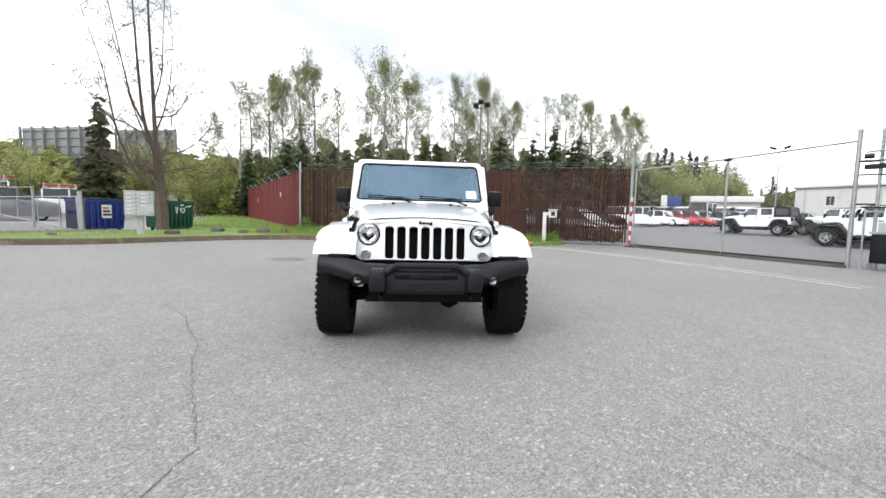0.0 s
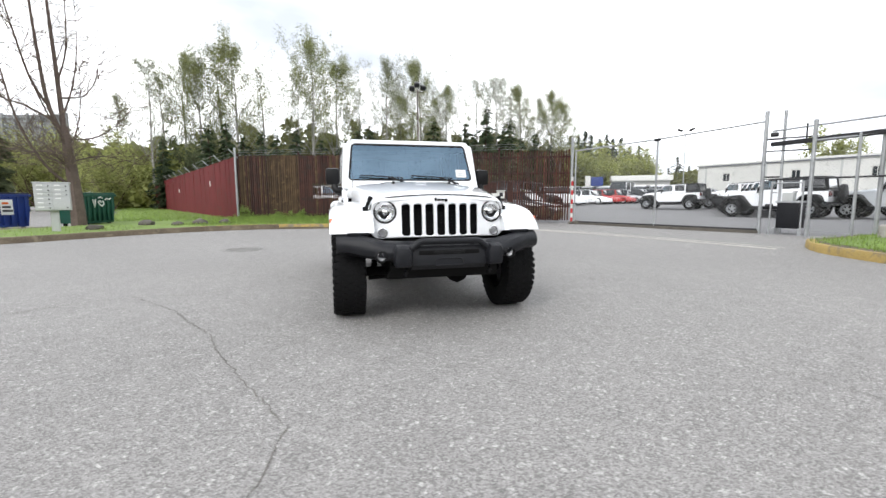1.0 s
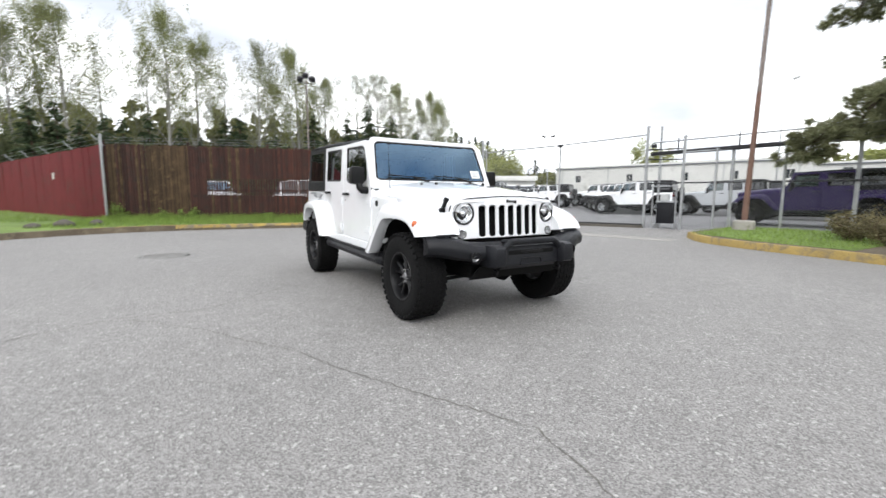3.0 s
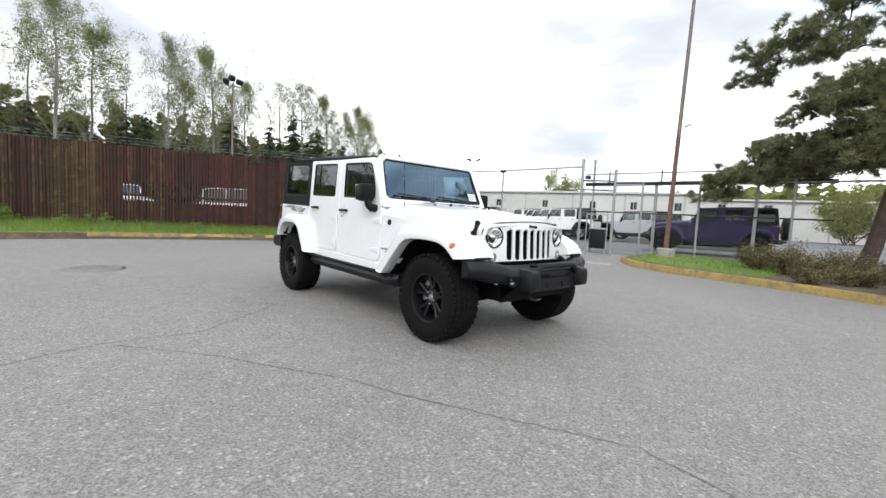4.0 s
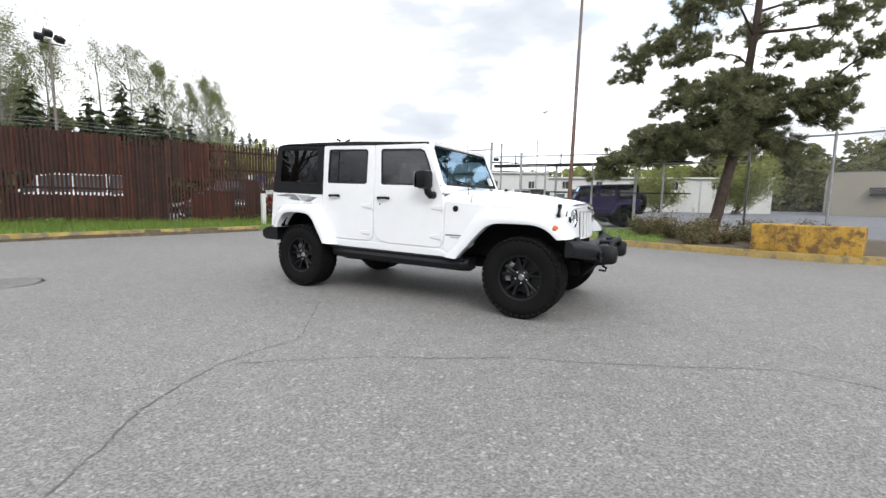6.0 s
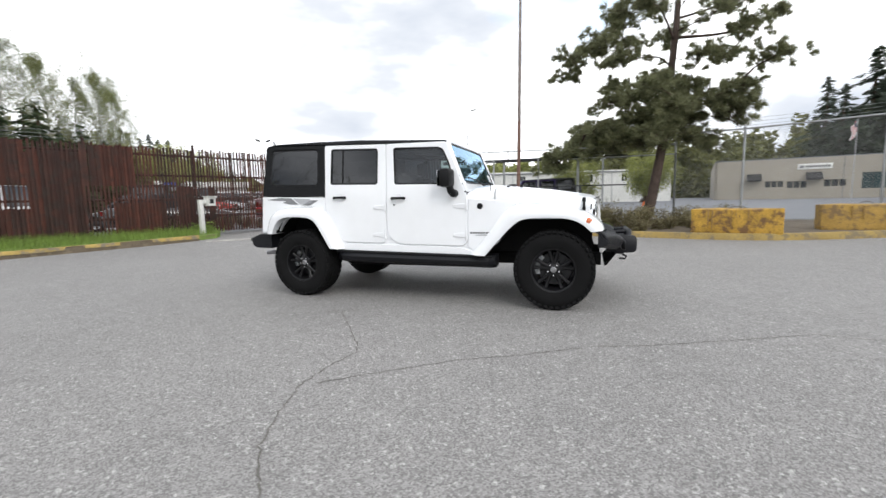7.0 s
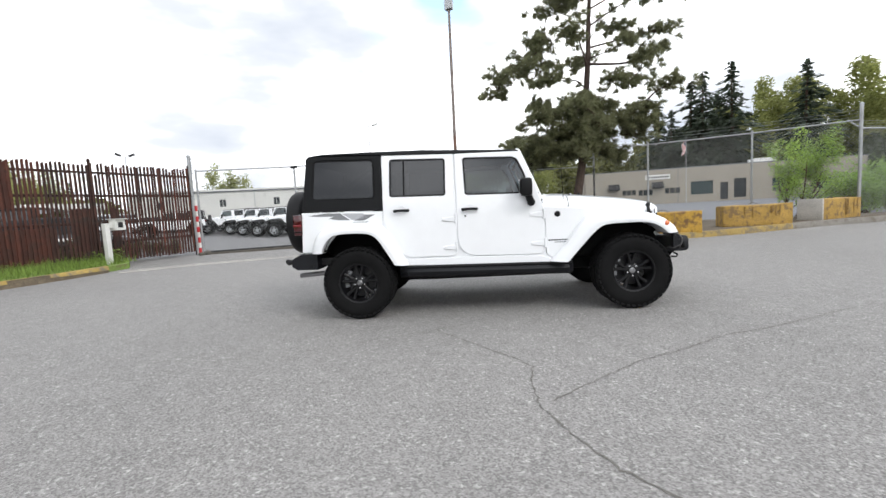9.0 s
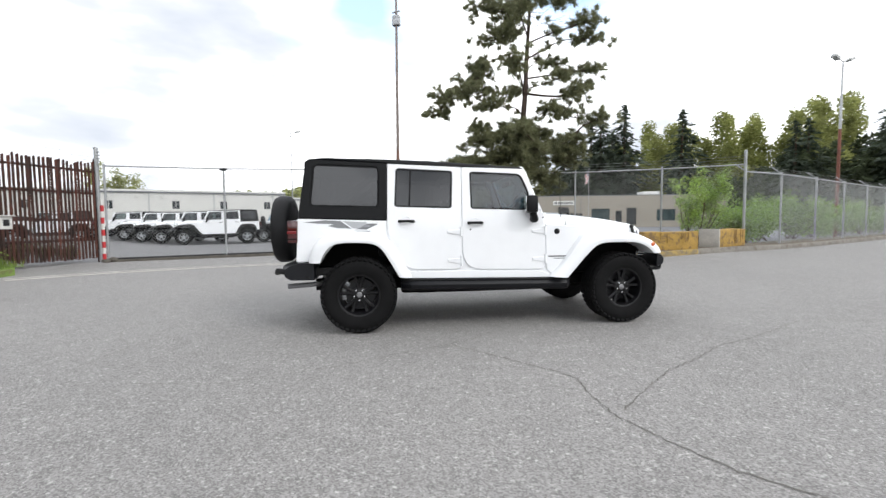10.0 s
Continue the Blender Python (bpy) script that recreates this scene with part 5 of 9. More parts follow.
    for y in ys:
        h = hood_section(y)
        wd, zc = -h[0][0], h[-1][1]
        full = h + [(-x, z) for x, z in h[-2::-1]] + [(wd * 0.93, h[0][1]), (wd * 0.86, zc - 0.05), (-wd * 0.86, zc - 0.05), (-wd * 0.93, h[0][1])]
        rings.append([(x, y + 0.055 * (x / 0.6) ** 2 * (1 - smooth((y + 0.43) / 0.5)), z) for x, z in full])
    loft(bm, rings)
    bmesh.ops.recalc_face_normals(bm, faces=bm.faces[:])
    hood = part("bonnet", bm, paint, car, angle=50)
    for s in (1, -1):
        part("bonnet_bump_stop", tube(bmesh.new(), [(s * 0.30, 0.40, 1.24), (s * 0.30, 0.40, 1.262), (s * 0.30, 0.40, 1.268)], [0.017, 0.015, 0.006], 12), M_BLACK, hood)
        latch = bmesh.new()
        lean = Matrix.Rotation(radians(-s * 24), 4, "Y")
        box(latch, -0.015, 0.015, -0.012, 0.012, -0.012, 0.075, 0.005, Matrix.Translation((s * 0.630, -0.275, 1.02)) @ lean)
        box(latch, -0.02, 0.02, -0.018, 0.018, 0.055, 0.095, 0.008, Matrix.Translation((s * 0.630, -0.275, 1.02)) @ lean)
        box(latch, -0.025, 0.025, -0.017, 0.017, -0.03, 0.008, 0.007, Matrix.Translation((s * 0.642, -0.275, 1.01)))
        part("bonnet_latch", latch, M_BLACK, car, "black rubber bonnet latch")
    if detail:
        part("bonnet_grab", tube(bmesh.new(), [(-0.05, 0.44, 1.25), (-0.045, 0.43, 1.264), (0.045, 0.43, 1.264), (0.05, 0.44, 1.25)], 0.006, 6), paint, hood)
        for s in (1, -1):
            part("washer_nozzle", boxed(s * 0.40 - 0.012, s * 0.40 + 0.012, 0.52, 0.55, 1.235, 1.256, 0.004), M_BLACK, hood)
    for s in (1, -1):
        strip = []
        for y in (-0.36, -0.2, 0.0, 0.2, 0.4, 0.62):
            w, z = -hood_section(y)[0][0] - 0.006, hood_section(y)[0][1]
            strip.append([(s * w, y, z + 0.02), (s * (w + 0.004), y, 0.90), (s * (w - 0.03), y, 0.90), (s * (w - 0.03), y, z + 0.02)])
        bm = loft(bmesh.new(), strip)
        bmesh.ops.recalc_face_normals(bm, faces=bm.faces[:])
        part("inner_wing", bm, paint, body)
    bm = bmesh.new()
    rings = []
    for y, dz in ((0.624, 0.0), (0.70, 0.006), (0.82, 0.004), (0.90, -0.03)):
        h = hood_section(0.612)
        full = h + [(-x, z) for x, z in h[-2::-1]]
        k = 1 + (y - 0.62) * 0.32
        rings.append([(x * k, y, z + dz * (1 if z > 1.2 else 0)) for x, z in full])
    loft(bm, rings)
    bmesh.ops.recalc_face_normals(bm, faces=bm.faces[:])
    part("cowl", bm, paint, body, angle=50)

    def ws(u, v, w):
        # v is height; the screen leans back
        return (u, 0.98 + 0.41 * (v - 1.42) + w * 0.92, v - w * 0.38)
    wo = rounded([(-0.805, 1.205), (0.805, 1.205), (0.735, 1.785), (-0.735, 1.785)], [0.03, 0.03, 0.06, 0.06])
    wi = rounded([(-0.735, 1.302), (0.735, 1.302), (0.685, 1.735), (-0.685, 1.735)], 0.045)
    wf = part("windscreen_frame", plate(bmesh.new(), wo, [wi], ws, 0.055, 0.012), paint, car)
    wi2 = inset(wi, 0.016)
    part("windscreen_seal", plate(bmesh.new(), inset(wi, -0.003), [wi2], lambda u, v, w: ws(u, v, w + 0.008), 0.02, 0.002), M_BLACK, wf)
    part("windscreen", plate(bmesh.new(), inset(wi2, -0.008), [], lambda u, v, w: ws(u, v, w + 0.014), 0.006, 0.001), M_SHIELD, wf)
    if detail:
        stick = part("window_label", plate(bmesh.new(), [(0.545, 1.345), (0.672, 1.345), (0.665, 1.437), (0.54, 1.437)], [], lambda u, v, w: ws(u, v, w + 0.009), 0.002, 0.0004), M_PAPER, wf, "white paper price label")
        for k in range(3):
            part("label_line", plate(bmesh.new(), [(0.56, 1.365 + k * 0.022), (0.65 - 0.02 * (k % 2), 1.365 + k * 0.022), (0.65 - 0.02 * (k % 2), 1.373 + k * 0.022), (0.56, 1.373 + k * 0.022)], [], lambda u, v, w: ws(u, v, w + 0.006), 0.002, 0.0003), M_DECAL, stick)
        for x0 in (0.02, 0.62):
            wp = tube(bmesh.new(), [(x0 - 0.09, 0.86, 1.262), ws(x0 - 0.25, 1.315, -0.02), ws(x0 - 0.33, 1.335, -0.018)], [0.011, 0.009, 0.006], 6)
            box(wp, -0.25, 0.25, -0.005, 0.005, -0.006, 0.006, 0.002, Matrix.Translation(ws(x0 - 0.38, 1.338, -0.012)) @ Matrix.Rotation(radians(3), 4, "Y"))
            tube(wp, [(x0 - 0.09, 0.86, 1.235), (x0 - 0.09, 0.86, 1.275)], 0.018, 10)
            part("wiper", wp, M_BLACK, wf, "black windscreen wiper")
        part("aerial", tube(bmesh.new(), [(-0.70, 0.66, 1.14), (-0.70, 0.66, 1.19), (-0.702, 0.665, 1.2), (-0.708, 0.69, 1.72)], [0.016, 0.013, 0.0035, 0.002], 6), M_BLACK, car, "thin black radio aerial")
        for s in (1, -1):
            for k in range(4):
                z = 1.20 + 0.085 * k
                p = ws(s * (0.79 - 0.012 * k), z, 0.03)
                part("pillar_bolt", lathe(bmesh.new(), [(0.0, 0.006), (0.008, 0.005), (0.01, 0.0), (0.0, -0.004)][::-1], 8, Matrix.Translation((s * (0.803 - 0.011 * k), p[1], z)) @ Matrix.Diagonal((s, 1, 1, 1))), M_BLACK, wf)

    # hard top
    bm = bmesh.new()
    rings = []
    for y, z, k in ((1.135, 1.735, 0.94), (1.138, 1.755, 0.95), (1.17, 1.768, 0.96), (1.6, 1.788, 0.985), (2.2, 1.822, 0.995), (2.8, 1.836, 1.0), (3.3, 1.838, 1.0), (3.44, 1.826, 0.995), (3.485, 1.795, 0.985), (3.49, 1.76, 0.98)):
        base = 1.752 + 0.038 * (y - 1.83) / 0.8 if y > 1.0 else 1.73
        lo = min(z - 0.01, max(1.738, base + 0.004))
        h = [(-0.782, lo), (-0.781, lo + (z - lo) * 0.45), (-0.765, lo + (z - lo) * 0.85), (-0.735, z), (-0.45, z + 0.006), (-0.3, z + 0.012), (0, z + 0.014)]
        full = h + [(-x, zz) for x, zz in h[-2::-1]]
        rings.append([(x * k, y, zz) for x, zz in full])
    loft(bm, rings)
    bmesh.ops.recalc_face_normals(bm, faces=bm.faces[:])
    top = part("hard_top", bm, top_mat, car, "black textured hard top", angle=50)
    hs = rounded([(2.652, 1.188), (2.64, 1.79), (3.475, 1.825), (3.56, 1.212)], [0.01, 0.02, 0.06, 0.02])
    hq = rounded([(2.738, 1.322), (2.728, 1.742), (3.395, 1.765), (3.437, 1.338)], 0.045)
    for s in (1, -1):
        part("top_side", plate(bmesh.new(), hs, [hq], on_side(s, 0.006), 0.04, 0.01), top_mat, top)
        hi = inset(hq if area(hq) > 0 else hq[::-1], 0.012)
        part("window_seal", plate(bmesh.new(), inset(hi, -0.014), [hi], on_side(s, 0.002), 0.02, 0.003), M_BLACK, top)
        part("quarter_window", plate(bmesh.new(), inset(hi, -0.006), [], on_side(s, -0.002), 0.005, 0.001), M_TINT, top)
    bm = plate(bmesh.new(), rounded([(-0.80, 1.212), (0.80, 1.212), (0.76, 1.80), (-0.76, 1.80)], 0.04), [rounded([(-0.66, 1.33), (0.66, 1.33), (0.62, 1.74), (-0.62, 1.74)], 0.05)], lambda u, v, w: (u, 3.565 - 0.15 * (v - 1.2) - w, v), 0.03, 0.006)
    part("top_rear", bm, top_mat, top)
    part("rear_window", plate(bmesh.new(), rounded([(-0.67, 1.32), (0.67, 1.32), (0.63, 1.75), (-0.63, 1.75)], 0.05), [], lambda u, v, w: (u, 3.545 - 0.15 * (v - 1.2) - w, v), 0.006, 0.001), M_TINT, top)

    # flares and inner arches
    of = respline([(0.68, 0.535), (0.56, 0.67), (0.42, 0.82), (0.32, 0.895), (0.20, 0.915), (0.0, 0.918), (-0.15, 0.905), (-0.25, 0.865), (-0.33, 0.80), (-0.345, 0.785)], 26)
    cf = respline([(0.86, 0.545), (0.72, 0.69), (0.57, 0.89), (0.46, 1.02), (0.30, 1.058), (0.05, 1.045), (-0.16, 1.022), (-0.34, 0.955), (-0.45, 0.86), (-0.475, 0.80)], 26)
    orr = respline([(3.325, 0.75), (3.30, 0.82), (3.235, 0.905), (3.14, 0.945), (2.95, 0.95), (2.80, 0.935), (2.71, 0.88), (2.62, 0.74), (2.53, 0.585)], 24)
    crr = respline([(3.455, 0.75), (3.43, 0.87), (3.35, 1.0), (3.2, 1.062), (2.95, 1.07), (2.74, 1.05), (2.60, 0.955), (2.50, 0.79), (2.385, 0.575)], 24)
    for s in (1, -1):
        root = lambda y: 0.648 + 0.167 * smooth((y + 0.42) / 0.75)
        ff = part("front_wheel_flare", flare(s, of, cf, root), flare_mat, car, angle=50)
        part("rear_wheel_flare", flare(s, orr, crr, lambda y: 0.80), flare_mat, car, angle=50)
        if detail:
            amb = lathe(bmesh.new(), [(0.0, 0.020), (0.020, 0.018), (0.033, 0.010), (0.036, -0.03), (0.0, -0.03)][::-1], 20, Matrix.Translation((s * 0.934, -0.322, 0.888)) @ Matrix.Diagonal((s, 1, 1, 1)) @ Matrix.Rotation(radians(-4), 4, "Z"))
            part("side_marker", amb, M_AMBER, ff, "round amber side marker lens")
        for pts, x0 in ((of, 0.50), (orr, 0.52)):
            lin = loft(bmesh.new(), [[(s * x0, y, z + 0.006), (s * 0.93, y, z + 0.006)] for y, z in pts], False, False)
            part("arch_liner", lin, M_UNDER, car)
        part("arch_wall", plate(bmesh.new(), [(2.45, 0.55), (3.4, 0.6), (3.35, 0.98), (2.6, 0.98)], [], lambda u, v, w: (s * (0.52 - w), u, v), 0.01, 0.001), M_UNDER, car)

    # grille panel with seven slots and round lamps
    def gr(u, v, w):
        return (u, -0.455 + 0.10 * (u / 0.62) ** 2 + 0.06 * (v - 0.75) + w, v)
    go = rounded([(-0.57, 0.745), (0.57, 0.745), (0.615, 0.80), (0.618, 0.95), (0.60, 1.02), (0.52, 1.075), (0.35, 1.098), (0.0, 1.112), (-0.35, 1.098), (-0.52, 1.075), (-0.60, 1.02), (-0.618, 0.95), (-0.615, 0.80)], 0.03, 3)
    slots = [rounded([(x - 0.036, 0.765), (x + 0.036, 0.765), (x + 0.036, 1.043), (x - 0.036, 1.043)], 0.022, 3) for x in ((i - 3) * 0.1025 for i in range(7))]
    lamps = [circle(s * 0.485, 0.972, 0.098, 28) for s in (1, -1)]
    turns = [circle(s * 0.508, 0.795, 0.045, 20) for s in (1, -1)]
    grille = part("grille", plate(bmesh.new(), go, slots + lamps + turns, gr, 0.02, 0.006), paint, car)
    seam = respline([(-0.612, 0.99), (-0.597, 1.035), (-0.52, 1.083), (-0.35, 1.107), (0.0, 1.12), (0.35, 1.107), (0.52, 1.083), (0.597, 1.035), (0.612, 0.99)], 30)
    part("bonnet_seam", tube(bmesh.new(), [gr(u, v, 0.001) for u, v in seam], 0.0055, 6), M_BLACK, grille)
    part("grille_backing", plate(bmesh.new(), [(-0.40, 0.755), (0.40, 0.755), (0.40, 1.06), (-0.40, 1.06)], [], lambda u, v, w: (u, gr(u, v, 0)[1] + 0.062 + w, v), 0.01, 0.001), M_UNDER, grille)
    if detail:
        for k in range(7):
            bm = bmesh.new()
            for j in range(9):
                box(bm, (k - 3) * 0.1025 - 0.034, (k - 3) * 0.1025 + 0.034, gr((k - 3) * 0.1025, 0.9, 0)[1] + 0.05, gr((k - 3) * 0.1025, 0.9, 0)[1] + 0.056, 0.78 + j * 0.03, 0.784 + j * 0.03)
            part("grille_insert", bm, M_UNDER, grille)
        u = -0.058
        for w, h, dz in ((0.02, 0.026, 0), (0.026, 0.018, 0), (0.026, 0.018, 0), (0.024, 0.026, -0.008)):
            part("badge_mark", boxed(u, u + w, -0.004, 0.004, dz, dz + h, 0.003, Matrix.Translation(gr(0, 1.066, -0.004))), M_BLACK, grille, "plain dark badge shape")
            u += w + 0.006
    for s in (1, -1):
        y = gr(0.485, 0.972, 0)[1]
        ml = Matrix.Translation((s * 0.485, y, 0.972)) @ Matrix.Rotation(radians(-90 + s * 7), 4, "Z")
        lamp = part("headlight", lathe(bmesh.new(), [(0.086, -0.02), (0.098, -0.004), (0.1, 0.006), (0.096, 0.014), (0.089, 0.012), (0.084, -0.03)], 32, ml, False), M_BLACK, car, "round headlight with black bezel")
        bowl = lathe(bmesh.new(), [(0.0, -0.034), (0.03, -0.031), (0.06, -0.02), (0.08, -0.005), (0.085, 0.004)], 32, ml, False)
        part("reflector", bowl, M_REFLECT, lamp)
        if detail:
            part("lamp_trim", lathe(bmesh.new(), [(0.058, -0.024), (0.060, -0.012), (0.066, -0.010), (0.068, -0.018)], 32, ml, False), M_CHROME, lamp, "bright metal trim ring")
            part("projector", lathe(bmesh.new(), [(0.0, 0.0), (0.016, -0.003), (0.025, -0.012), (0.028, -0.034), (0.0, -0.04)][::-1], 20, ml), M_REFLECT, lamp)
        part("lens", sheet(bmesh.new(), [(0.088, 0.004), (0.07, 0.018), (0.04, 0.028), (0.001, 0.032)], 32, ml), M_LENS, lamp)
        mt = Matrix.Translation((s * 0.508, gr(0.508, 0.795, 0)[1], 0.795)) @ Matrix.Rotation(radians(-90 + s * 7), 4, "Z")
        tl = part("turn_lamp", lathe(bmesh.new(), [(0.036, -0.02), (0.045, 0.0), (0.046, 0.008), (0.038, 0.01), (0.034, -0.02)], 24, mt, False), M_REFLECT, car)
        part("turn_lens", sheet(bmesh.new(), [(0.038, 0.002), (0.03, 0.009), (0.018, 0.014), (0.001, 0.016)], 24, mt), M_LENS, tl)
        part("turn_reflector", lathe(bmesh.new(), [(0.0, -0.018), (0.034, -0.018), (0.034, -0.024), (0.0, -0.024)][::-1], 20, mt), M_STEELGREY, tl)

    # front bumper
    bm = bmesh.new()
    rings = []
    for x in (-0.90, -0.885, -0.80, -0.66, -0.50, -0.3, 0.0, 0.3, 0.50, 0.66, 0.80, 0.885, 0.90):
        a = abs(x)
        yf = -0.68 if a < 0.5 else -0.68 + 0.18 * smooth((a - 0.5) / 0.42)
        yb = -0.47 + 0.06 * smooth((a - 0.5) / 0.4)
        top, bot = 0.725 + 0.075 * smooth((a - 0.42) / 0.4), 0.575 + 0.05 * smooth((a - 0.5) / 0.36)
        k = 0.88 if a > 0.895 else 1
        mid = (top + bot) / 2
        sec = [(yb, bot + 0.02), (yf + 0.09, bot), (yf + 0.015, bot + 0.03), (yf, bot + 0.06), (yf, top - 0.075), (yf + 0.03, top - 0.03), (yf + 0.10, top), (yb, top)]
        rings.append([(x, yb + (yy - yb) * k, mid + (zz - mid) * k) for yy, zz in sec])
    loft(bm, rings)
    bmesh.ops.recalc_face_normals(bm, faces=bm.faces[:])
    bumper = part("front_bumper", bm, M_PLASTIC, car, "dark grey moulded steel bumper")
    bm = bmesh.new()
    loft(bm, [[(x, -0.67, 0.505), (x, -0.715, 0.545), (x, -0.715, 0.66), (x, -0.69, 0.70), (x, -0.55, 0.72), (x, -0.55, 0.51)] for x in (-0.316, -0.305, 0.305, 0.316)])
    bmesh.ops.recalc_face_normals(bm, faces=bm.faces[:])
    part("bumper_centre", bm, M_PLASTIC, bumper)
    part("bumper_skid", plate(bmesh.new(), [(-0.50, 0.405), (0.50, 0.405), (0.46, 0.53), (-0.46, 0.53)], [], lambda u, v, w: (u, -0.60 + (0.53 - v) * 0.8 + w, v), 0.02, 0.004), M_UNDER, bumper)
    for s in (1, -1):
        horn = bmesh.new()
        loft(horn, [[(s * (0.385 + hx * k), y, 0.622 + hz * kz * 0.86) for hx, hz in ((-0.06, -0.10), (0.06, -0.10), (0.072, -0.06), (0.072, 0.06), (0.05, 0.108), (-0.05, 0.108), (-0.072, 0.06), (-0.072, -0.06))] for y, k, kz in ((-0.50, 0.9, 0.9), (-0.70, 1.0, 1.0), (-0.755, 0.96, 0.95), (-0.785, 0.8, 0.8), (-0.795, 0.5, 0.55))])
        bmesh.ops.recalc_face_normals(horn, faces=horn.faces[:])
        part("bumper_horn", horn, M_PLASTIC, bumper)
        hook = tube(bmesh.new(), [(s * 0.36, -0.66, 0.51), (s * 0.36, -0.70, 0.49), (s * 0.36, -0.69, 0.462), (s * 0.36, -0.63, 0.465)], 0.011, 8)
        part("tow_hook", hook, M_BLACK, bumper)
        mt = Matrix.Translation((s * 0.553, -0.665, 0.622)) @ Matrix.Rotation(radians(-90 + s * 4), 4, "Z")
        fl = part("fog_lamp", lathe(bmesh.new(), [(0.033, -0.03), (0.046, -0.012), (0.05, 0.008), (0.044, 0.012), (0.036, -0.006), (0.032, -0.03)], 24, mt, False), M_BLACK, bumper)
        part("fog_reflector", lathe(bmesh.new(), [(0.0, -0.03), (0.018, -0.024), (0.034, -0.008), (0.035, -0.03), (0.0, -0.034)][::-1], 24, mt), M_STEELGREY, fl)
        part("fog_lens", sheet(bmesh.new(), [(0.037, -0.004), (0.03, 0.002), (0.018, 0.006), (0.001, 0.009)], 24, mt), M_LENS, fl)
        part("bumper_step", boxed(s * 0.72 - 0.09, s * 0.72 + 0.09, -0.49, -0.38, 0.785, 0.806, 0.006), M_PLASTIC, bumper)
    hoop = bmesh.new()
    path = [(-0.345, 0.668), (-0.325, 0.682), (-0.265, 0.730), (-0.235, 0.742), (0.235, 0.742), (0.265, 0.730), (0.325, 0.682), (0.345, 0.668)]
    tube(hoop, [(x, -0.725, z) for x, z in path], 0.027, 12)
    for s in (1, -1):
        tube(hoop, [(s * 0.225, -0.735, 0.742), (s * 0.225, -0.6, 0.735)], 0.02, 8)
    part("bumper_hoop", hoop, M_PLASTIC, bumper)
    if detail:
        part("winch_plate", boxed(-0.255, 0.255, -0.721, -0.712, 0.632, 0.668, 0.004), M_UNDER, bumper)
        part("winch_slot", boxed(-0.13, 0.13, -0.727, -0.712, 0.640, 0.662, 0.003), M_BLACK, bumper)
        part("plate_pocket", plate(bmesh.new(), rounded([(-0.13, 0.535), (0.13, 0.535), (0.11, 0.60), (-0.11, 0.60)], 0.02), [rounded([(-0.118, 0.545), (0.118, 0.545), (0.10, 0.593), (-0.10, 0.593)], 0.02)], lambda u, v, w: (u, -0.723 + w, v), 0.01, 0.002), M_PLASTIC, bumper)

    # mirrors
    for s in (1, -1):
        bm = boxed(-0.078, 0.078, -0.06, 0.065, -0.096, 0.096, 0.035, Matrix.Translation((s * 0.905, 1.085, 1.345)) @ Matrix.Rotation(radians(s * 6), 4, "Z"))
        mr = part("door_mirror", bm, M_BLACK, car, "black door mirror")
        tube(bm2 := bmesh.new(), [(s * 0.80, 1.03, 1.185), (s * 0.865, 1.035, 1.185), (s * 0.885, 1.05, 1.21), (s * 0.89, 1.07, 1.27)], [0.042, 0.042, 0.04, 0.036], 12)
        part("mirror_arm", bm2, M_BLACK, mr)
        part("mirror_glass", boxed(-0.068, 0.068, -0.002, 0.002, -0.082, 0.082, 0.001, Matrix.Translation((s * 0.912, 1.162, 1.345)) @ Matrix.Rotation(radians(s * 6), 4, "Z")), M_CHROME, mr)

    # rock rails and underside
    for s in (1, -1):
        bm = bmesh.new()
        rings = []
        for y in (0.60, 0.66, 1.0, 2.0, 2.4, 2.50):
            zt = 0.527 + (y - 0.68) * 0.016
            k = 0.7 if y in (0.60, 2.50) else 1
            rings.append([(s * (0.62 + (x - 0.62) * k), y, zt + dz) for x, dz in ((0.62, -0.12), (0.80, -0.135), (0.865, -0.105), (0.885, -0.06), (0.86, -0.015), (0.83, 0.0), (0.62, 0.0))])
        loft(bm, rings)
        bmesh.ops.recalc_face_normals(bm, faces=bm.faces[:])
        rail = part("rock_rail", bm, M_PLASTIC, car, "black rock rail under the doors")
        part("rail_strip", tube(bmesh.new(), [(s * 0.858, 0.62, 0.518), (s * 0.858, 2.48, 0.548)], 0.016, 8), M_TOP, rail)
        part("chassis_rail", boxed(s * 0.40 - 0.05, s * 0.40 + 0.05, -0.45, 3.45, 0.40, 0.53, 0.01), M_UNDER, car)
        part("shock_absorber", tube(bmesh.new(), [(s * 0.55, 0.12, 0.35), (s * 0.50, 0.14, 0.85)], 0.03, 8), M_UNDER, car)
        part("shock_absorber", tube(bmesh.new(), [(s * 0.55, 3.08, 0.30), (s * 0.45, 3.0, 0.8)], 0.03, 8), M_UNDER, car)
    for y in (0.0, 2.947):
        ax = tube(bmesh.new(), [(-0.70, y, 0.40), (0.70, y, 0.40)], 0.045, 10)
        tube(ax, [(0.14, y, 0.40), (0.20, y, 0.40), (0.26, y, 0.40), (0.34, y, 0.40), (0.38, y, 0.40)], [0.06, 0.13, 0.155, 0.12, 0.05], 14)
        part("axle", ax, M_UNDER, car)
    part("steering_link", tube(bmesh.new(), [(-0.62, -0.18, 0.37), (0.62, -0.16, 0.40)], 0.018, 8), M_UNDER, car)
    part("gearbox", boxed(-0.26, 0.26, 0.2, 1.7, 0.36, 0.56, 0.05), M_UNDER, car)
    part("skid_plate", boxed(-0.42, 0.42, 0.9, 2.3, 0.33, 0.37, 0.02), M_UNDER, car)
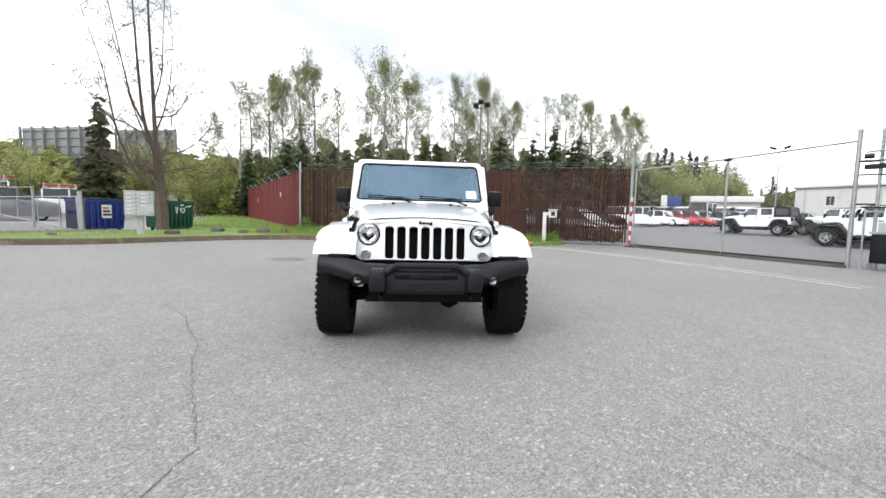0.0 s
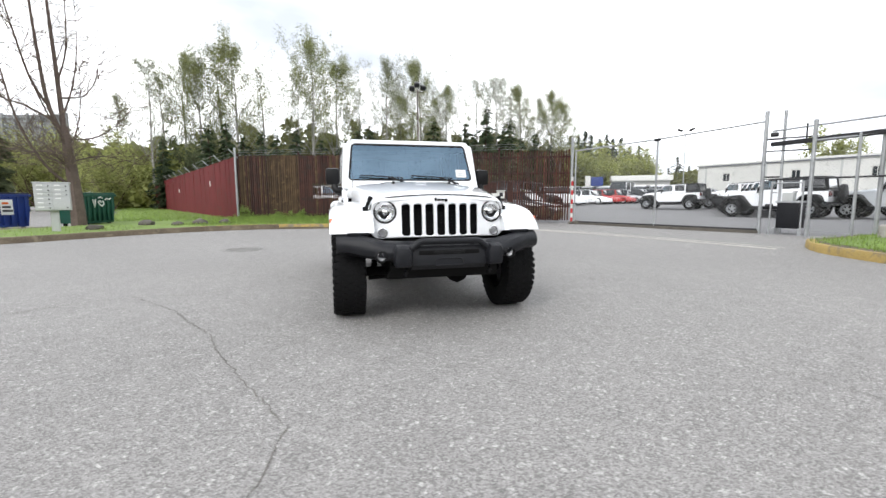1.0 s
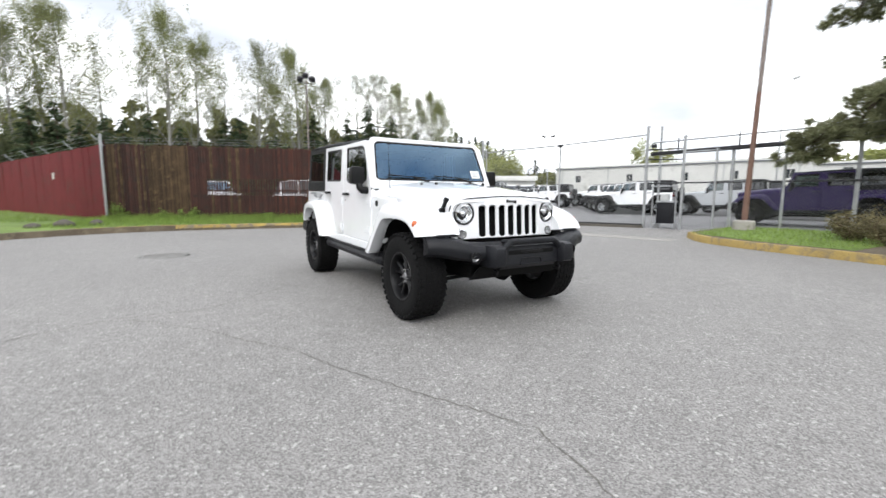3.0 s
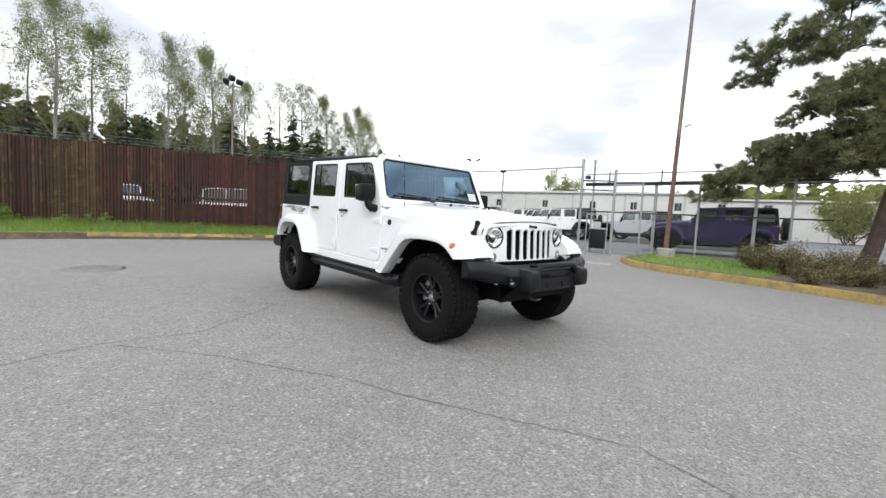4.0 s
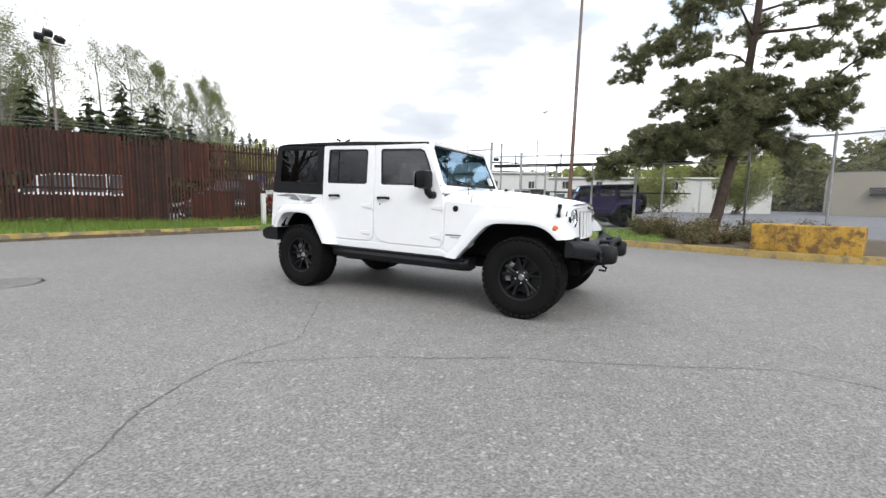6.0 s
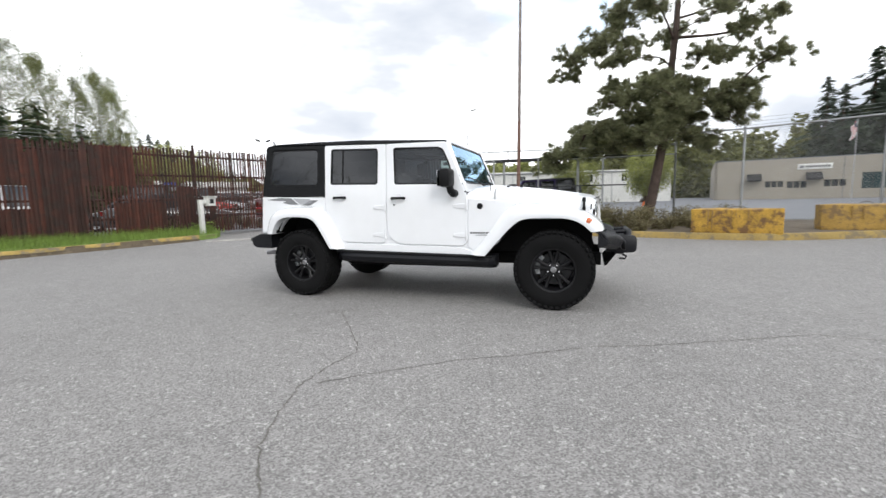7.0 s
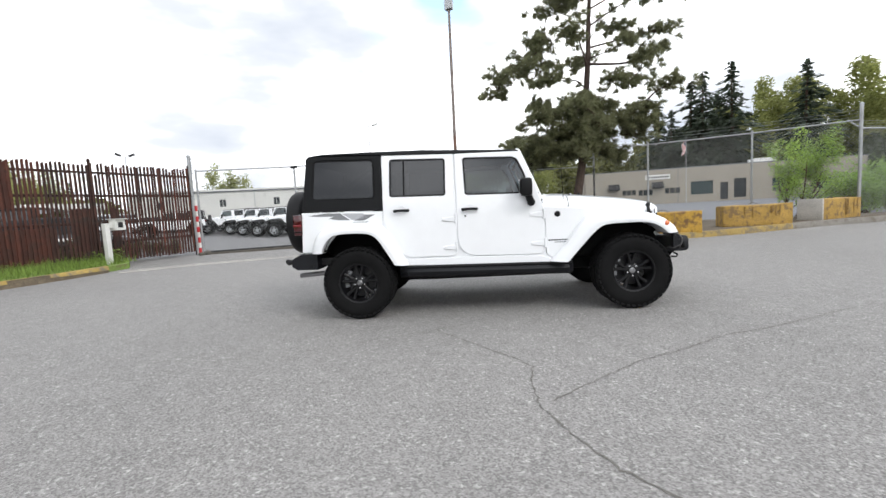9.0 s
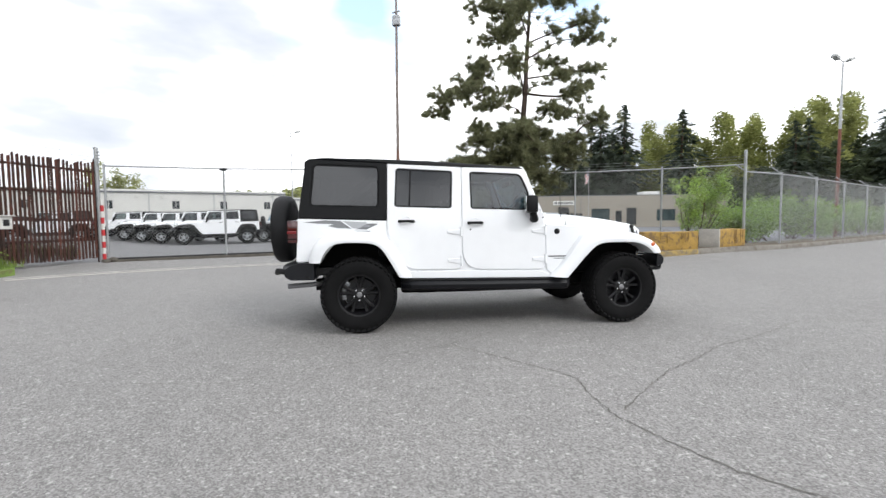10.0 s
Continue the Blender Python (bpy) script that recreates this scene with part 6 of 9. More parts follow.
    part("fuel_tank", boxed(-0.60, -0.10, 1.5, 2.5, 0.36, 0.50, 0.04), M_UNDER, car)
    part("silencer", tube(bmesh.new(), [(0.25, 3.28, 0.50), (0.25, 3.3, 0.5), (-0.35, 3.3, 0.5), (-0.36, 3.3, 0.5)], [0.06, 0.1, 0.1, 0.06], 16), M_STEELGREY, car)
    part("tail_pipe", tube(bmesh.new(), [(-0.36, 3.3, 0.5), (-0.55, 3.36, 0.5), (-0.60, 3.46, 0.49), (-0.60, 3.72, 0.475)], 0.028, 10), M_STEELGREY, car, "steel exhaust pipe")
    part("engine_bay_wall", boxed(-0.58, 0.58, -0.36, 0.9, 0.55, 0.98, 0.02), M_UNDER, car)

    # rear bumper, lamps, spare
    bm = bmesh.new()
    rings = []
    for x in (-0.885, -0.87, -0.75, -0.5, 0.0, 0.5, 0.75, 0.87, 0.885):
        a = abs(x)
        yb = 3.79 - 0.10 * smooth((a - 0.5) / 0.4)
        yf = 3.40
        rings.append([(x, yy, zz) for yy, zz in ((yf, 0.57), (yb - 0.06, 0.575), (yb, 0.61), (yb, 0.685), (yb - 0.04, 0.715), (3.56, 0.745), (yf, 0.745))])
    loft(bm, rings)
    bmesh.ops.recalc_face_normals(bm, faces=bm.faces[:])
    rb = part("rear_bumper", bm, M_PLASTIC, car, "black moulded rear bumper")
    for s in (1, -1):
        part("bumper_tube", tube(bmesh.new(), [(s * 0.86, 3.45, 0.60), (s * 0.84, 3.66, 0.655), (s * 0.78, 3.78, 0.665), (s * 0.7, 3.80, 0.64)], 0.03, 10), M_BLACK, rb)
        tl = part("tail_lamp", boxed(s * 0.755 - 0.07, s * 0.755 + 0.075, 3.565, 3.665, 0.955, 1.185, 0.012), M_DARKRED, car, "dark red tail lamp")
        part("lamp_band", boxed(s * 0.755 - 0.073, s * 0.755 + 0.078, 3.575, 3.668, 1.05, 1.078, 0.004), M_REDLENS, tl)
        part("lamp_band", boxed(s * 0.755 - 0.073, s * 0.755 + 0.078, 3.575, 3.668, 0.985, 1.0, 0.003), M_BLACK, tl)
    sp = lathe(bmesh.new(), [(0.0, -0.11), (0.30, -0.11), (0.36, -0.10), (0.392, -0.07), (0.40, 0.0), (0.395, 0.055), (0.37, 0.085), (0.33, 0.1), (0.25, 0.106), (0.0, 0.11)], 48, Matrix.Translation((0, 3.855, 1.09)) @ Matrix.Rotation(radians(90), 4, "Z"))
    for v in sp.verts:
        v.co.y += 0.006 * noise.noise(v.co * 6)
        v.co += Vector((v.co.x, 0, v.co.z - 1.09)) * 0.02 * noise.noise(v.co * 5)
    spare = part("spare_wheel_cover", sp, M_VINYL, car, "black vinyl spare wheel cover", angle=60)
    part("cover_seam", tube(bmesh.new(), [(0.372 * math.cos(a), 3.938, 1.09 + 0.372 * math.sin(a)) for a in (2 * math.pi * k / 40 for k in range(41))], 0.006, 6), M_VINYL, spare)
    part("spare_carrier", boxed(-0.2, 0.2, 3.57, 3.78, 0.95, 1.2, 0.02), M_BLACK, car)

    # cabin
    cab = part("dashboard", boxed(-0.74, 0.74, 0.93, 1.18, 0.95, 1.235, 0.05), M_SEAT, car)
    part("instrument_hood", boxed(0.22, 0.56, 1.0, 1.16, 1.22, 1.29, 0.03), M_SEAT, cab)
    part("underfloor", boxed(-0.77, 0.77, 0.72, 2.5, 0.50, 0.56), M_UNDER, car)
    part("underfloor", boxed(-0.68, 0.68, 2.45, 3.52, 0.60, 0.68), M_UNDER, car)
    part("cabin_floor", boxed(-0.74, 0.74, 0.9, 3.45, 0.60, 0.68, 0.01), M_SEAT, car)
    whl = tube(bmesh.new(), [(0.40 + 0.185 * math.cos(a), 1.36 - 0.06 * math.sin(a), 1.20 + 0.175 * math.sin(a)) for a in (2 * math.pi * k / 32 for k in range(33))], 0.015, 8)
    tube(whl, [(0.22, 1.36, 1.20), (0.58, 1.36, 1.20)], 0.017, 6)
    tube(whl, [(0.40, 1.36, 1.20), (0.40, 1.18, 1.12)], 0.035, 8)
    part("steering_wheel", whl, M_BLACK, car)
    for y0, xs in ((1.55, (-0.40, 0.40)), (2.45, (-0.38, 0.38))):
        for x in xs:
            bm = boxed(x - 0.24, x + 0.24, y0 - 0.22, y0 + 0.30, 0.78, 0.95, 0.05)
            box(bm, x - 0.23, x + 0.23, y0 + 0.22, y0 + 0.36, 0.9, 1.42, 0.05)
            box(bm, x - 0.12, x + 0.12, y0 + 0.27, y0 + 0.36, 1.45, 1.62, 0.035)
            tube(bm, [(x, y0 + 0.3, 1.40), (x, y0 + 0.31, 1.5)], 0.03, 6)
            part("seat", bm, M_SEAT, car)
    for s in (1, -1):
        part("roll_bar", tube(bmesh.new(), [(s * 0.66, 1.22, 1.70), (s * 0.66, 1.9, 1.72), (s * 0.66, 2.7, 1.73), (s * 0.66, 3.3, 1.25)], 0.035, 8), M_SEAT, car)
        part("roll_bar", tube(bmesh.new(), [(s * 0.70, 1.92, 0.7), (s * 0.69, 1.92, 1.4), (s * 0.64, 1.92, 1.7), (0.0, 1.92, 1.72)], 0.035, 8), M_SEAT, car)
    part("cabin_mirror", boxed(-0.13, 0.13, 1.10, 1.13, 1.60, 1.665, 0.012), M_BLACK, car)
    if detail:
        part("head_lining", boxed(-0.72, 0.72, 1.2, 3.4, 1.735, 1.745), M_SEAT, car)

    # wheels
    for s in (1, -1):
        for y in (0.0, 2.947):
            hub = new("wheel")
            hub.parent = car
            hub.location = (s * 0.782, y, 0.402)
            wheel_parts(hub, s, detail, rim_mat)
    car.matrix_world = m
    return car


offroad_car(Matrix.Translation((0.033, 0, 0)) @ Matrix.Rotation(radians(-0.45), 4, "Z"), "white four-door off-road car with black hard top standing on the asphalt", M_PAINT)


# ---- trees and plants ----
def leaf_cloud(rnd, centres, count, spread, size, flat=0.6, long=1.0):
    """Many small bent leaves or needle tufts scattered round centres [(x, y, z, radius)]; returns verts and faces."""
    verts, faces = [], []
    total = sum(c[3] ** 2 for c in centres)
    for cx, cy, cz, r in centres:
        for _ in range(max(3, int(count * r * r / total))):
            a, b = rnd.uniform(0, 2 * math.pi), rnd.uniform(-1, 1)
            q = math.sqrt(1 - b * b)
            d = r * spread * rnd.random() ** 0.45
            p = Vector((cx + d * q * math.cos(a), cy + d * q * math.sin(a), cz + d * b * flat))
            u = Vector((rnd.gauss(0, 1), rnd.gauss(0, 1), rnd.gauss(0, 0.6))).normalized()
            v = u.cross(Vector((rnd.gauss(0, 1), rnd.gauss(0, 1), rnd.gauss(0, 1)))).normalized()
            s = size * rnd.uniform(0.55, 1.3)
            n = u.cross(v) * s * 0.25
            k = len(verts)
            verts += [tuple(p - u * s * long), tuple(p + v * s * 0.5 + n), tuple(p + u * s * long), tuple(p - v * s * 0.5 + n)]
            faces += [(k, k + 1, k + 2), (k, k + 2, k + 3)]
    return verts, faces


def grow(rnd, start, way, length, r0, depth, out, tips, wander=0.25, up=0.15, forks=(2, 3), shrink=0.62, fork_from=0.35):
    """A limb that wanders and forks; fills out with (path, radii) and tips with the ends."""
    n = 5
    p, d = Vector(start), Vector(way).normalized()
    path, rad = [tuple(p)], [r0]
    for k in range(n):
        d = (d + Vector((rnd.gauss(0, wander), rnd.gauss(0, wander), rnd.gauss(0, wander) + up)) * 0.5).normalized()
        p = p + d * (length / n)
        path.append(tuple(p))
        rad.append(max(0.004, r0 * (1 - 0.72 * (k + 1) / n)))
    out.append((path, rad))
    tips.append((p, d, length))
    if depth > 0:
        for _ in range(rnd.randint(*forks)):
            k = rnd.randint(max(1, int(n * fork_from)), n)
            q = Vector(path[k])
            side = Vector((rnd.gauss(0, 1), rnd.gauss(0, 1), rnd.gauss(0, 0.5))).normalized()
            grow(rnd, q, (d * 0.9 + side * 0.8).normalized(), length * shrink * rnd.uniform(0.75, 1.15), rad[k] * 0.75, depth - 1, out, tips, wander, up, forks, shrink, fork_from)


def limbs_mesh(out, seg=6):
    bm = bmesh.new()
    for path, rad in out:
        tube(bm, path, rad, seg if rad[0] > 0.03 else 4, False)
    return bm


def tall_tree(seed, height, leaf_mat, count, label, lean=0.02, fullness=1.0, bark=None):
    """A slender roadside tree in first leaf: straight stem, rising limbs, loose leaf clusters with gaps."""
    rnd = random.Random(seed)
    t = empty("deciduous_tree", label, "tree", "tall trees behind the fence")
    out = []
    stem = [(lean * height * (k / 8) ** 1.3 + rnd.gauss(0, 0.05) * k * 0.3, rnd.gauss(0, 0.05) * k * 0.3, height * k / 8) for k in range(9)]
    out.append((stem, [0.19 * (height / 18) * (1 - 0.93 * k / 8) + 0.015 for k in range(9)]))
    centres = []
    n = int(36 * fullness)
    for k in range(n):
        f = 0.30 + 0.67 * ((k + rnd.random()) / n) ** 1.1
        i = min(7, int(f * 8))
        base = Vector(stem[i]).lerp(Vector(stem[i + 1]), f * 8 - i)
        a = rnd.uniform(0, 2 * math.pi)
        reach = height * (0.30 * math.sin(math.pi * min(1, f)) ** 0.9 + 0.02) * rnd.uniform(0.55, 1.25)
        sub = []
        grow(rnd, base, (math.cos(a), math.sin(a), 1.1), reach, 0.045 * (1.15 - f), 1, out, sub, 0.18, 0.25, (2, 3), 0.7)
        for p, d, ln in sub:
            for back in (0.0, 0.3, 0.6):
                if rnd.random() < 0.8:
                    q = p - d * ln * back
                    centres.append((q.x, q.y, q.z, rnd.uniform(0.22, 0.5)))
    for k in range(3):
        centres.append((stem[-1][0] + rnd.gauss(0, 0.15), stem[-1][1] + rnd.gauss(0, 0.15), stem[-1][2] - 0.3 * k, 0.2 + 0.06 * k))
    part("trunk", limbs_mesh(out), bark or M_BIRCH, t)
    part_leaves(t, *leaf_cloud(rnd, centres, int(count * 2.5), 1.5, 0.070, 1.15), leaf_mat)
    return t


def part_leaves(parent, verts, faces, material, name="crown"):
    return quad_mesh(name, verts, faces, material, parent)


def fir_tree(seed, height, label, width=0.2, mat_leaf=None, group="dark conifers", count=2600, big=1.0, rough=0.35):
    """A conifer of drooping tiers with ragged ends."""
    rnd = random.Random(seed)
    t = empty("conifer_tree", label, "tree", group)
    part("trunk", tube(bmesh.new(), [(0, 0, 0), (rnd.gauss(0, 0.1), rnd.gauss(0, 0.1), height * 0.5), (0, 0, height * 0.98)], [0.022 * height, 0.014 * height, 0.02], 8), M_BARK, t)
    verts, faces = [], []
    tiers = int(height * 3.0)
    for k in range(tiers):
        f = k / tiers
        z0 = height * (0.08 + 0.92 * f)
        reach = height * width * (1 - f) ** 0.7 * (0.85 + 0.5 * rough * noise.noise((f * 9, seed, 0.5))) + 0.12
        for _ in range(max(6, int(16 * (1 - f)) + 4)):
            a = rnd.uniform(0, 2 * math.pi)
            ln = reach * rnd.uniform(0.4, 1.1) * (0.95 + 0.75 * rough * noise.noise((math.cos(a) * 1.3, math.sin(a) * 1.3, f * 7 + seed)))
            z = z0 + rnd.uniform(-1.1, 1.1) * height / tiers
            for j in range(max(4, int(ln * count / height / 22))):
                u = rnd.random() ** 0.7
                c = Vector((math.cos(a) * ln * u, math.sin(a) * ln * u, z - 0.22 * ln * u * u + rnd.gauss(0, 0.07)))
                w = 0.20 * (1.2 - u) * (0.5 + ln * 0.35)
                side = Vector((-math.sin(a), math.cos(a), 0)) * rnd.uniform(-1, 1) * w * 2
                p = c + side
                d = (Vector((math.cos(a), math.sin(a), -0.35)) + side * 0.8).normalized()
                e = Vector((-d.y, d.x, rnd.gauss(0, 0.4))).normalized()
                s = rnd.uniform(0.10, 0.26) * (0.6 + 0.03 * height) * big
                q = len(verts)
                verts += [tuple(p - d * s), tuple(p + e * s * 0.42 - Vector((0, 0, s * 0.2))), tuple(p + d * s), tuple(p - e * s * 0.42 - Vector((0, 0, s * 0.2)))]
                faces += [(q, q + 1, q + 2), (q, q + 2, q + 3)]
    part_leaves(t, verts, faces, mat_leaf or M_FIR)
    return t


def place(src, spots):
    """Copies of one tree at spots (x, y, scale, turn)."""
    for i, (x, y, s, turn) in enumerate(spots):
        m = Matrix.Translation((x, y, ground_z(x, y) - 0.05)) @ Matrix.Rotation(radians(turn), 4, "Z") @ Matrix.Diagonal((s, s, s, 1))
        if i == 0:
            src.matrix_world = m
            continue
        ob = copy_thing(src, Matrix.Identity(4))
        ob.matrix_world = m


LEAFY = "tall slender tree in loose spring leaf behind the fence"
BARE = "tall pale tree with thin new leaf behind the fence"


def bearing(deg, far):
    """A spot by its compass bearing from the first standpoint (degrees to the right of +y)."""
    return (-0.19 + far * math.sin(radians(deg)), -4.1 + far * math.cos(radians(deg)))


def tall_row():
    kinds = {
        "a": tall_tree(1, 18, M_ALDER, 7500, LEAFY),
        "b": tall_tree(2, 18, M_PALE, 5200, BARE, 0.03, 0.9),
        "c": tall_tree(3, 18, M_ALDER, 9000, LEAFY, -0.02, 1.2),
        "d": tall_tree(4, 18, M_PALE, 3000, BARE, 0.01, 0.8),
    }
    spots = {k: [] for k in kinds}
    # bearing, distance, height, kind
    for deg, far, h, k, turn in ((-22.4, 66, 14, "b", 75), (-19.6, 58, 16.6, "b", 0), (-18.2, 64, 16.4, "d", 140), (-16.3, 62, 19.0, "b", 90), (-14.6, 60, 17.5, "c", 50), (-12.4, 60, 19.9, "b", 180), (-10.8, 58, 19.2, "c", 40), (-8.0, 62, 18.4, "d", 100),
                                 (-4.2, 64, 18.4, "b", 20), (-2.4, 60, 22.1, "a", 10), (0.5, 64, 20.6, "c", 200), (3.4, 66, 17.6, "d", 15), (6.7, 60, 19.9, "b", 33), (8.6, 66, 17.0, "a", 30), (11.4, 62, 20.2, "c", 300), (14.8, 64, 17.6, "a", 120), (13.2, 68, 16.5, "b", 20),
                                 (18.7, 66, 19.0, "d", 60), (21.4, 64, 18.5, "b", 150), (23.2, 68, 16.8, "d", 80), (24.4, 66, 17.4, "c", 280), (26.4, 68, 16.0, "b", 20), (28.1, 66, 16.6, "a", 330), (29.4, 68, 15.4, "c", 210)):
        x, y = bearing(deg, far)
        spots[k].append((x, y, h * 0.94 / 18, turn))
    for k, s in spots.items():
        place(kinds[k], s)


tall_row()


def fir_row():
    small = fir_tree(11, 8, "dark green fir tree behind the fence", 0.27, count=2600, big=1.3)
    spots = []
    for deg, far, h in ((-18.6, 48, 6.8), (-14.3, 44, 7.6), (-12.4, 44, 7.8), (-10.6, 46, 7.0), (-8.6, 46, 7.6), (-6.8, 52, 8.2), (-4.4, 56, 9.4), (-1.4, 58, 8.6), (0.6, 60, 8.0), (3.2, 60, 10.2), (4.6, 58, 10.6), (8.6, 60, 8.6), (12.9, 58, 11.0), (14.4, 60, 8.8), (17.2, 58, 10.6), (18.4, 60, 9.6), (19.9, 58, 12.4), (22.0, 60, 10.4), (22.8, 58, 10.8), (24.4, 60, 8.8), (26.1, 60, 9.2), (28.0, 62, 8.0)):
        x, y = bearing(deg, far)
        spots.append((x, y, h / 8, deg * 37))
    place(small, spots)
    tall = fir_tree(12, 14, "tall dark fir on the far slope", 0.33, M_FARFIR, count=2000, big=1.55, rough=0.9)
    spots = []
    for deg, far, h in ((-24.1, 112, 22.5), (-25.4, 108, 20), (-27.4, 108, 25.5), (-28.5, 106, 26.5), (-29.8, 112, 23), (-31.1, 108, 28), (-37.4, 108, 25.5), (-47.6, 92, 17.5), (-48.6, 94, 18), (-54.6, 92, 20)):
        spots.append((-5.3 + far * math.cos(radians(deg)), 2.7 + far * math.sin(radians(deg)), h / 14, deg * 31))
    for deg, h in ((59.1, 20.5), (58.2, 20), (57.4, 21), (56.7, 20.5), (55.6, 19), (54.8, 20), (54.1, 18), (53.2, 18), (52.2, 16.5), (51.2, 16.5), (50.4, 13.5), (47.0, 12.8), (45.8, 9.8), (47.9, 9)):
        far = 136 + (h * 7) % 9
        spots.append((-0.2 + far * math.cos(radians(deg)), -4.1 + far * math.sin(radians(deg)), h / 14, deg * 53))
    place(tall, spots)


fir_row()
# the cedar and the bare tree by the bins
cedar = fir_tree(21, 7.6, "narrow dark cedar beside the parked vans", 0.235, M_CEDAR, count=14000, big=1.0, group="")
place(cedar, [(-20.7, 27.9, 1.08, 0)])



def bare_tree():
    """The leafless tree by the bins: a short stout trunk that parts into rising stems, with long curved limbs."""
    rnd = random.Random(8)
    t = empty("bare_tree", "large bare branching tree beside the green bin", "tree", m=Matrix.Translation((-8.95, 12.75, 0.25)))
    out, tips = [], []

    def lay(line, r0, r1, deep):
        """A limb from (reach, height) points, set off in depth by its share of deep."""
        n = len(line) - 1
        pts = [(0.888 * u - 0.46 * deep * k / n, 0.46 * u + 0.888 * deep * k / n, z) for k, (u, z) in enumerate(line)]
        fine = respline(pts, 4 * n + 1)
        out.append((fine, [r0 + (r1 - r0) * (k / (4 * n)) ** 0.8 for k in range(4 * n + 1)]))
        return [Vector(p) for p in fine]

    limbs = [lay([(0, -0.2), (0.0, 0.5), (-0.03, 1.4), (-0.08, 2.3), (-0.14, 3.2)], 0.24, 0.13, 0.0)]
    limbs += [
        lay([(-0.14, 3.1), (-0.18, 5.0), (-0.25, 8.2), (-0.22, 11.2)], 0.085, 0.010, 0.3),
        lay([(-0.12, 2.8), (-0.45, 3.8), (-0.58, 5.5), (-0.7, 8.2), (-0.85, 10.6)], 0.075, 0.008, -0.4),
        lay([(-0.45, 3.8), (-0.8, 4.6), (-1.05, 5.9), (-1.45, 8.2), (-1.65, 9.4)], 0.042, 0.006, 0.7),
        lay([(-0.1, 1.3), (-0.7, 2.0), (-1.2, 3.3), (-1.5, 5.2), (-1.85, 6.6), (-2.2, 7.8)], 0.05, 0.006, -0.9),
        lay([(-0.4, 3.4), (-1.0, 3.8), (-1.55, 4.05), (-2.05, 4.8), (-2.6, 5.6)], 0.04, 0.006, 0.9),
        lay([(-0.15, 4.1), (0.45, 4.3), (0.85, 5.0), (0.98, 5.9)], 0.032, 0.005, 0.8),
        lay([(-0.1, 2.8), (0.6, 2.9), (1.15, 3.3), (1.65, 3.95)], 0.034, 0.005, -0.8),
        lay([(-0.15, 3.5), (0.2, 4.6), (0.42, 6.0), (0.5, 7.6)], 0.036, 0.005, 1.0),
        lay([(-0.18, 4.6), (0.1, 5.6), (0.2, 7.4), (0.35, 9.2)], 0.032, 0.005, -0.7),
        lay([(-0.05, 1.9), (-0.7, 2.3), (-1.5, 2.5), (-2.2, 2.4)], 0.034, 0.005, 1.2),
        lay([(-0.05, 2.1), (0.7, 2.35), (1.4, 2.3), (1.9, 2.15)], 0.03, 0.005, 1.0),
        lay([(-0.05, 1.7), (-0.3, 2.1), (-0.6, 2.3), (-0.9, 2.2)], 0.03, 0.005, -1.6),
        lay([(-0.08, 2.4), (0.2, 3.2), (0.4, 4.2), (0.5, 5.6)], 0.036, 0.005, 1.9),
        lay([(-0.08, 2.6), (-0.5, 3.5), (-0.9, 4.8), (-1.2, 6.4)], 0.036, 0.005, -1.8),
    ]
    # shoots and fine twigs along every limb
    for k, line in enumerate(limbs):
        for i in range(2 if k else 7, len(line) - 1):
            way = (line[i + 1] - line[i]).normalized()
            for _ in range(3):
                side = Vector((rnd.gauss(0, 1), rnd.gauss(0, 1), rnd.gauss(0.05, 0.45))).normalized()
                ln = rnd.uniform(0.4, 1.25) if k else rnd.uniform(0.9, 1.9)
                grow(rnd, line[i].lerp(line[i + 1], rnd.random()), (way * 0.45 + side).normalized(), ln, 0.006 + 0.005 * ln, 2, out, tips, 0.2, 0.08, (2, 3), 0.5, 0.2)
    part("trunk", limbs_mesh(out), M_BAREBARK, t)
    centres = [(p.x, p.y, p.z, 0.3) for p, d, ln in tips if rnd.random() < 0.35]
    part_leaves(t, *leaf_cloud(rnd, centres, 1500, 1.0, 0.025, 1.0), M_SHRUB, "budding_crown")


bare_tree()


def needle_tuft(rnd, verts, faces, p, axis, blades, long):
    """A brush of thin needles at a twig's end."""
    for _ in range(blades):
        w = (axis + Vector((rnd.gauss(0, 0.6), rnd.gauss(0, 0.6), rnd.gauss(0, 0.5)))).normalized()
        e = w.cross(Vector((rnd.gauss(0, 1), rnd.gauss(0, 1), rnd.gauss(0, 1)))).normalized() * 0.011
        k = len(verts)
        s = long * rnd.uniform(0.7, 1.25)
        verts += [tuple(p - e), tuple(p + e), tuple(p + w * s)]
        faces.append((k, k + 1, k + 2))


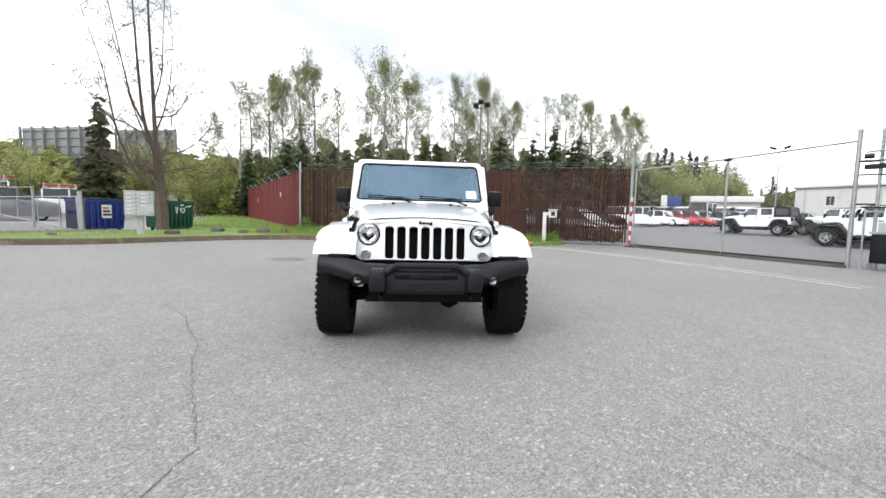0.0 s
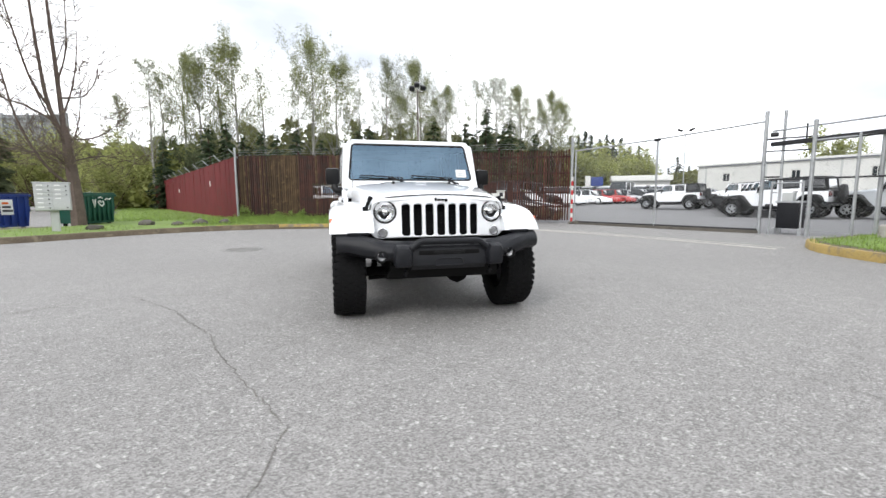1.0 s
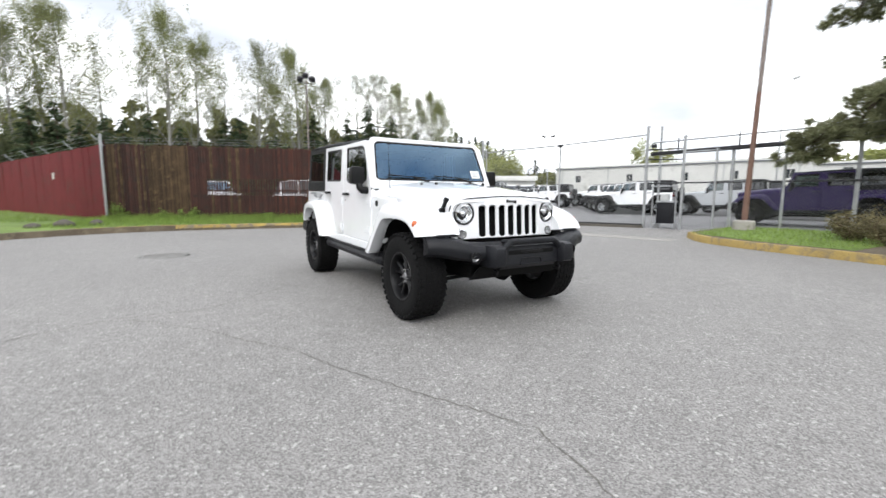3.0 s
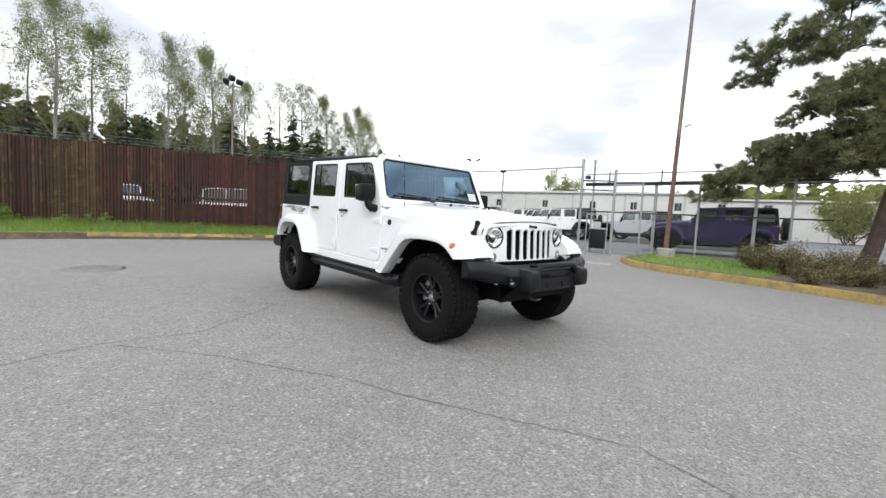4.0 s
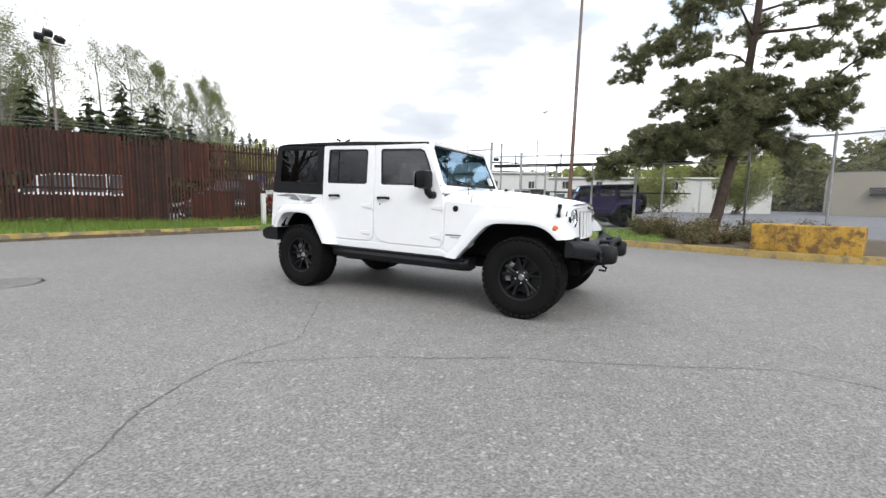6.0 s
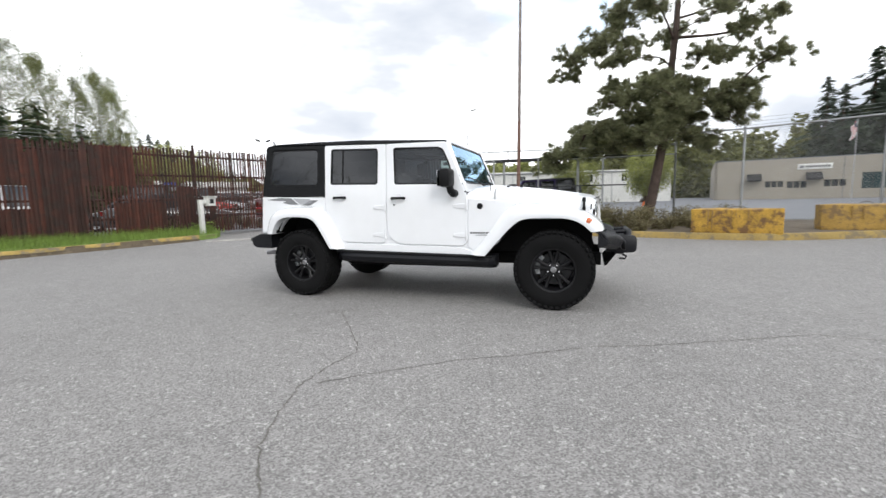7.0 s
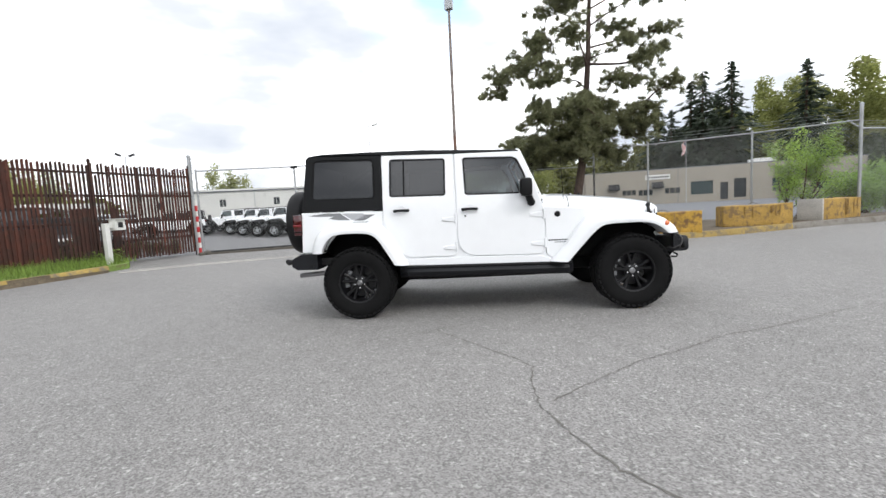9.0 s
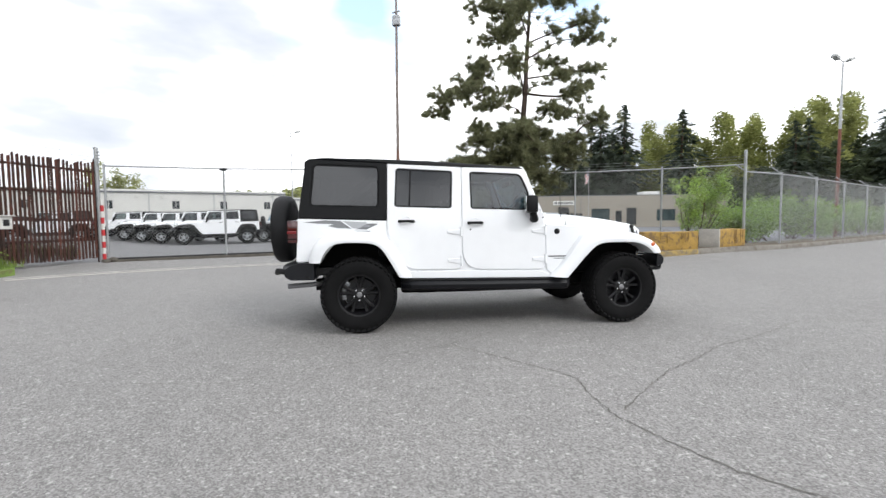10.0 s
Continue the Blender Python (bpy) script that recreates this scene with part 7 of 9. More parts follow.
def pine_tree():
    """The old pine by the lamp post: a leaning stem and crooked limbs that carry flat, lumpy needle pads with gaps between."""
    rnd = random.Random(4)
    t = empty("pine_tree", "old pine with leaning reddish trunk and clumped needle pads", "tree", m=Matrix.Translation((10.8, -2.7, 0.0)))
    south, east = Vector((-0.177, -0.984, 0)), Vector((0.984, -0.177, 0))

    def spot(u, z, deep=0.0):
        return south * u + east * deep + Vector((0, 0, z))

    line = [(-0.62, -0.1), (-0.5, 0.35), (-0.36, 0.9), (-0.1, 2.55), (0.04, 3.8), (0.1, 5.0), (0.2, 6.4), (0.24, 7.6), (0.32, 8.8), (0.40, 10.2), (0.36, 12.0)]
    stem = [spot(u, z) for u, z in line]
    out = [([tuple(p) for p in stem], [0.25, 0.19, 0.165, 0.14, 0.125, 0.112, 0.092, 0.078, 0.06, 0.04, 0.015])]
    zs = [p.z for p in stem]

    def on_stem(z):
        z = min(max(z, 1.9), 11.8)
        i = max(k for k in range(len(zs) - 1) if zs[k] <= z)
        return stem[i].lerp(stem[i + 1], (z - zs[i]) / (zs[i + 1] - zs[i]))

    # needle pads: reach to the south, height, size
    top = [(-0.7, 11.6, 0.45), (0.9, 11.3, 0.5), (0.3, 12.1, 0.5), (-1.0, 10.6, 0.5), (1.4, 10.3, 0.5), (-1.3, 9.4, 0.55), (-0.5, 9.55, 0.5), (1.2, 9.3, 0.5),
           (-0.5, 8.5, 0.46), (-1.0, 8.05, 0.48), (2.2, 8.5, 0.45), (2.5, 8.1, 0.36), (-1.35, 7.25, 0.5), (-1.6, 6.85, 0.4)]
    middle = [(2.7, 7.1, 0.34), (3.1, 6.95, 0.2), (1.4, 7.35, 0.36), (1.4, 6.45, 0.38), (2.05, 6.15, 0.4), (-2.85, 5.85, 0.5), (-2.2, 6.15, 0.5), (-1.5, 6.3, 0.48),
              (-3.15, 5.35, 0.36), (-1.3, 5.4, 0.4), (-1.65, 4.9, 0.3), (1.6, 5.3, 0.45), (0.9, 5.4, 0.32), (2.8, 4.95, 0.36), (1.9, 4.35, 0.5)]
    low = [(1.1, 4.0, 0.5), (0.0, 4.75, 0.58), (-0.6, 4.6, 0.55), (-1.0, 4.55, 0.5), (-1.5, 4.3, 0.5), (0.5, 4.45, 0.5), (-1.1, 3.65, 0.62), (-1.8, 3.5, 0.6), (-2.4, 3.35, 0.58),
           (-2.95, 3.0, 0.5), (-3.2, 2.5, 0.42), (-3.4, 2.15, 0.3), (-1.9, 2.75, 0.5), (-1.2, 3.0, 0.58), (-0.55, 2.9, 0.42), (0.7, 2.95, 0.5), (1.15, 2.75, 0.4),
           (0.15, 3.9, 0.6), (-0.4, 3.9, 0.6), (0.5, 3.5, 0.55), (-0.1, 3.3, 0.5), (-1.6, 3.1, 0.5), (-2.2, 2.9, 0.5), (-2.7, 2.7, 0.45), (-0.8, 3.3, 0.5), (1.6, 3.6, 0.5), (2.1, 3.9, 0.4)]
    pads = [(u, z, r, rnd.gauss(0, 0.32 + 0.16 * abs(u))) for u, z, r in top + middle + low]
    # limbs that grow away from and towards the yard
    for z in (3.2, 3.9, 4.4, 6.6, 8.8, 10.0):
        for sgn in (-1, 1):
            pads.append((rnd.uniform(-0.5, 0.5), z + rnd.uniform(-0.2, 0.2), rnd.uniform(0.36, 0.5), sgn * rnd.uniform(1.5, 2.4)))
    pads.sort(key=lambda p: math.hypot(p[0] - 0.15, p[3]))
    verts, faces, done = [], [], []
    for u, z, r, deep in pads:
        c = spot(u, z, deep)
        reach = math.hypot(u - 0.15, deep)
        droop = z < 4.2
        # a limb springs from a pad further in along the same bough, or else from the stem
        inner = [q for q, ur in done if (q - c).length < 1.15 and ur < reach - 0.25]
        if inner:
            root = min(inner, key=lambda q: (q - c).length)
        else:
            root = on_stem(z + (0.28 * reach if droop else -0.24 * reach) + rnd.uniform(-0.2, 0.2))
        done.append((c, reach))
        span = (c - root).length
        bend = root.lerp(c, 0.5) + Vector((rnd.gauss(0, 0.07), rnd.gauss(0, 0.07), rnd.gauss(0.04, 0.09))) * span
        path = respline([tuple(root), tuple(bend), tuple(c - Vector((0, 0, r * 0.12)))], 10)
        r0 = 0.012 + 0.011 * max(reach, span)
        out.append((path, [max(0.006, r0 * (1 - 0.75 * k / 9)) for k in range(10)]))
        away = Vector((c.x - stem[4].x, c.y - stem[4].y, 0))
        away = away.normalized() if away.length > 0.05 else Vector((1, 0, 0))
        across = Vector((-away.y, away.x, 0))
        # tufted lumps heaped into a loose pad, and a few strung back along the limb
        lumps = []
        for k in range(int(11 + 32 * r)) if z > 4.9 else range(int(14 + 38 * r)):
            f, g = rnd.gauss(0, 0.62), rnd.gauss(0, 0.55)
            lumps.append((c + away * r * f * 1.3 + across * r * g * 1.15 + Vector((0, 0, r * (rnd.gauss(0.0, 0.30) - 0.14 * f * f - 0.12 * f))), r * rnd.uniform(0.12, 0.26)))
        for k in range(int(5 * span)):
            q = Vector(path[rnd.randint(4, 9)])
            lumps.append((q + Vector((rnd.gauss(0, 0.15), rnd.gauss(0, 0.15), rnd.gauss(0.05, 0.1))), rnd.uniform(0.06, 0.13)))
        for q, lr in lumps:
            foot = c - Vector((0, 0, r * 0.15))
            out.append(([tuple(foot), tuple(foot.lerp(q, 0.6) - Vector((0, 0, 0.03))), tuple(q)], [0.008, 0.006, 0.003]))
            for _ in range(int(7 + 70 * lr)):
                w = Vector((rnd.gauss(0, 1), rnd.gauss(0, 1), rnd.gauss(0, 0.75))).normalized()
                p = q + Vector((w.x, w.y, w.z * 0.7)) * lr * (0.15 + 1.05 * rnd.random())
                needle_tuft(rnd, verts, faces, p, (w * 0.6 + away * 0.6 + Vector((0, 0, 0.15))).normalized(), 9, 0.18)
    # bare dead twigs low on the stem and under the crown
    for _ in range(26):
        z = rnd.uniform(2.3, 9.5)
        a = rnd.uniform(0, 2 * math.pi)
        grow(rnd, on_stem(z), (math.cos(a), math.sin(a), rnd.uniform(-0.3, 0.3)), rnd.uniform(0.5, 1.5), 0.014, 1, out, [], 0.25, -0.02, (1, 3), 0.6)
    part("trunk", limbs_mesh(out, 10), M_PINEBARK, t)
    part_leaves(t, verts, faces, M_PINE)


pine_tree()


def bushy(name, label, x, y, h, w, material, seed, count, leaf=0.05, category="shrub", stems=7, group="", z0=None):
    """A many-stemmed leafy bush or young tree."""
    rnd = random.Random(seed)
    t = empty(name, label, category, group, Matrix.Translation((x, y, ground_z(x, y) + 0.1 if z0 is None else z0)))
    out, tips, centres = [], [], []
    for k in range(stems):
        a = rnd.uniform(0, 2 * math.pi)
        grow(rnd, (rnd.gauss(0, 0.06) * w, rnd.gauss(0, 0.06) * w, 0), (math.cos(a) * w / h * 0.9, math.sin(a) * w / h * 0.9, 1.0), h * rnd.uniform(0.6, 0.95), 0.014 * h, 2, out, tips, 0.16, 0.2, (2, 4), 0.55, 0.2)
    for p, d, ln in tips:
        centres.append((p.x, p.y, p.z, rnd.uniform(0.10, 0.2) * w))
        q = p - d * ln * 0.5
        centres.append((q.x, q.y, q.z, rnd.uniform(0.08, 0.16) * w))
    part("trunk", limbs_mesh(out, 5), M_BARK, t)
    part_leaves(t, *leaf_cloud(rnd, centres, count, 1.1, leaf, 1.0), material)
    return t


for x, y, h, w in ((-13.9, 44.0, 5.6, 2.2), (-11.2, 42.6, 4.4, 1.9)):
    bushy("cedar_tree", "broad dark green cedar behind the red fence", x, y, h, w, M_CEDAR, int(170 - x), 15000, 0.085, "tree", 14, "cedars behind the red fence")
for i, u in enumerate((9.6, 10.3, 10.9, 11.4, 12.0, 12.6, 13.2)):
    bushy("brush", "brown scrubby brush growing close behind the slatted fence", -4.61 + 0.923 * u + 0.384 * 0.55, 15.78 - 0.384 * u + 0.923 * 0.55, 0.32 + 0.1 * (i % 3), 0.7, M_SHRUB, 230 + i, 1500, 0.03, "brush", 8, "brush behind the fence")
bushy("blossom_tree", "pale tree with fine branches in thin new leaf beside the lane", -16.8, 13.4, 3.4, 2.6, M_PALE, 171, 3000, 0.05, "tree", 9)
bushy("young_tree", "light green young tree standing in the lot behind the pine", 55.5, -7.4, 5.6, 6.0, M_WOODS, 181, 14000, 0.13, "young tree", 9, "young trees in the lot")
bushy("young_tree", "light green young tree standing in the lot behind the pine", 57.0, 0.8, 4.6, 5.2, M_WOODS, 182, 11000, 0.13, "young tree", 9, "young trees in the lot")
SAP = "young bright green leafy tree behind the wire fence"
bushy("young_tree", SAP, 9.2, -9.0, 2.1, 1.3, M_YOUNG, 31, 7500, 0.042, "young tree", 8)
for i, (x, y, h) in enumerate(((10.1, -11.8, 2.2), (11.4, -14.0, 2.5), (12.8, -17.0, 2.4), (14.3, -20.0, 2.3), (15.8, -23.5, 2.5), (17.5, -27.0, 2.4), (19.5, -31.0, 2.6))):
    bushy("leafy_shrub", "light green leafy shrub behind the wire fence", x, y, h * (0.52 + 0.1 * (i % 3)), 2.0, M_SAPLING, 40 + i, 6500, 0.06, "shrub", 10, "shrubs along the road fence")
for i, (x, y, h, w) in enumerate(((8.9, -1.15, 0.5, 0.8), (9.3, -1.9, 0.6, 0.9), (8.3, -1.7, 0.42, 0.8), (7.9, -2.3, 0.34, 0.7), (8.9, -2.8, 0.45, 0.8), (9.6, -3.4, 0.45, 0.8), (8.1, -3.1, 0.3, 0.6), (8.8, -3.9, 0.35, 0.7), (9.9, -0.7, 0.62, 0.9), (9.4, -0.4, 0.5, 0.8), (10.2, -4.6, 0.4, 0.7), (7.5, -1.6, 0.28, 0.5))):
    bushy("low_shrub", "low straggly brown-green shrub on the planted island", x, y, h, w * 1.15, M_SHRUB, 60 + i, 2200, 0.028, "shrub", 9, "low shrubs under the pine")
for i, (x, y, h) in enumerate(((-4.25, 15.2, 0.5), (-3.0, 14.75, 0.3), (-2.2, 14.4, 0.42), (0.3, 13.35, 0.25), (5.3, 11.35, 0.3))):
    bushy("weed", "straggling green weed growing against the fence", x, y, h, 0.55, M_GRASSBLADE, 200 + i, 500, 0.035, "weed", 7, "weeds along the fence")
# soft green trees and thickets on the west side and far off
for i, (x, y, h, w, n) in enumerate(((-20.0, 40.5, 4.6, 4.6, 6000), (-28.5, 54, 6.0, 5.5, 5200), (-26.5, 44, 6.0, 5.5, 5200), (-30, 52, 7.0, 6.0, 5200), (-36, 38, 5.0, 5.0, 4200), (-44, 40, 6.0, 6.0, 4200), (-52, 34, 7.0, 6.0, 4200), (-30, 33, 4.2, 4.0, 3200))):
    bushy("spring_tree", "round yellow-green tree in new leaf near the lane", x, y, h, w, M_SPRING, 80 + i, int(n * 1.5), 0.115, "tree", 8, "yellow-green trees by the lane")
bushy("lot_tree", "lone pale green tree behind the warehouse", 92, 54.3, 9.0, 5.6, M_SPRING, 97, 8000, 0.26, "tree", 7, z0=0)
for i, (az, far, h, w) in enumerate(((59.6, 74, 8.2, 8.0), (57.4, 78, 7.2, 7.0), (53.6, 86, 8.0, 8.0), (51.6, 90, 6.8, 7.0))):
    bushy("willow_tree", "bright yellow-green round tree at the far side of the lot", -0.2 + far * math.cos(radians(az)), -4.1 + far * math.sin(radians(az)), h, w, M_SPRING, 150 + i, 9000, 0.22, "tree", 12, "round trees beyond the lot", 0.3)


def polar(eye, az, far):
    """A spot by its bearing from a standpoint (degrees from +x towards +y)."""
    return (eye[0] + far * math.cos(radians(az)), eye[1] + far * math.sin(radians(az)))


def woods(name, label, eye, line, far, depth, material, seed, gap, leaf, cover=1.0, ragged=0.25):
    """A belt of woodland: crowns of uneven height standing close, each of several leafy puffs. line holds (bearing, height)."""
    rnd = random.Random(seed)
    centres = []
    azs, hs = [p[0] for p in line], [p[1] for p in line]
    lo, hi = min(azs), max(azs)
    order = sorted(range(len(azs)), key=lambda i: azs[i])
    xs, ys = [azs[i] for i in order], [hs[i] for i in order]
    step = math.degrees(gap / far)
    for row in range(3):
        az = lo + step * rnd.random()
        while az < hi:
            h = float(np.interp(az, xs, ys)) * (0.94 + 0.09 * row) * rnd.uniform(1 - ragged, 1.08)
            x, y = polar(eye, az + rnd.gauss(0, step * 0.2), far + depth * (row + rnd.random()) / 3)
            r = gap * rnd.uniform(0.75, 1.25)
            for k in range(13):
                f = (k + rnd.random()) / 13
                z = h * (0.04 + 0.90 * f)
                w = r * (1.1 - 0.85 * f ** 2.4)
                a = rnd.uniform(0, 2 * math.pi)
                d = w * rnd.uniform(0.1, 0.75)
                centres.append((x + d * math.cos(a), y + d * math.sin(a), z, max(0.5 * w, h * 0.06)))
            az += step * rnd.uniform(0.7, 1.3)
    count = int(cover * 6.5 * sum(c[3] ** 2 for c in centres) / leaf ** 2)
    v, f = leaf_cloud(rnd, centres, count, 1.15, leaf * 1.35, 1.1)
    return tagged(quad_mesh(name, v, f, material), label, "woods", kind="stuff")


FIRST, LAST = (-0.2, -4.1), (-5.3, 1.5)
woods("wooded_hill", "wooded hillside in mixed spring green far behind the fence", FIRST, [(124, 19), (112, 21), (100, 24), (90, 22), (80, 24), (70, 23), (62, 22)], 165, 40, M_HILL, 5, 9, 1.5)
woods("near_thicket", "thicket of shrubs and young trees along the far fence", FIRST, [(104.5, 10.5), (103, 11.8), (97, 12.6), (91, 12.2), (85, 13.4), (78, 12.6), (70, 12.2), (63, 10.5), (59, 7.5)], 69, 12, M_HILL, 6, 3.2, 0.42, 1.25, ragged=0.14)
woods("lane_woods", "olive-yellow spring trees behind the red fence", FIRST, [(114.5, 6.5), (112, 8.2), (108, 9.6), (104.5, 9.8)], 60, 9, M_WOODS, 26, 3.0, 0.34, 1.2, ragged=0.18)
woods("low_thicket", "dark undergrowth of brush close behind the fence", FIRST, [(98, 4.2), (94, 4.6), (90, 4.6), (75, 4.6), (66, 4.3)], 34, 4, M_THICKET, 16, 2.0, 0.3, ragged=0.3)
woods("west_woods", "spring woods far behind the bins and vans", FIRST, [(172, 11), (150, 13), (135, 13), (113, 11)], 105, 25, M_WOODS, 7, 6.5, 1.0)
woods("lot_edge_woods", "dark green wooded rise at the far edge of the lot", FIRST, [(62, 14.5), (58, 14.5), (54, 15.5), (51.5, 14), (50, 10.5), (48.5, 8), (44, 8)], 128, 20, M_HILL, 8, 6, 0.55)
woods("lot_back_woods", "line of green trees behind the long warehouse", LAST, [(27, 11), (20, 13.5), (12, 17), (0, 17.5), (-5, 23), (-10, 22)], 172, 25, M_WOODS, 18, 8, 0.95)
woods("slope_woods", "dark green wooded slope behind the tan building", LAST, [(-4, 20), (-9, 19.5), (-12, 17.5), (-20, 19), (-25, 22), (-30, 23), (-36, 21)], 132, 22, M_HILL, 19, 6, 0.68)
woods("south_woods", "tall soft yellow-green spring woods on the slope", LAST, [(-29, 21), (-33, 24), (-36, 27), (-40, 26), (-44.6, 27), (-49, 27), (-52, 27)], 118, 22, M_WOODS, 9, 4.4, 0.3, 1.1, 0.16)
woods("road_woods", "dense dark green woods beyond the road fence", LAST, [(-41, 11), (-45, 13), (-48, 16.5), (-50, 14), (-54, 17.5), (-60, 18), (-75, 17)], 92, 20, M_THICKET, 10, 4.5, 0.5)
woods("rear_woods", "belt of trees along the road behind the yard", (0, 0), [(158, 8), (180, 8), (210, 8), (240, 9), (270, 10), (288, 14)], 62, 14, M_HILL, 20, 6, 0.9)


def grass():
    """Blades of grass over the north verge, thick below the fence, and round the lamp post."""
    rnd = random.Random(3)
    spots = []
    a, b = Vector(CORNER), Vector(GATE_L)
    d = (b - a).normalized()
    nrm = Vector((-d.y, d.x))
    for _ in range(30000):
        u, v = rnd.random(), rnd.random()
        p = a + (b - a) * (u * 0.86) - nrm * (v ** 1.6 * 4.2)
        kerb_y = np.interp(p.x, [-6.6, -5.2, -3.3, -0.5, 1.8, 3.5, 4.5, 8], [10.0, 11.1, 11.8, 11.75, 11.35, 10.9, 10.75, 10.8])
        if p.y > kerb_y and p.x < 5.7:
            spots.append((p.x, p.y, rnd.uniform(0.07, 0.26) * (1.25 - v), 0.135))
    for _ in range(9000):
        f = rnd.random()
        p = a + (Vector((-19.4, 50.2)) - a) * f ** 1.5
        q = p + Vector((-rnd.random() * (4.5 + f * 2), -rnd.random() * 1.2))
        if q.y > 11.9:
            spots.append((q.x, q.y, rnd.uniform(0.06, 0.16), 0.135))
    for _ in range(3400):
        x, y = rnd.uniform(7.5, 11.1), rnd.uniform(-1.0, 2.55)
        if x > np.interp(y, [-1.0, 0.6, 2.2, 2.6], [7.45, 7.75, 8.25, 8.8]):
            spots.append((x, y, rnd.uniform(0.04, 0.10), 0.15))
    for _ in range(1000):
        x, y = rnd.uniform(-12.5, -6.5), rnd.uniform(7.0, 12.0)
        if y > np.interp(x, [-14, -10.5, -8.3, -6.6], [6.0, 7.0, 8.3, 10.2]):
            spots.append((x, y, rnd.uniform(0.04, 0.12), 0.13))
    verts, faces = [], []
    for x, y, h, lift in spots:
        z = ground_z(x, y) + lift
        ang = rnd.uniform(0, math.pi)
        w = rnd.uniform(0.004, 0.009)
        lx, ly = rnd.gauss(0, 0.35) * h, rnd.gauss(0, 0.35) * h
        k = len(verts)
        dx, dy = math.cos(ang) * w, math.sin(ang) * w
        verts += [(x - dx, y - dy, z), (x + dx, y + dy, z), (x + lx + dx * 0.2, y + ly + dy * 0.2, z + h)]
        faces.append((k, k + 1, k + 2))
    tagged(quad_mesh("grass", verts, faces, M_GRASSBLADE), "rough green grass along the verges", "grass", kind="stuff")


grass()


# ---- buildings, lot, parked cars, street things ----
def warehouse():
    """The long low white warehouse across the lot."""
    a, b = Vector((53.6, 49.7)), Vector((70.9, -12.7))
    run = (b - a).length
    m = Matrix.Translation((a.x, a.y, 0.1)) @ Matrix.Rotation(math.atan2(b.y - a.y, b.x - a.x), 4, "Z")
    w = empty("warehouse", "long low off-white warehouse with small dark windows", "building", m=m)
    holes, wins = [], []
    for u in (3.4, 11.7, 19.3, 25.2, 31.0, 36.2, 41.2, 46.6, 51.8, 57.2):
        lp = [(u, 3.3), (u + 1.0, 3.3), (u + 1.0, 4.5), (u, 4.5)]
        holes.append(lp)
        wins.append(u)
    bm = plate(bmesh.new(), [(0, -0.3), (run, -0.3), (run, 4.85), (34, 4.85), (34, 5.6), (0, 5.6)], holes, lambda u, v, d: (u, d, v), 0.25, 0.01)
    part("wall", bm, M_WALLWHITE, w)
    part("end_wall", boxed(-0.25, 0.0, 0.25, 26, -0.3, 5.55), M_WALLWHITE, w)
    part("end_wall", boxed(run, run + 0.25, 0.25, 26, -0.3, 4.8), M_WALLWHITE, w)
    part("back_wall", boxed(0, run, 25.75, 26, -0.3, 4.8), M_WALLWHITE, w)
    part("roof", boxed(-0.3, 34.1, -0.15, 26.3, 5.6, 5.95, 0.05), M_WALLWHITE, w)
    part("roof", boxed(34.1, run + 0.3, -0.15, 26.3, 4.85, 5.15, 0.05), M_WALLWHITE, w)
    part("step_wall", boxed(33.9, 34.1, 0.3, 26, 4.8, 5.6), M_WALLWHITE, w)
    part("roof_edge", boxed(-0.32, 34.12, -0.22, -0.1, 5.55, 5.68, 0.02), M_ROOFGREY, w)
    part("roof_edge", boxed(34.14, run + 0.32, -0.22, -0.1, 4.8, 4.92, 0.02), M_ROOFGREY, w)
    for u in wins:
        fr = part("window", plate(bmesh.new(), [(u, 3.3), (u + 1.0, 3.3), (u + 1.0, 4.5), (u, 4.5)], [[(u + 0.07, 3.37), (u + 0.93, 3.37), (u + 0.93, 4.43), (u + 0.07, 4.43)]], lambda p, q, d: (p, 0.06 + d, q), 0.08, 0.004), M_WALLWHITE, w)
        part("pane", boxed(u + 0.05, u + 0.95, 0.12, 0.14, 3.35, 4.45), M_DARKWIN, fr)
        part("glazing_bar", boxed(u + 0.47, u + 0.53, 0.1, 0.15, 3.35, 4.45), M_WALLWHITE, fr)
    for k in range(8):
        part("pilaster", boxed(7.8 * k + 1.0, 7.8 * k + 1.2, -0.06, 0.0, -0.2, 5.5 if k < 5 else 4.78, 0.01), M_MAILBOX, w)
    return w


warehouse()


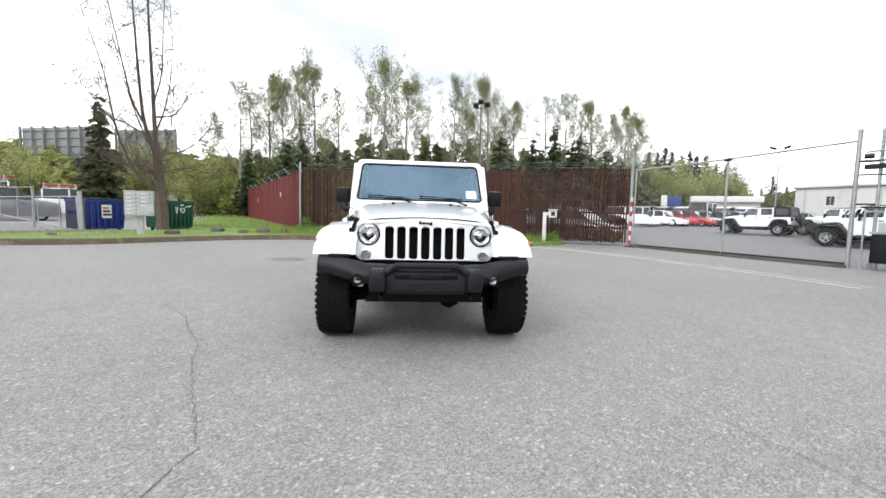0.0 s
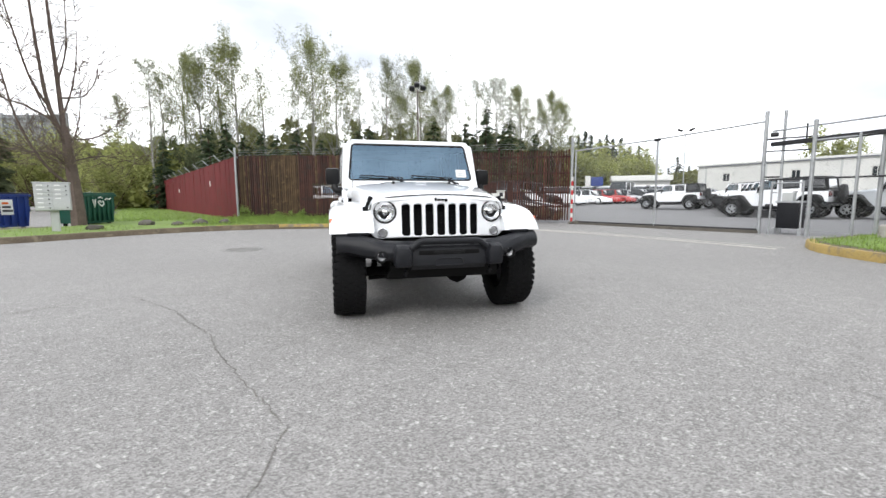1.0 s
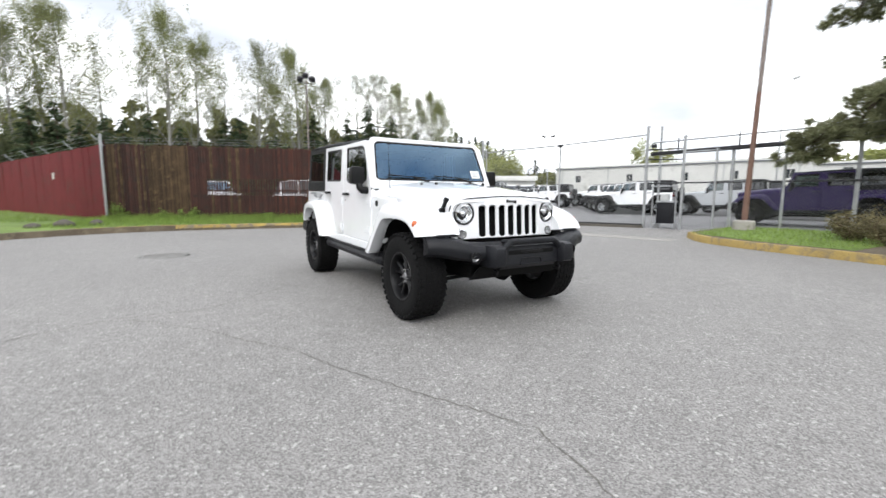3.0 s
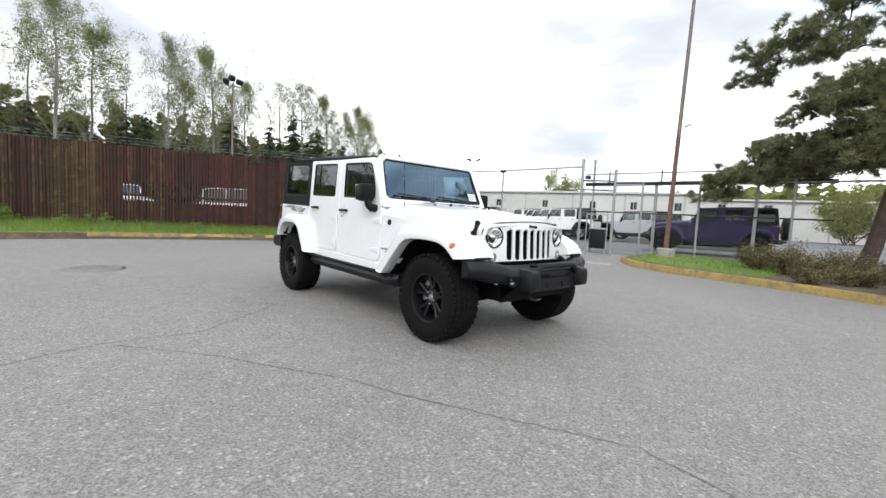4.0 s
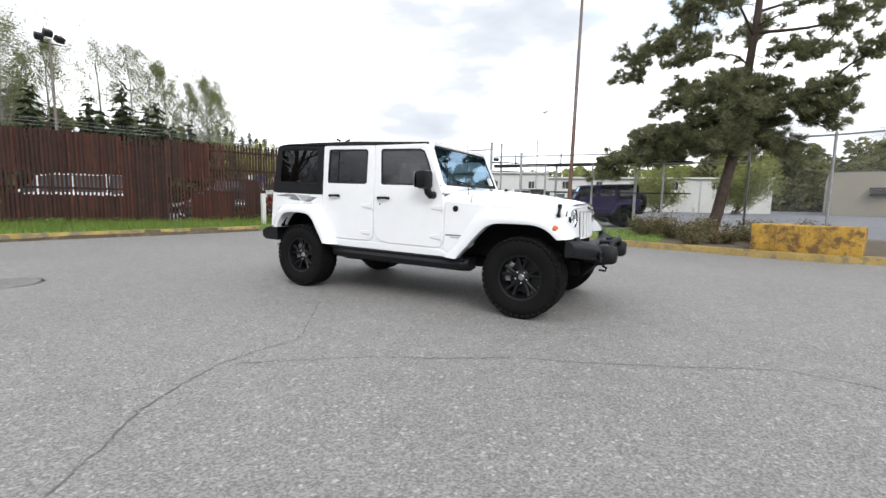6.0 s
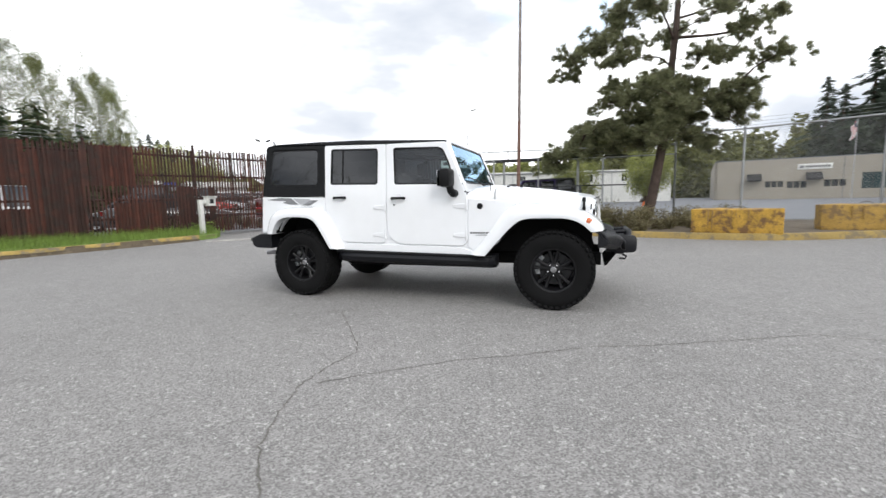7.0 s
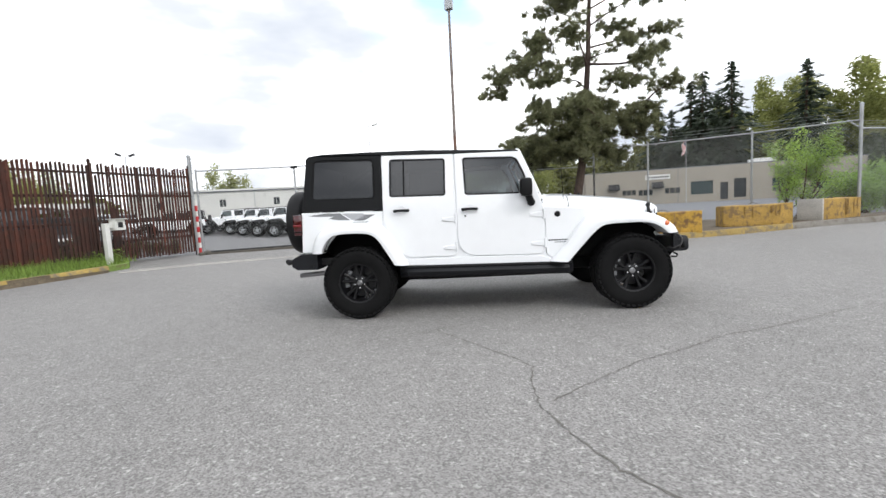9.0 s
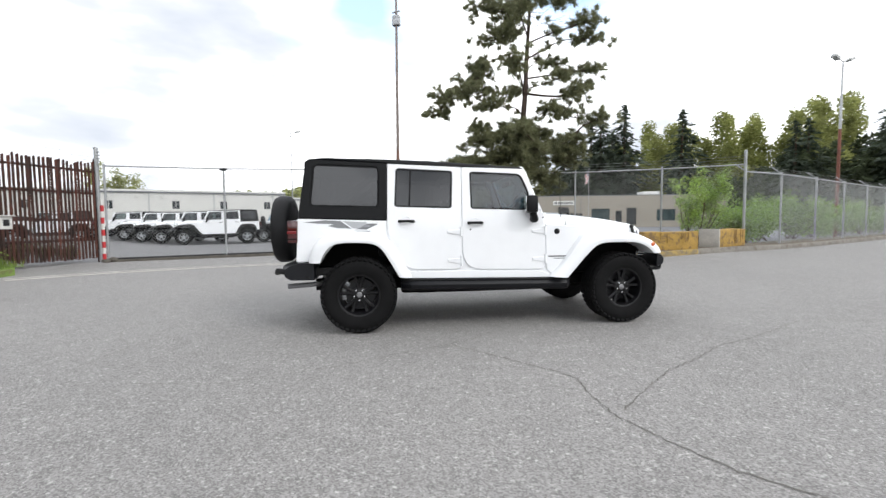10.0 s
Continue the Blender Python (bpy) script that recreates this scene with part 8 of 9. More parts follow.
def tan_building():
    """The tan concrete office across the east lot, with a sign, awnings and ribbon windows."""
    a, b = Vector((70.07, -18.87)), Vector((61.7, -57.3))
    run = (b - a).length
    m = Matrix.Translation((a.x, a.y, 0.1)) @ Matrix.Rotation(math.atan2(b.y - a.y, b.x - a.x), 4, "Z")
    w = empty("office_building", "flat-roofed tan concrete office building with dark windows", "building", m=m)
    wins = [(5.9 + k * 0.72, 0.62, 1.75, 2.6) for k in range(3)] + [(8.4 + k * 0.75, 0.65, 1.6, 2.5) for k in range(3)] + [(12.4 + k * 0.78, 0.68, 1.7, 2.6) for k in range(3)]
    wins += [(16.2, 3.2, 1.3, 3.4), (20.4, 1.1, 0.3, 3.0), (22.3, 1.7, 0.5, 3.5), (27.5, 3.2, 1.2, 3.2), (32.5, 2.6, 1.2, 3.0)]
    holes = [[(u, z0), (u + ww, z0), (u + ww, z1), (u, z1)] for u, ww, z0, z1 in wins]
    part("wall", plate(bmesh.new(), [(0, -0.3), (run, -0.3), (run, 5.7), (0, 5.7)], holes, lambda u, v, d: (u, d, v), 0.3, 0.01), M_TAN, w)
    part("side_wall", boxed(-0.3, 0.0, 0.3, 30, -0.3, 5.65), M_TAN, w)
    part("side_wall", boxed(run, run + 0.3, 0.3, 30, -0.3, 5.65), M_TAN, w)
    part("roof", boxed(-0.3, run + 0.3, 0.0, 30, 5.65, 5.8, 0.02), M_ROOFGREY, w)
    part("wall_joint", boxed(14.3, 14.36, -0.02, 0.0, 0.0, 5.6), M_ROOFGREY, w)
    for u, ww, z0, z1 in wins:
        fr = part("window", plate(bmesh.new(), [(u, z0), (u + ww, z0), (u + ww, z1), (u, z1)], [[(u + 0.06, z0 + 0.06), (u + ww - 0.06, z0 + 0.06), (u + ww - 0.06, z1 - 0.06), (u + 0.06, z1 - 0.06)]], lambda p, q, d: (p, 0.08 + d, q), 0.1, 0.004), M_DKSTEEL, w)
        part("pane", boxed(u + 0.04, u + ww - 0.04, 0.14, 0.16, z0 + 0.04, z1 - 0.04), M_TEAL if ww > 2 else M_DARKWIN, fr)
        if ww > 2:
            for k in (1, 2):
                part("mullion", boxed(u + ww * k / 3 - 0.04, u + ww * k / 3 + 0.04, 0.1, 0.18, z0, z1), M_DKSTEEL, fr)
    for u in (3.7, 10.4):
        bm = bmesh.new()
        loft(bm, [[(u + k, 0.0, 3.7), (u + k, -1.0, 2.9), (u + k, -1.0, 2.65), (u + k, 0.0, 2.65)] for k in (0, 1.7)])
        bmesh.ops.recalc_face_normals(bm, faces=bm.faces[:])
        part("awning", bm, M_DKSTEEL, w, "dark entrance awning")
    sg = part("sign", boxed(9.45, 13.15, -0.1, -0.02, 4.1, 4.85, 0.02), M_SIGN, w, "white sign board with dark bars")
    for k in range(8):
        part("sign_bar", boxed(10.35 + k * 0.33, 10.35 + k * 0.33 + 0.24, -0.12, -0.1, 4.34, 4.62), M_LETTER, sg)
    part("sign_mark", boxed(9.65, 10.15, -0.12, -0.1, 4.28, 4.66, 0.01), M_DECAL2, sg)
    part("roof_unit", boxed(27, 30, 5, 8, 5.8, 6.7, 0.05), M_SIGN, w)
    return w


tan_building()


def flag():
    t = empty("flag_pole", "thin flag pole with a hanging red and white striped flag", "flag pole", m=Matrix.Translation((58.0, -29.7, 0.1)))
    part("pole", tube(bmesh.new(), [(0, 0, 0), (0, 0, 9.5)], [0.06, 0.035], 8), M_GALV, t)
    for k in range(7):
        bm = bmesh.new()
        rings = [[(-0.15 * k * 0.0 + 0.02 + 0.16 * k + 0.03 * math.sin(j * 1.3), 0.06 * math.sin(j * 1.1 + k), 9.1 - j * 0.24 - 0.08 * k), (0.02 + 0.16 * (k + 1) + 0.03 * math.sin(j * 1.3), 0.06 * math.sin(j * 1.1 + k + 1), 9.1 - j * 0.24 - 0.08 * (k + 1))] for j in range(8)]
        loft(bm, rings, False, False)
        part("flag_stripe", bm, M_REDBAND if k % 2 else M_SIGN, t)
    bm = boxed(0.03, 0.5, -0.03, 0.03, 8.3, 9.1)
    part("flag_field", bm, M_NAVY, t)


flag()


def saloon(m, paint, label, kind="saloon", group=""):
    """A plain parked car: lofted body, glazed cabin, wheels and lamps. Nose towards -y."""
    c = empty("parked_car", label, "car", group)
    van = kind == "van"
    truck = kind == "pickup"
    L, H = (4.9, 1.75) if van else (5.5, 1.82) if truck else (4.6, 1.45)
    prof = [(-0.0, 0.45, 0.62), (0.08, 0.62, 0.78), (0.5, 0.72, 0.86), (1.2, 0.86, 0.90), (1.45, 0.90, 0.92), (3.9, 0.95, 0.92), (4.35, 0.93, 0.88), (L - 0.1, 0.85, 0.82), (L, 0.6, 0.74)]
    if van:
        prof = [(0.0, 0.5, 0.7), (0.1, 0.75, 0.86), (0.7, 1.0, 0.92), (1.2, 1.08, 0.95), (L - 0.3, 1.1, 0.95), (L - 0.05, 1.05, 0.92), (L, 0.7, 0.86)]
    if truck:
        prof = [(0.0, 0.6, 0.78), (0.06, 0.98, 0.9), (0.6, 1.1, 0.94), (1.35, 1.16, 0.95), (L - 0.1, 1.16, 0.95), (L, 0.75, 0.9)]
    bm = bmesh.new()
    loft(bm, [[(-w, y, 0.24), (-w * 1.02, y, 0.5 * (0.24 + z)), (-w * 0.97, y, z - 0.06), (-w * 0.86, y, z), (w * 0.86, y, z), (w * 0.97, y, z - 0.06), (w * 1.02, y, 0.5 * (0.24 + z)), (w, y, 0.24)] for y, z, w in prof])
    bmesh.ops.recalc_face_normals(bm, faces=bm.faces[:])
    part("body", bm, paint, c, angle=50)
    cab = [(1.05, 0.88, 0.80), (1.75, H - 0.06, 0.66), (2.2, H, 0.64), (3.1, H - 0.02, 0.64), (3.6, H - 0.16, 0.64), (4.25, 0.92, 0.74)] if not van else [(0.75, 1.04, 0.86), (1.5, H - 0.06, 0.74), (2.2, H, 0.74), (L - 0.5, H - 0.03, 0.74), (L - 0.1, 1.08, 0.84)]
    if truck:
        cab = [(1.15, 1.1, 0.86), (1.75, H - 0.06, 0.74), (2.2, H, 0.74), (3.3, H - 0.02, 0.74), (3.55, 1.1, 0.84)]
    g = bmesh.new()
    loft(g, [[(-w * 1.12 if z > 1.0 else -w, y, 0.86), (-w, y, z), (w, y, z), (w * 1.12 if z > 1.0 else w, y, 0.86)] for y, z, w in cab])
    bmesh.ops.recalc_face_normals(g, faces=g.faces[:])
    part("cabin_glass", g, M_DARKWIN, c)
    r = bmesh.new()
    mid = cab[1:-1]
    loft(r, [[(-w * 1.02, y, z - 0.03), (-w * 0.98, y, z + 0.012), (w * 0.98, y, z + 0.012), (w * 1.02, y, z - 0.03)] for y, z, w in mid])
    bmesh.ops.recalc_face_normals(r, faces=r.faces[:])
    part("roof", r, paint, c)
    for y in (mid[0][0], (mid[0][0] + mid[-1][0]) / 2, mid[-1][0]):
        for s in (1, -1):
            x = s * (0.79 if van or truck else 0.71)
            part("pillar", boxed(x - 0.03, x + 0.03, y - 0.05, y + 0.05, 0.88, H - 0.08, 0), paint, c)
    for s in (1, -1):
        part("headlight", boxed(s * 0.62 - 0.16, s * 0.62 + 0.16, 0.02, 0.22, 0.58, 0.70, 0.03), M_LENS, c)
        part("tail_lamp", boxed(s * 0.66 - 0.14, s * 0.66 + 0.14, L - 0.16, L - 0.01, 0.66, 0.82, 0.02), M_REDLENS, c)
        part("door_mirror", boxed(s * 0.98 - 0.08, s * 0.98 + 0.08, 1.45, 1.6, 0.93, 1.06, 0.03), paint, c)
        for y in (0.85, L - 0.95):
            hub = new("wheel")
            hub.parent = c
            hub.location = (s * 0.80, y, 0.32)
            mm = Matrix.Diagonal((s, 1, 1, 1))
            part("tyre", lathe(bmesh.new(), [(0.21, -0.1), (0.30, -0.1), (0.32, -0.07), (0.32, 0.07), (0.30, 0.1), (0.21, 0.1)], 24, mm, False), M_TYRE, hub)
            rim = lathe(bmesh.new(), [(0.0, 0.06), (0.05, 0.07), (0.06, 0.06), (0.16, 0.05), (0.2, 0.09), (0.215, 0.095), (0.21, 0.0), (0.0, 0.0)][::-1], 20, mm)
            part("rim", rim, M_SILVER, hub)
    c.matrix_world = m
    return c


def at(x, y, heading, z=None):
    """A pose on the ground: heading in degrees, 0 = nose towards -y."""
    return Matrix.Translation((x, y, ground_z(x, y) if z is None else z)) @ Matrix.Rotation(radians(heading), 4, "Z")


def lot():
    """Rows of parked cars behind the gate."""
    LOT = "cars parked in the dealer lot"
    white = offroad_car(at(18.9, 12.9, 200), "white off-road car with black arches parked in the lot", M_PAINT, False, M_BLACK, M_SILVER, group=LOT)
    purple = offroad_car(at(15.0, 3.8, 197), "dark purple off-road car with black top parked behind the fence", M_PURPLE, False, M_PURPLE, M_RIM, group=LOT)
    silver = offroad_car(at(21.5, 9.6, 195), "silver grey off-road car parked in the lot", M_SILVER, False, M_BLACK, M_SILVER, group=LOT)
    dark = offroad_car(at(29.6, 22.5, 206), "black off-road car parked in the lot", M_DARKPAINT, False, M_BLACK, M_SILVER, group=LOT)
    for x, y, hd in ((23.0, 23.8, 208), (26.8, 21.8, 205), (20.9, 14.9, 201), (22.9, 16.9, 201), (24.9, 18.9, 202), (23.8, 5.8, 196), (27.5, 8.0, 198)):
        copy_thing(white, at(x, y, hd))
    for x, y, hd in ((25.6, 10.4, 198), (20.0, 5.2, 195)):
        copy_thing(dark, at(x, y, hd))
    copy_thing(silver, at(29.4, 12.2, 199))
    FAR = "cars in the far rows of the lot"
    def spot(deg, far, hd):
        x, y = bearing(deg, far)
        return at(x, y, hd)
    w1 = saloon(spot(32.6, 43, 60), M_PAINT, "white people carrier parked at the far end of the lot", "van", FAR)
    w2 = saloon(spot(35.3, 45, 32), M_PAINT, "white saloon car parked in the far row", "saloon", FAR)
    r1 = saloon(spot(36.7, 46.5, 30), M_REDPAINT, "red saloon car parked in the far row", "saloon", FAR)
    r2 = copy_thing(r1, spot(38.2, 47, 30))
    s1 = saloon(spot(39.6, 48, 30), M_SILVER, "silver saloon car parked in the far row", "saloon", FAR)
    d1 = saloon(spot(41.0, 48.5, 30), M_DARKPAINT, "black saloon car parked in the far row", "saloon", FAR)
    for k, src in enumerate((s1, w2, d1, s1)):
        copy_thing(src, spot(42.6 + 1.9 * k, 49, 30))
    for k, src in enumerate((s1, d1, w2, r1, d1, s1, w2, d1)):
        copy_thing(src, spot(31.4 + 2.3 * k, 60 + 0.2 * k, 34 + 3 * (k % 3)))
    for k, src in enumerate((d1, s1, r1, d1, w2, s1, d1, s1)):
        copy_thing(src, spot(32.0 + 2.1 * k, 76, 118))
    for k, src in enumerate((s1, d1, s1, w1, r1, d1, s1)):
        copy_thing(src, spot(33.0 + 2.0 * k, 92, 120))
    for k, src in enumerate((s1, d1, s1, w1, d1, s1, d1)):
        copy_thing(src, spot(32.2 + 1.9 * k, 64, 124) @ Matrix.Diagonal((1.2, 1.15, 1.5, 1)))
    # long low shop building beyond the lot
    x, y = bearing(35.8, 68.5)
    m = Matrix.Translation((x, y, 0.4)) @ Matrix.Rotation(radians(-33), 4, "Z")
    shop = empty("shop_building", "long low white shop building beyond the lot", "building", m=m)
    part("wall", boxed(0, 7.6, 0, 4, -0.3, 3.2, 0.02), M_WALLWHITE, shop)
    part("roof", boxed(-0.3, 7.9, -0.6, 4.3, 3.2, 3.95, 0.04), M_SIGN, shop)
    for k in range(5):
        part("shop_window", boxed(0.4 + 1.4 * k, 1.5 + 1.4 * k, -0.06, 0.02, 0.4, 2.4, 0.01), M_DARKWIN, shop)
    x, y = bearing(33.2, 67)
    board = empty("hoarding", "blue and white hoarding panel on posts beyond the lot", "hoarding", m=Matrix.Translation((x, y, 0.4)) @ Matrix.Rotation(radians(-33), 4, "Z"))
    part("panel", boxed(0, 1.7, 0, 0.1, 2.3, 3.8, 0.01), M_BLUEBIN, board)
    part("panel", boxed(-0.8, -0.06, 0, 0.1, 2.0, 4.0, 0.01), M_SIGN, board)
    for k in (-0.7, 1.6):
        part("post", boxed(k - 0.06, k + 0.06, 0.1, 0.2, -0.3, 3.8), M_GALV, board)
    # cars parked behind the slatted fence
    for x, y in ((-0.2, 22.2), (4.6, 20.2)):
        copy_thing(white, at(x, y, 22))
        copy_thing(w1 if x < 1 else d1, at(x + 2.4, y - 1.0, 202))
    copy_thing(dark, at(10.8, 17.8, 112))
    tagged(copy_thing(d1, at(9.2, 13.4, 43)), "dark saloon car parked close behind the slatted fence", "car", LOT)
    copy_thing(w2, at(12.6, 30, 110))
    copy_thing(d1, at(9.5, 33, 110))


lot()


def cone(x, y, z=None):
    t = empty("traffic_cone", "orange and white traffic cone beside the blocks", "traffic cone", m=Matrix.Translation((x, y, ground_z(x, y) if z is None else z)))
    part("base", boxed(-0.18, 0.18, -0.18, 0.18, 0.0, 0.03, 0.008), M_ORANGE, t)
    part("body", tube(bmesh.new(), [(0, 0, 0.03), (0, 0, 0.7)], [0.13, 0.03], 16), M_ORANGE, t)
    part("band", tube(bmesh.new(), [(0, 0, 0.38), (0, 0, 0.5)], [0.084, 0.066], 16), M_SIGN, t)


cone(15.9, -2.7)


def dumpster(m, paint, label, lid=None, size=(1.9, 1.3, 1.35), sign=False):
    t = empty("dumpster", label, "dumpster")
    w, d, h = size
    bm = bmesh.new()
    loft(bm, [[(-w / 2 * k, -d / 2 * k2, z), (w / 2 * k, -d / 2 * k2, z), (w / 2 * k, d / 2, z), (-w / 2 * k, d / 2, z)] for z, k, k2 in ((0.12, 0.97, 0.85), (h * 0.5, 1.0, 0.95), (h, 1.0, 1.0))])
    bmesh.ops.recalc_face_normals(bm, faces=bm.faces[:])
    part("bin", bm, paint, t)
    for k in range(6):
        x = -w / 2 + 0.12 + k * (w - 0.24) / 5
        part("rib", boxed(x - 0.03, x + 0.03, -d / 2 - 0.035, -d / 2 + 0.06, 0.2, h - 0.06, 0.01), paint, t)
    part("rim_rail", boxed(-w / 2 - 0.05, w / 2 + 0.05, -d / 2 - 0.05, d / 2 + 0.05, h - 0.06, h + 0.02, 0.015), paint, t)
    part("lid", boxed(-w / 2 - 0.02, w / 2 + 0.02, -d / 2 - 0.02, d / 2 + 0.02, h + 0.02, h + 0.07, 0.02), lid or paint, t)
    for s in (1, -1):
        part("fork_pocket", boxed(s * w / 2 - 0.05, s * w / 2 + 0.08, -d / 2 + 0.1, d / 2 - 0.1, h * 0.55, h * 0.68, 0.01), paint, t)
        for y in (-d / 2 + 0.15, d / 2 - 0.15):
            part("castor", tube(bmesh.new(), [(s * (w / 2 - 0.15) - 0.03, y, 0.07), (s * (w / 2 - 0.15) + 0.03, y, 0.07)], 0.07, 12), M_BLACK, t)
    if sign:
        sg = part("notice", boxed(-0.20, 0.14, -d / 2 - 0.05, -d / 2 - 0.037, 0.52, 1.0, 0.003), M_PAPER, t, "white notice with coloured bars")
        for k, mm in enumerate((M_ORANGE, M_LETTER, M_LETTER)):
            part("notice_bar", boxed(-0.16, 0.02 + 0.05 * k, -d / 2 - 0.056, -d / 2 - 0.05, 0.85 - 0.12 * k, 0.92 - 0.12 * k), mm, sg)
    t.matrix_world = m
    return t


db = dumpster(at(-11.3, 12.9, 65, 0.14), M_BLUEBIN, "blue steel dumpster with navy side and white notice by the lane", M_NAVY, (1.3, 1.07, 1.15), True)
part("side_panel", boxed(-0.70, -0.655, -0.53, 0.53, 0.14, 1.13, 0.01), M_NAVY, db, "dark navy side")
dg = dumpster(at(-9.2, 13.8, 65, 0.2), M_GREENBIN, "dark green steel dumpster with white scrawl under the bare tree", None, (1.1, 1.2, 1.1))
for pts in ([(0.75, 0.98), (0.68, 1.05), (0.6, 1.0), (0.66, 0.9), (0.75, 0.82), (0.85, 0.92), (0.8, 1.05)], [(0.9, 1.08), (0.98, 1.14), (1.08, 1.1), (1.16, 1.16)], [(0.62, 1.16), (0.72, 1.2), (0.8, 1.15)], [(0.38, 1.1), (0.44, 0.8), (0.5, 1.1)]):
    part("scrawl", tube(bmesh.new(), [(x * 0.85 - 0.62, -0.65, z * 0.85) for x, z in pts], 0.022, 6), M_SIGN, dg, "white scrawled paint line")


def mail_cluster():
    t = empty("cluster_mailbox", "grey metal cluster mailbox on a pedestal beside the kerb", "mailbox", m=at(-8.26, 10.16, 24, 0.2))
    part("pedestal", boxed(-0.09, 0.09, -0.09, 0.09, -0.1, 0.66, 0.02), M_MAILBOX, t)
    part("foot", boxed(-0.2, 0.2, -0.2, 0.2, -0.1, -0.04, 0.01), M_CONC, t)
    cab = part("cabinet", boxed(-0.37, 0.37, -0.22, 0.22, 0.63, 1.36, 0.012), M_MAILBOX, t)
    part("cap", boxed(-0.39, 0.39, -0.24, 0.24, 1.36, 1.4, 0.012), M_MAILBOX, t)
    for i in range(2):
        for j in range(6):
            # parcel doors take up the foot of one column
            if i == 1 and j in (1, 2):
                continue
            x, z, h = -0.355 + 0.36 * i, 0.645 + 0.118 * j, 0.345 if i == 1 and j == 0 else 0.109
            d = part("mail_door", boxed(x, x + 0.35, -0.232, -0.22, z, z + h, 0.004), M_MAILBOX, cab)
            part("lock", boxed(x + 0.27, x + 0.30, -0.236, -0.23, z + 0.04, z + 0.07, 0.002), M_DKSTEEL, d)
            part("label_strip", boxed(x + 0.05, x + 0.17, -0.236, -0.23, z + h - 0.045, z + h - 0.02, 0.002), M_SIGN, d)


mail_cluster()


def swing_gate():
    """The open pipe swing gate across the west lane."""
    t = empty("pipe_gate", "galvanised pipe swing gate standing open beside the lane", "gate", m=at(-10.94, 11.6, 0, 0.12))
    part("post", tube(bmesh.new(), [(0.02, 0, -0.1), (-0.05, 0.02, 1.45)], [0.075, 0.07], 14), M_GALV, t)
    part("hinge_frame", tube(bmesh.new(), [(-0.12, 0.08, 0.08), (-0.22, 0.12, 1.3)], 0.035, 10), M_GALV, t)
    far = Vector((-8.5, 7.1))
    part("rail", tube(bmesh.new(), [(-0.2, 0.12, 1.28), (far.x, far.y, 1.26)], 0.024, 10), M_GALV, t)
    part("rail", tube(bmesh.new(), [(-0.12, 0.1, 0.1), (far.x, far.y, 0.42)], 0.026, 10), M_GALV, t)
    for f in (0.2, 0.45, 0.72, 1.0):
        part("upright", tube(bmesh.new(), [(far.x * f, far.y * f, 0.09 + 0.33 * f), (far.x * f, far.y * f, 1.27)], 0.022, 8), M_GALV, t)
    part("post", tube(bmesh.new(), [(-3.9, 3.1, -0.1), (-3.9, 3.1, 1.68)], 0.05, 10), M_GALV, t)
    part("rail", tube(bmesh.new(), [(-3.9, 3.1, 1.64), (-8.0, 4.8, 1.64)], 0.022, 8), M_GALV, t)


swing_gate()
for x, y, s in ((-7.6, 10.7, 0.22), (-6.9, 12.5, 0.26), (-5.9, 12.2, 0.2), (-5.3, 12.6, 0.24), (-4.6, 13.0, 0.2), (-9.9, 8.9, 0.14)):
    rock(x, y, s, 0.2)


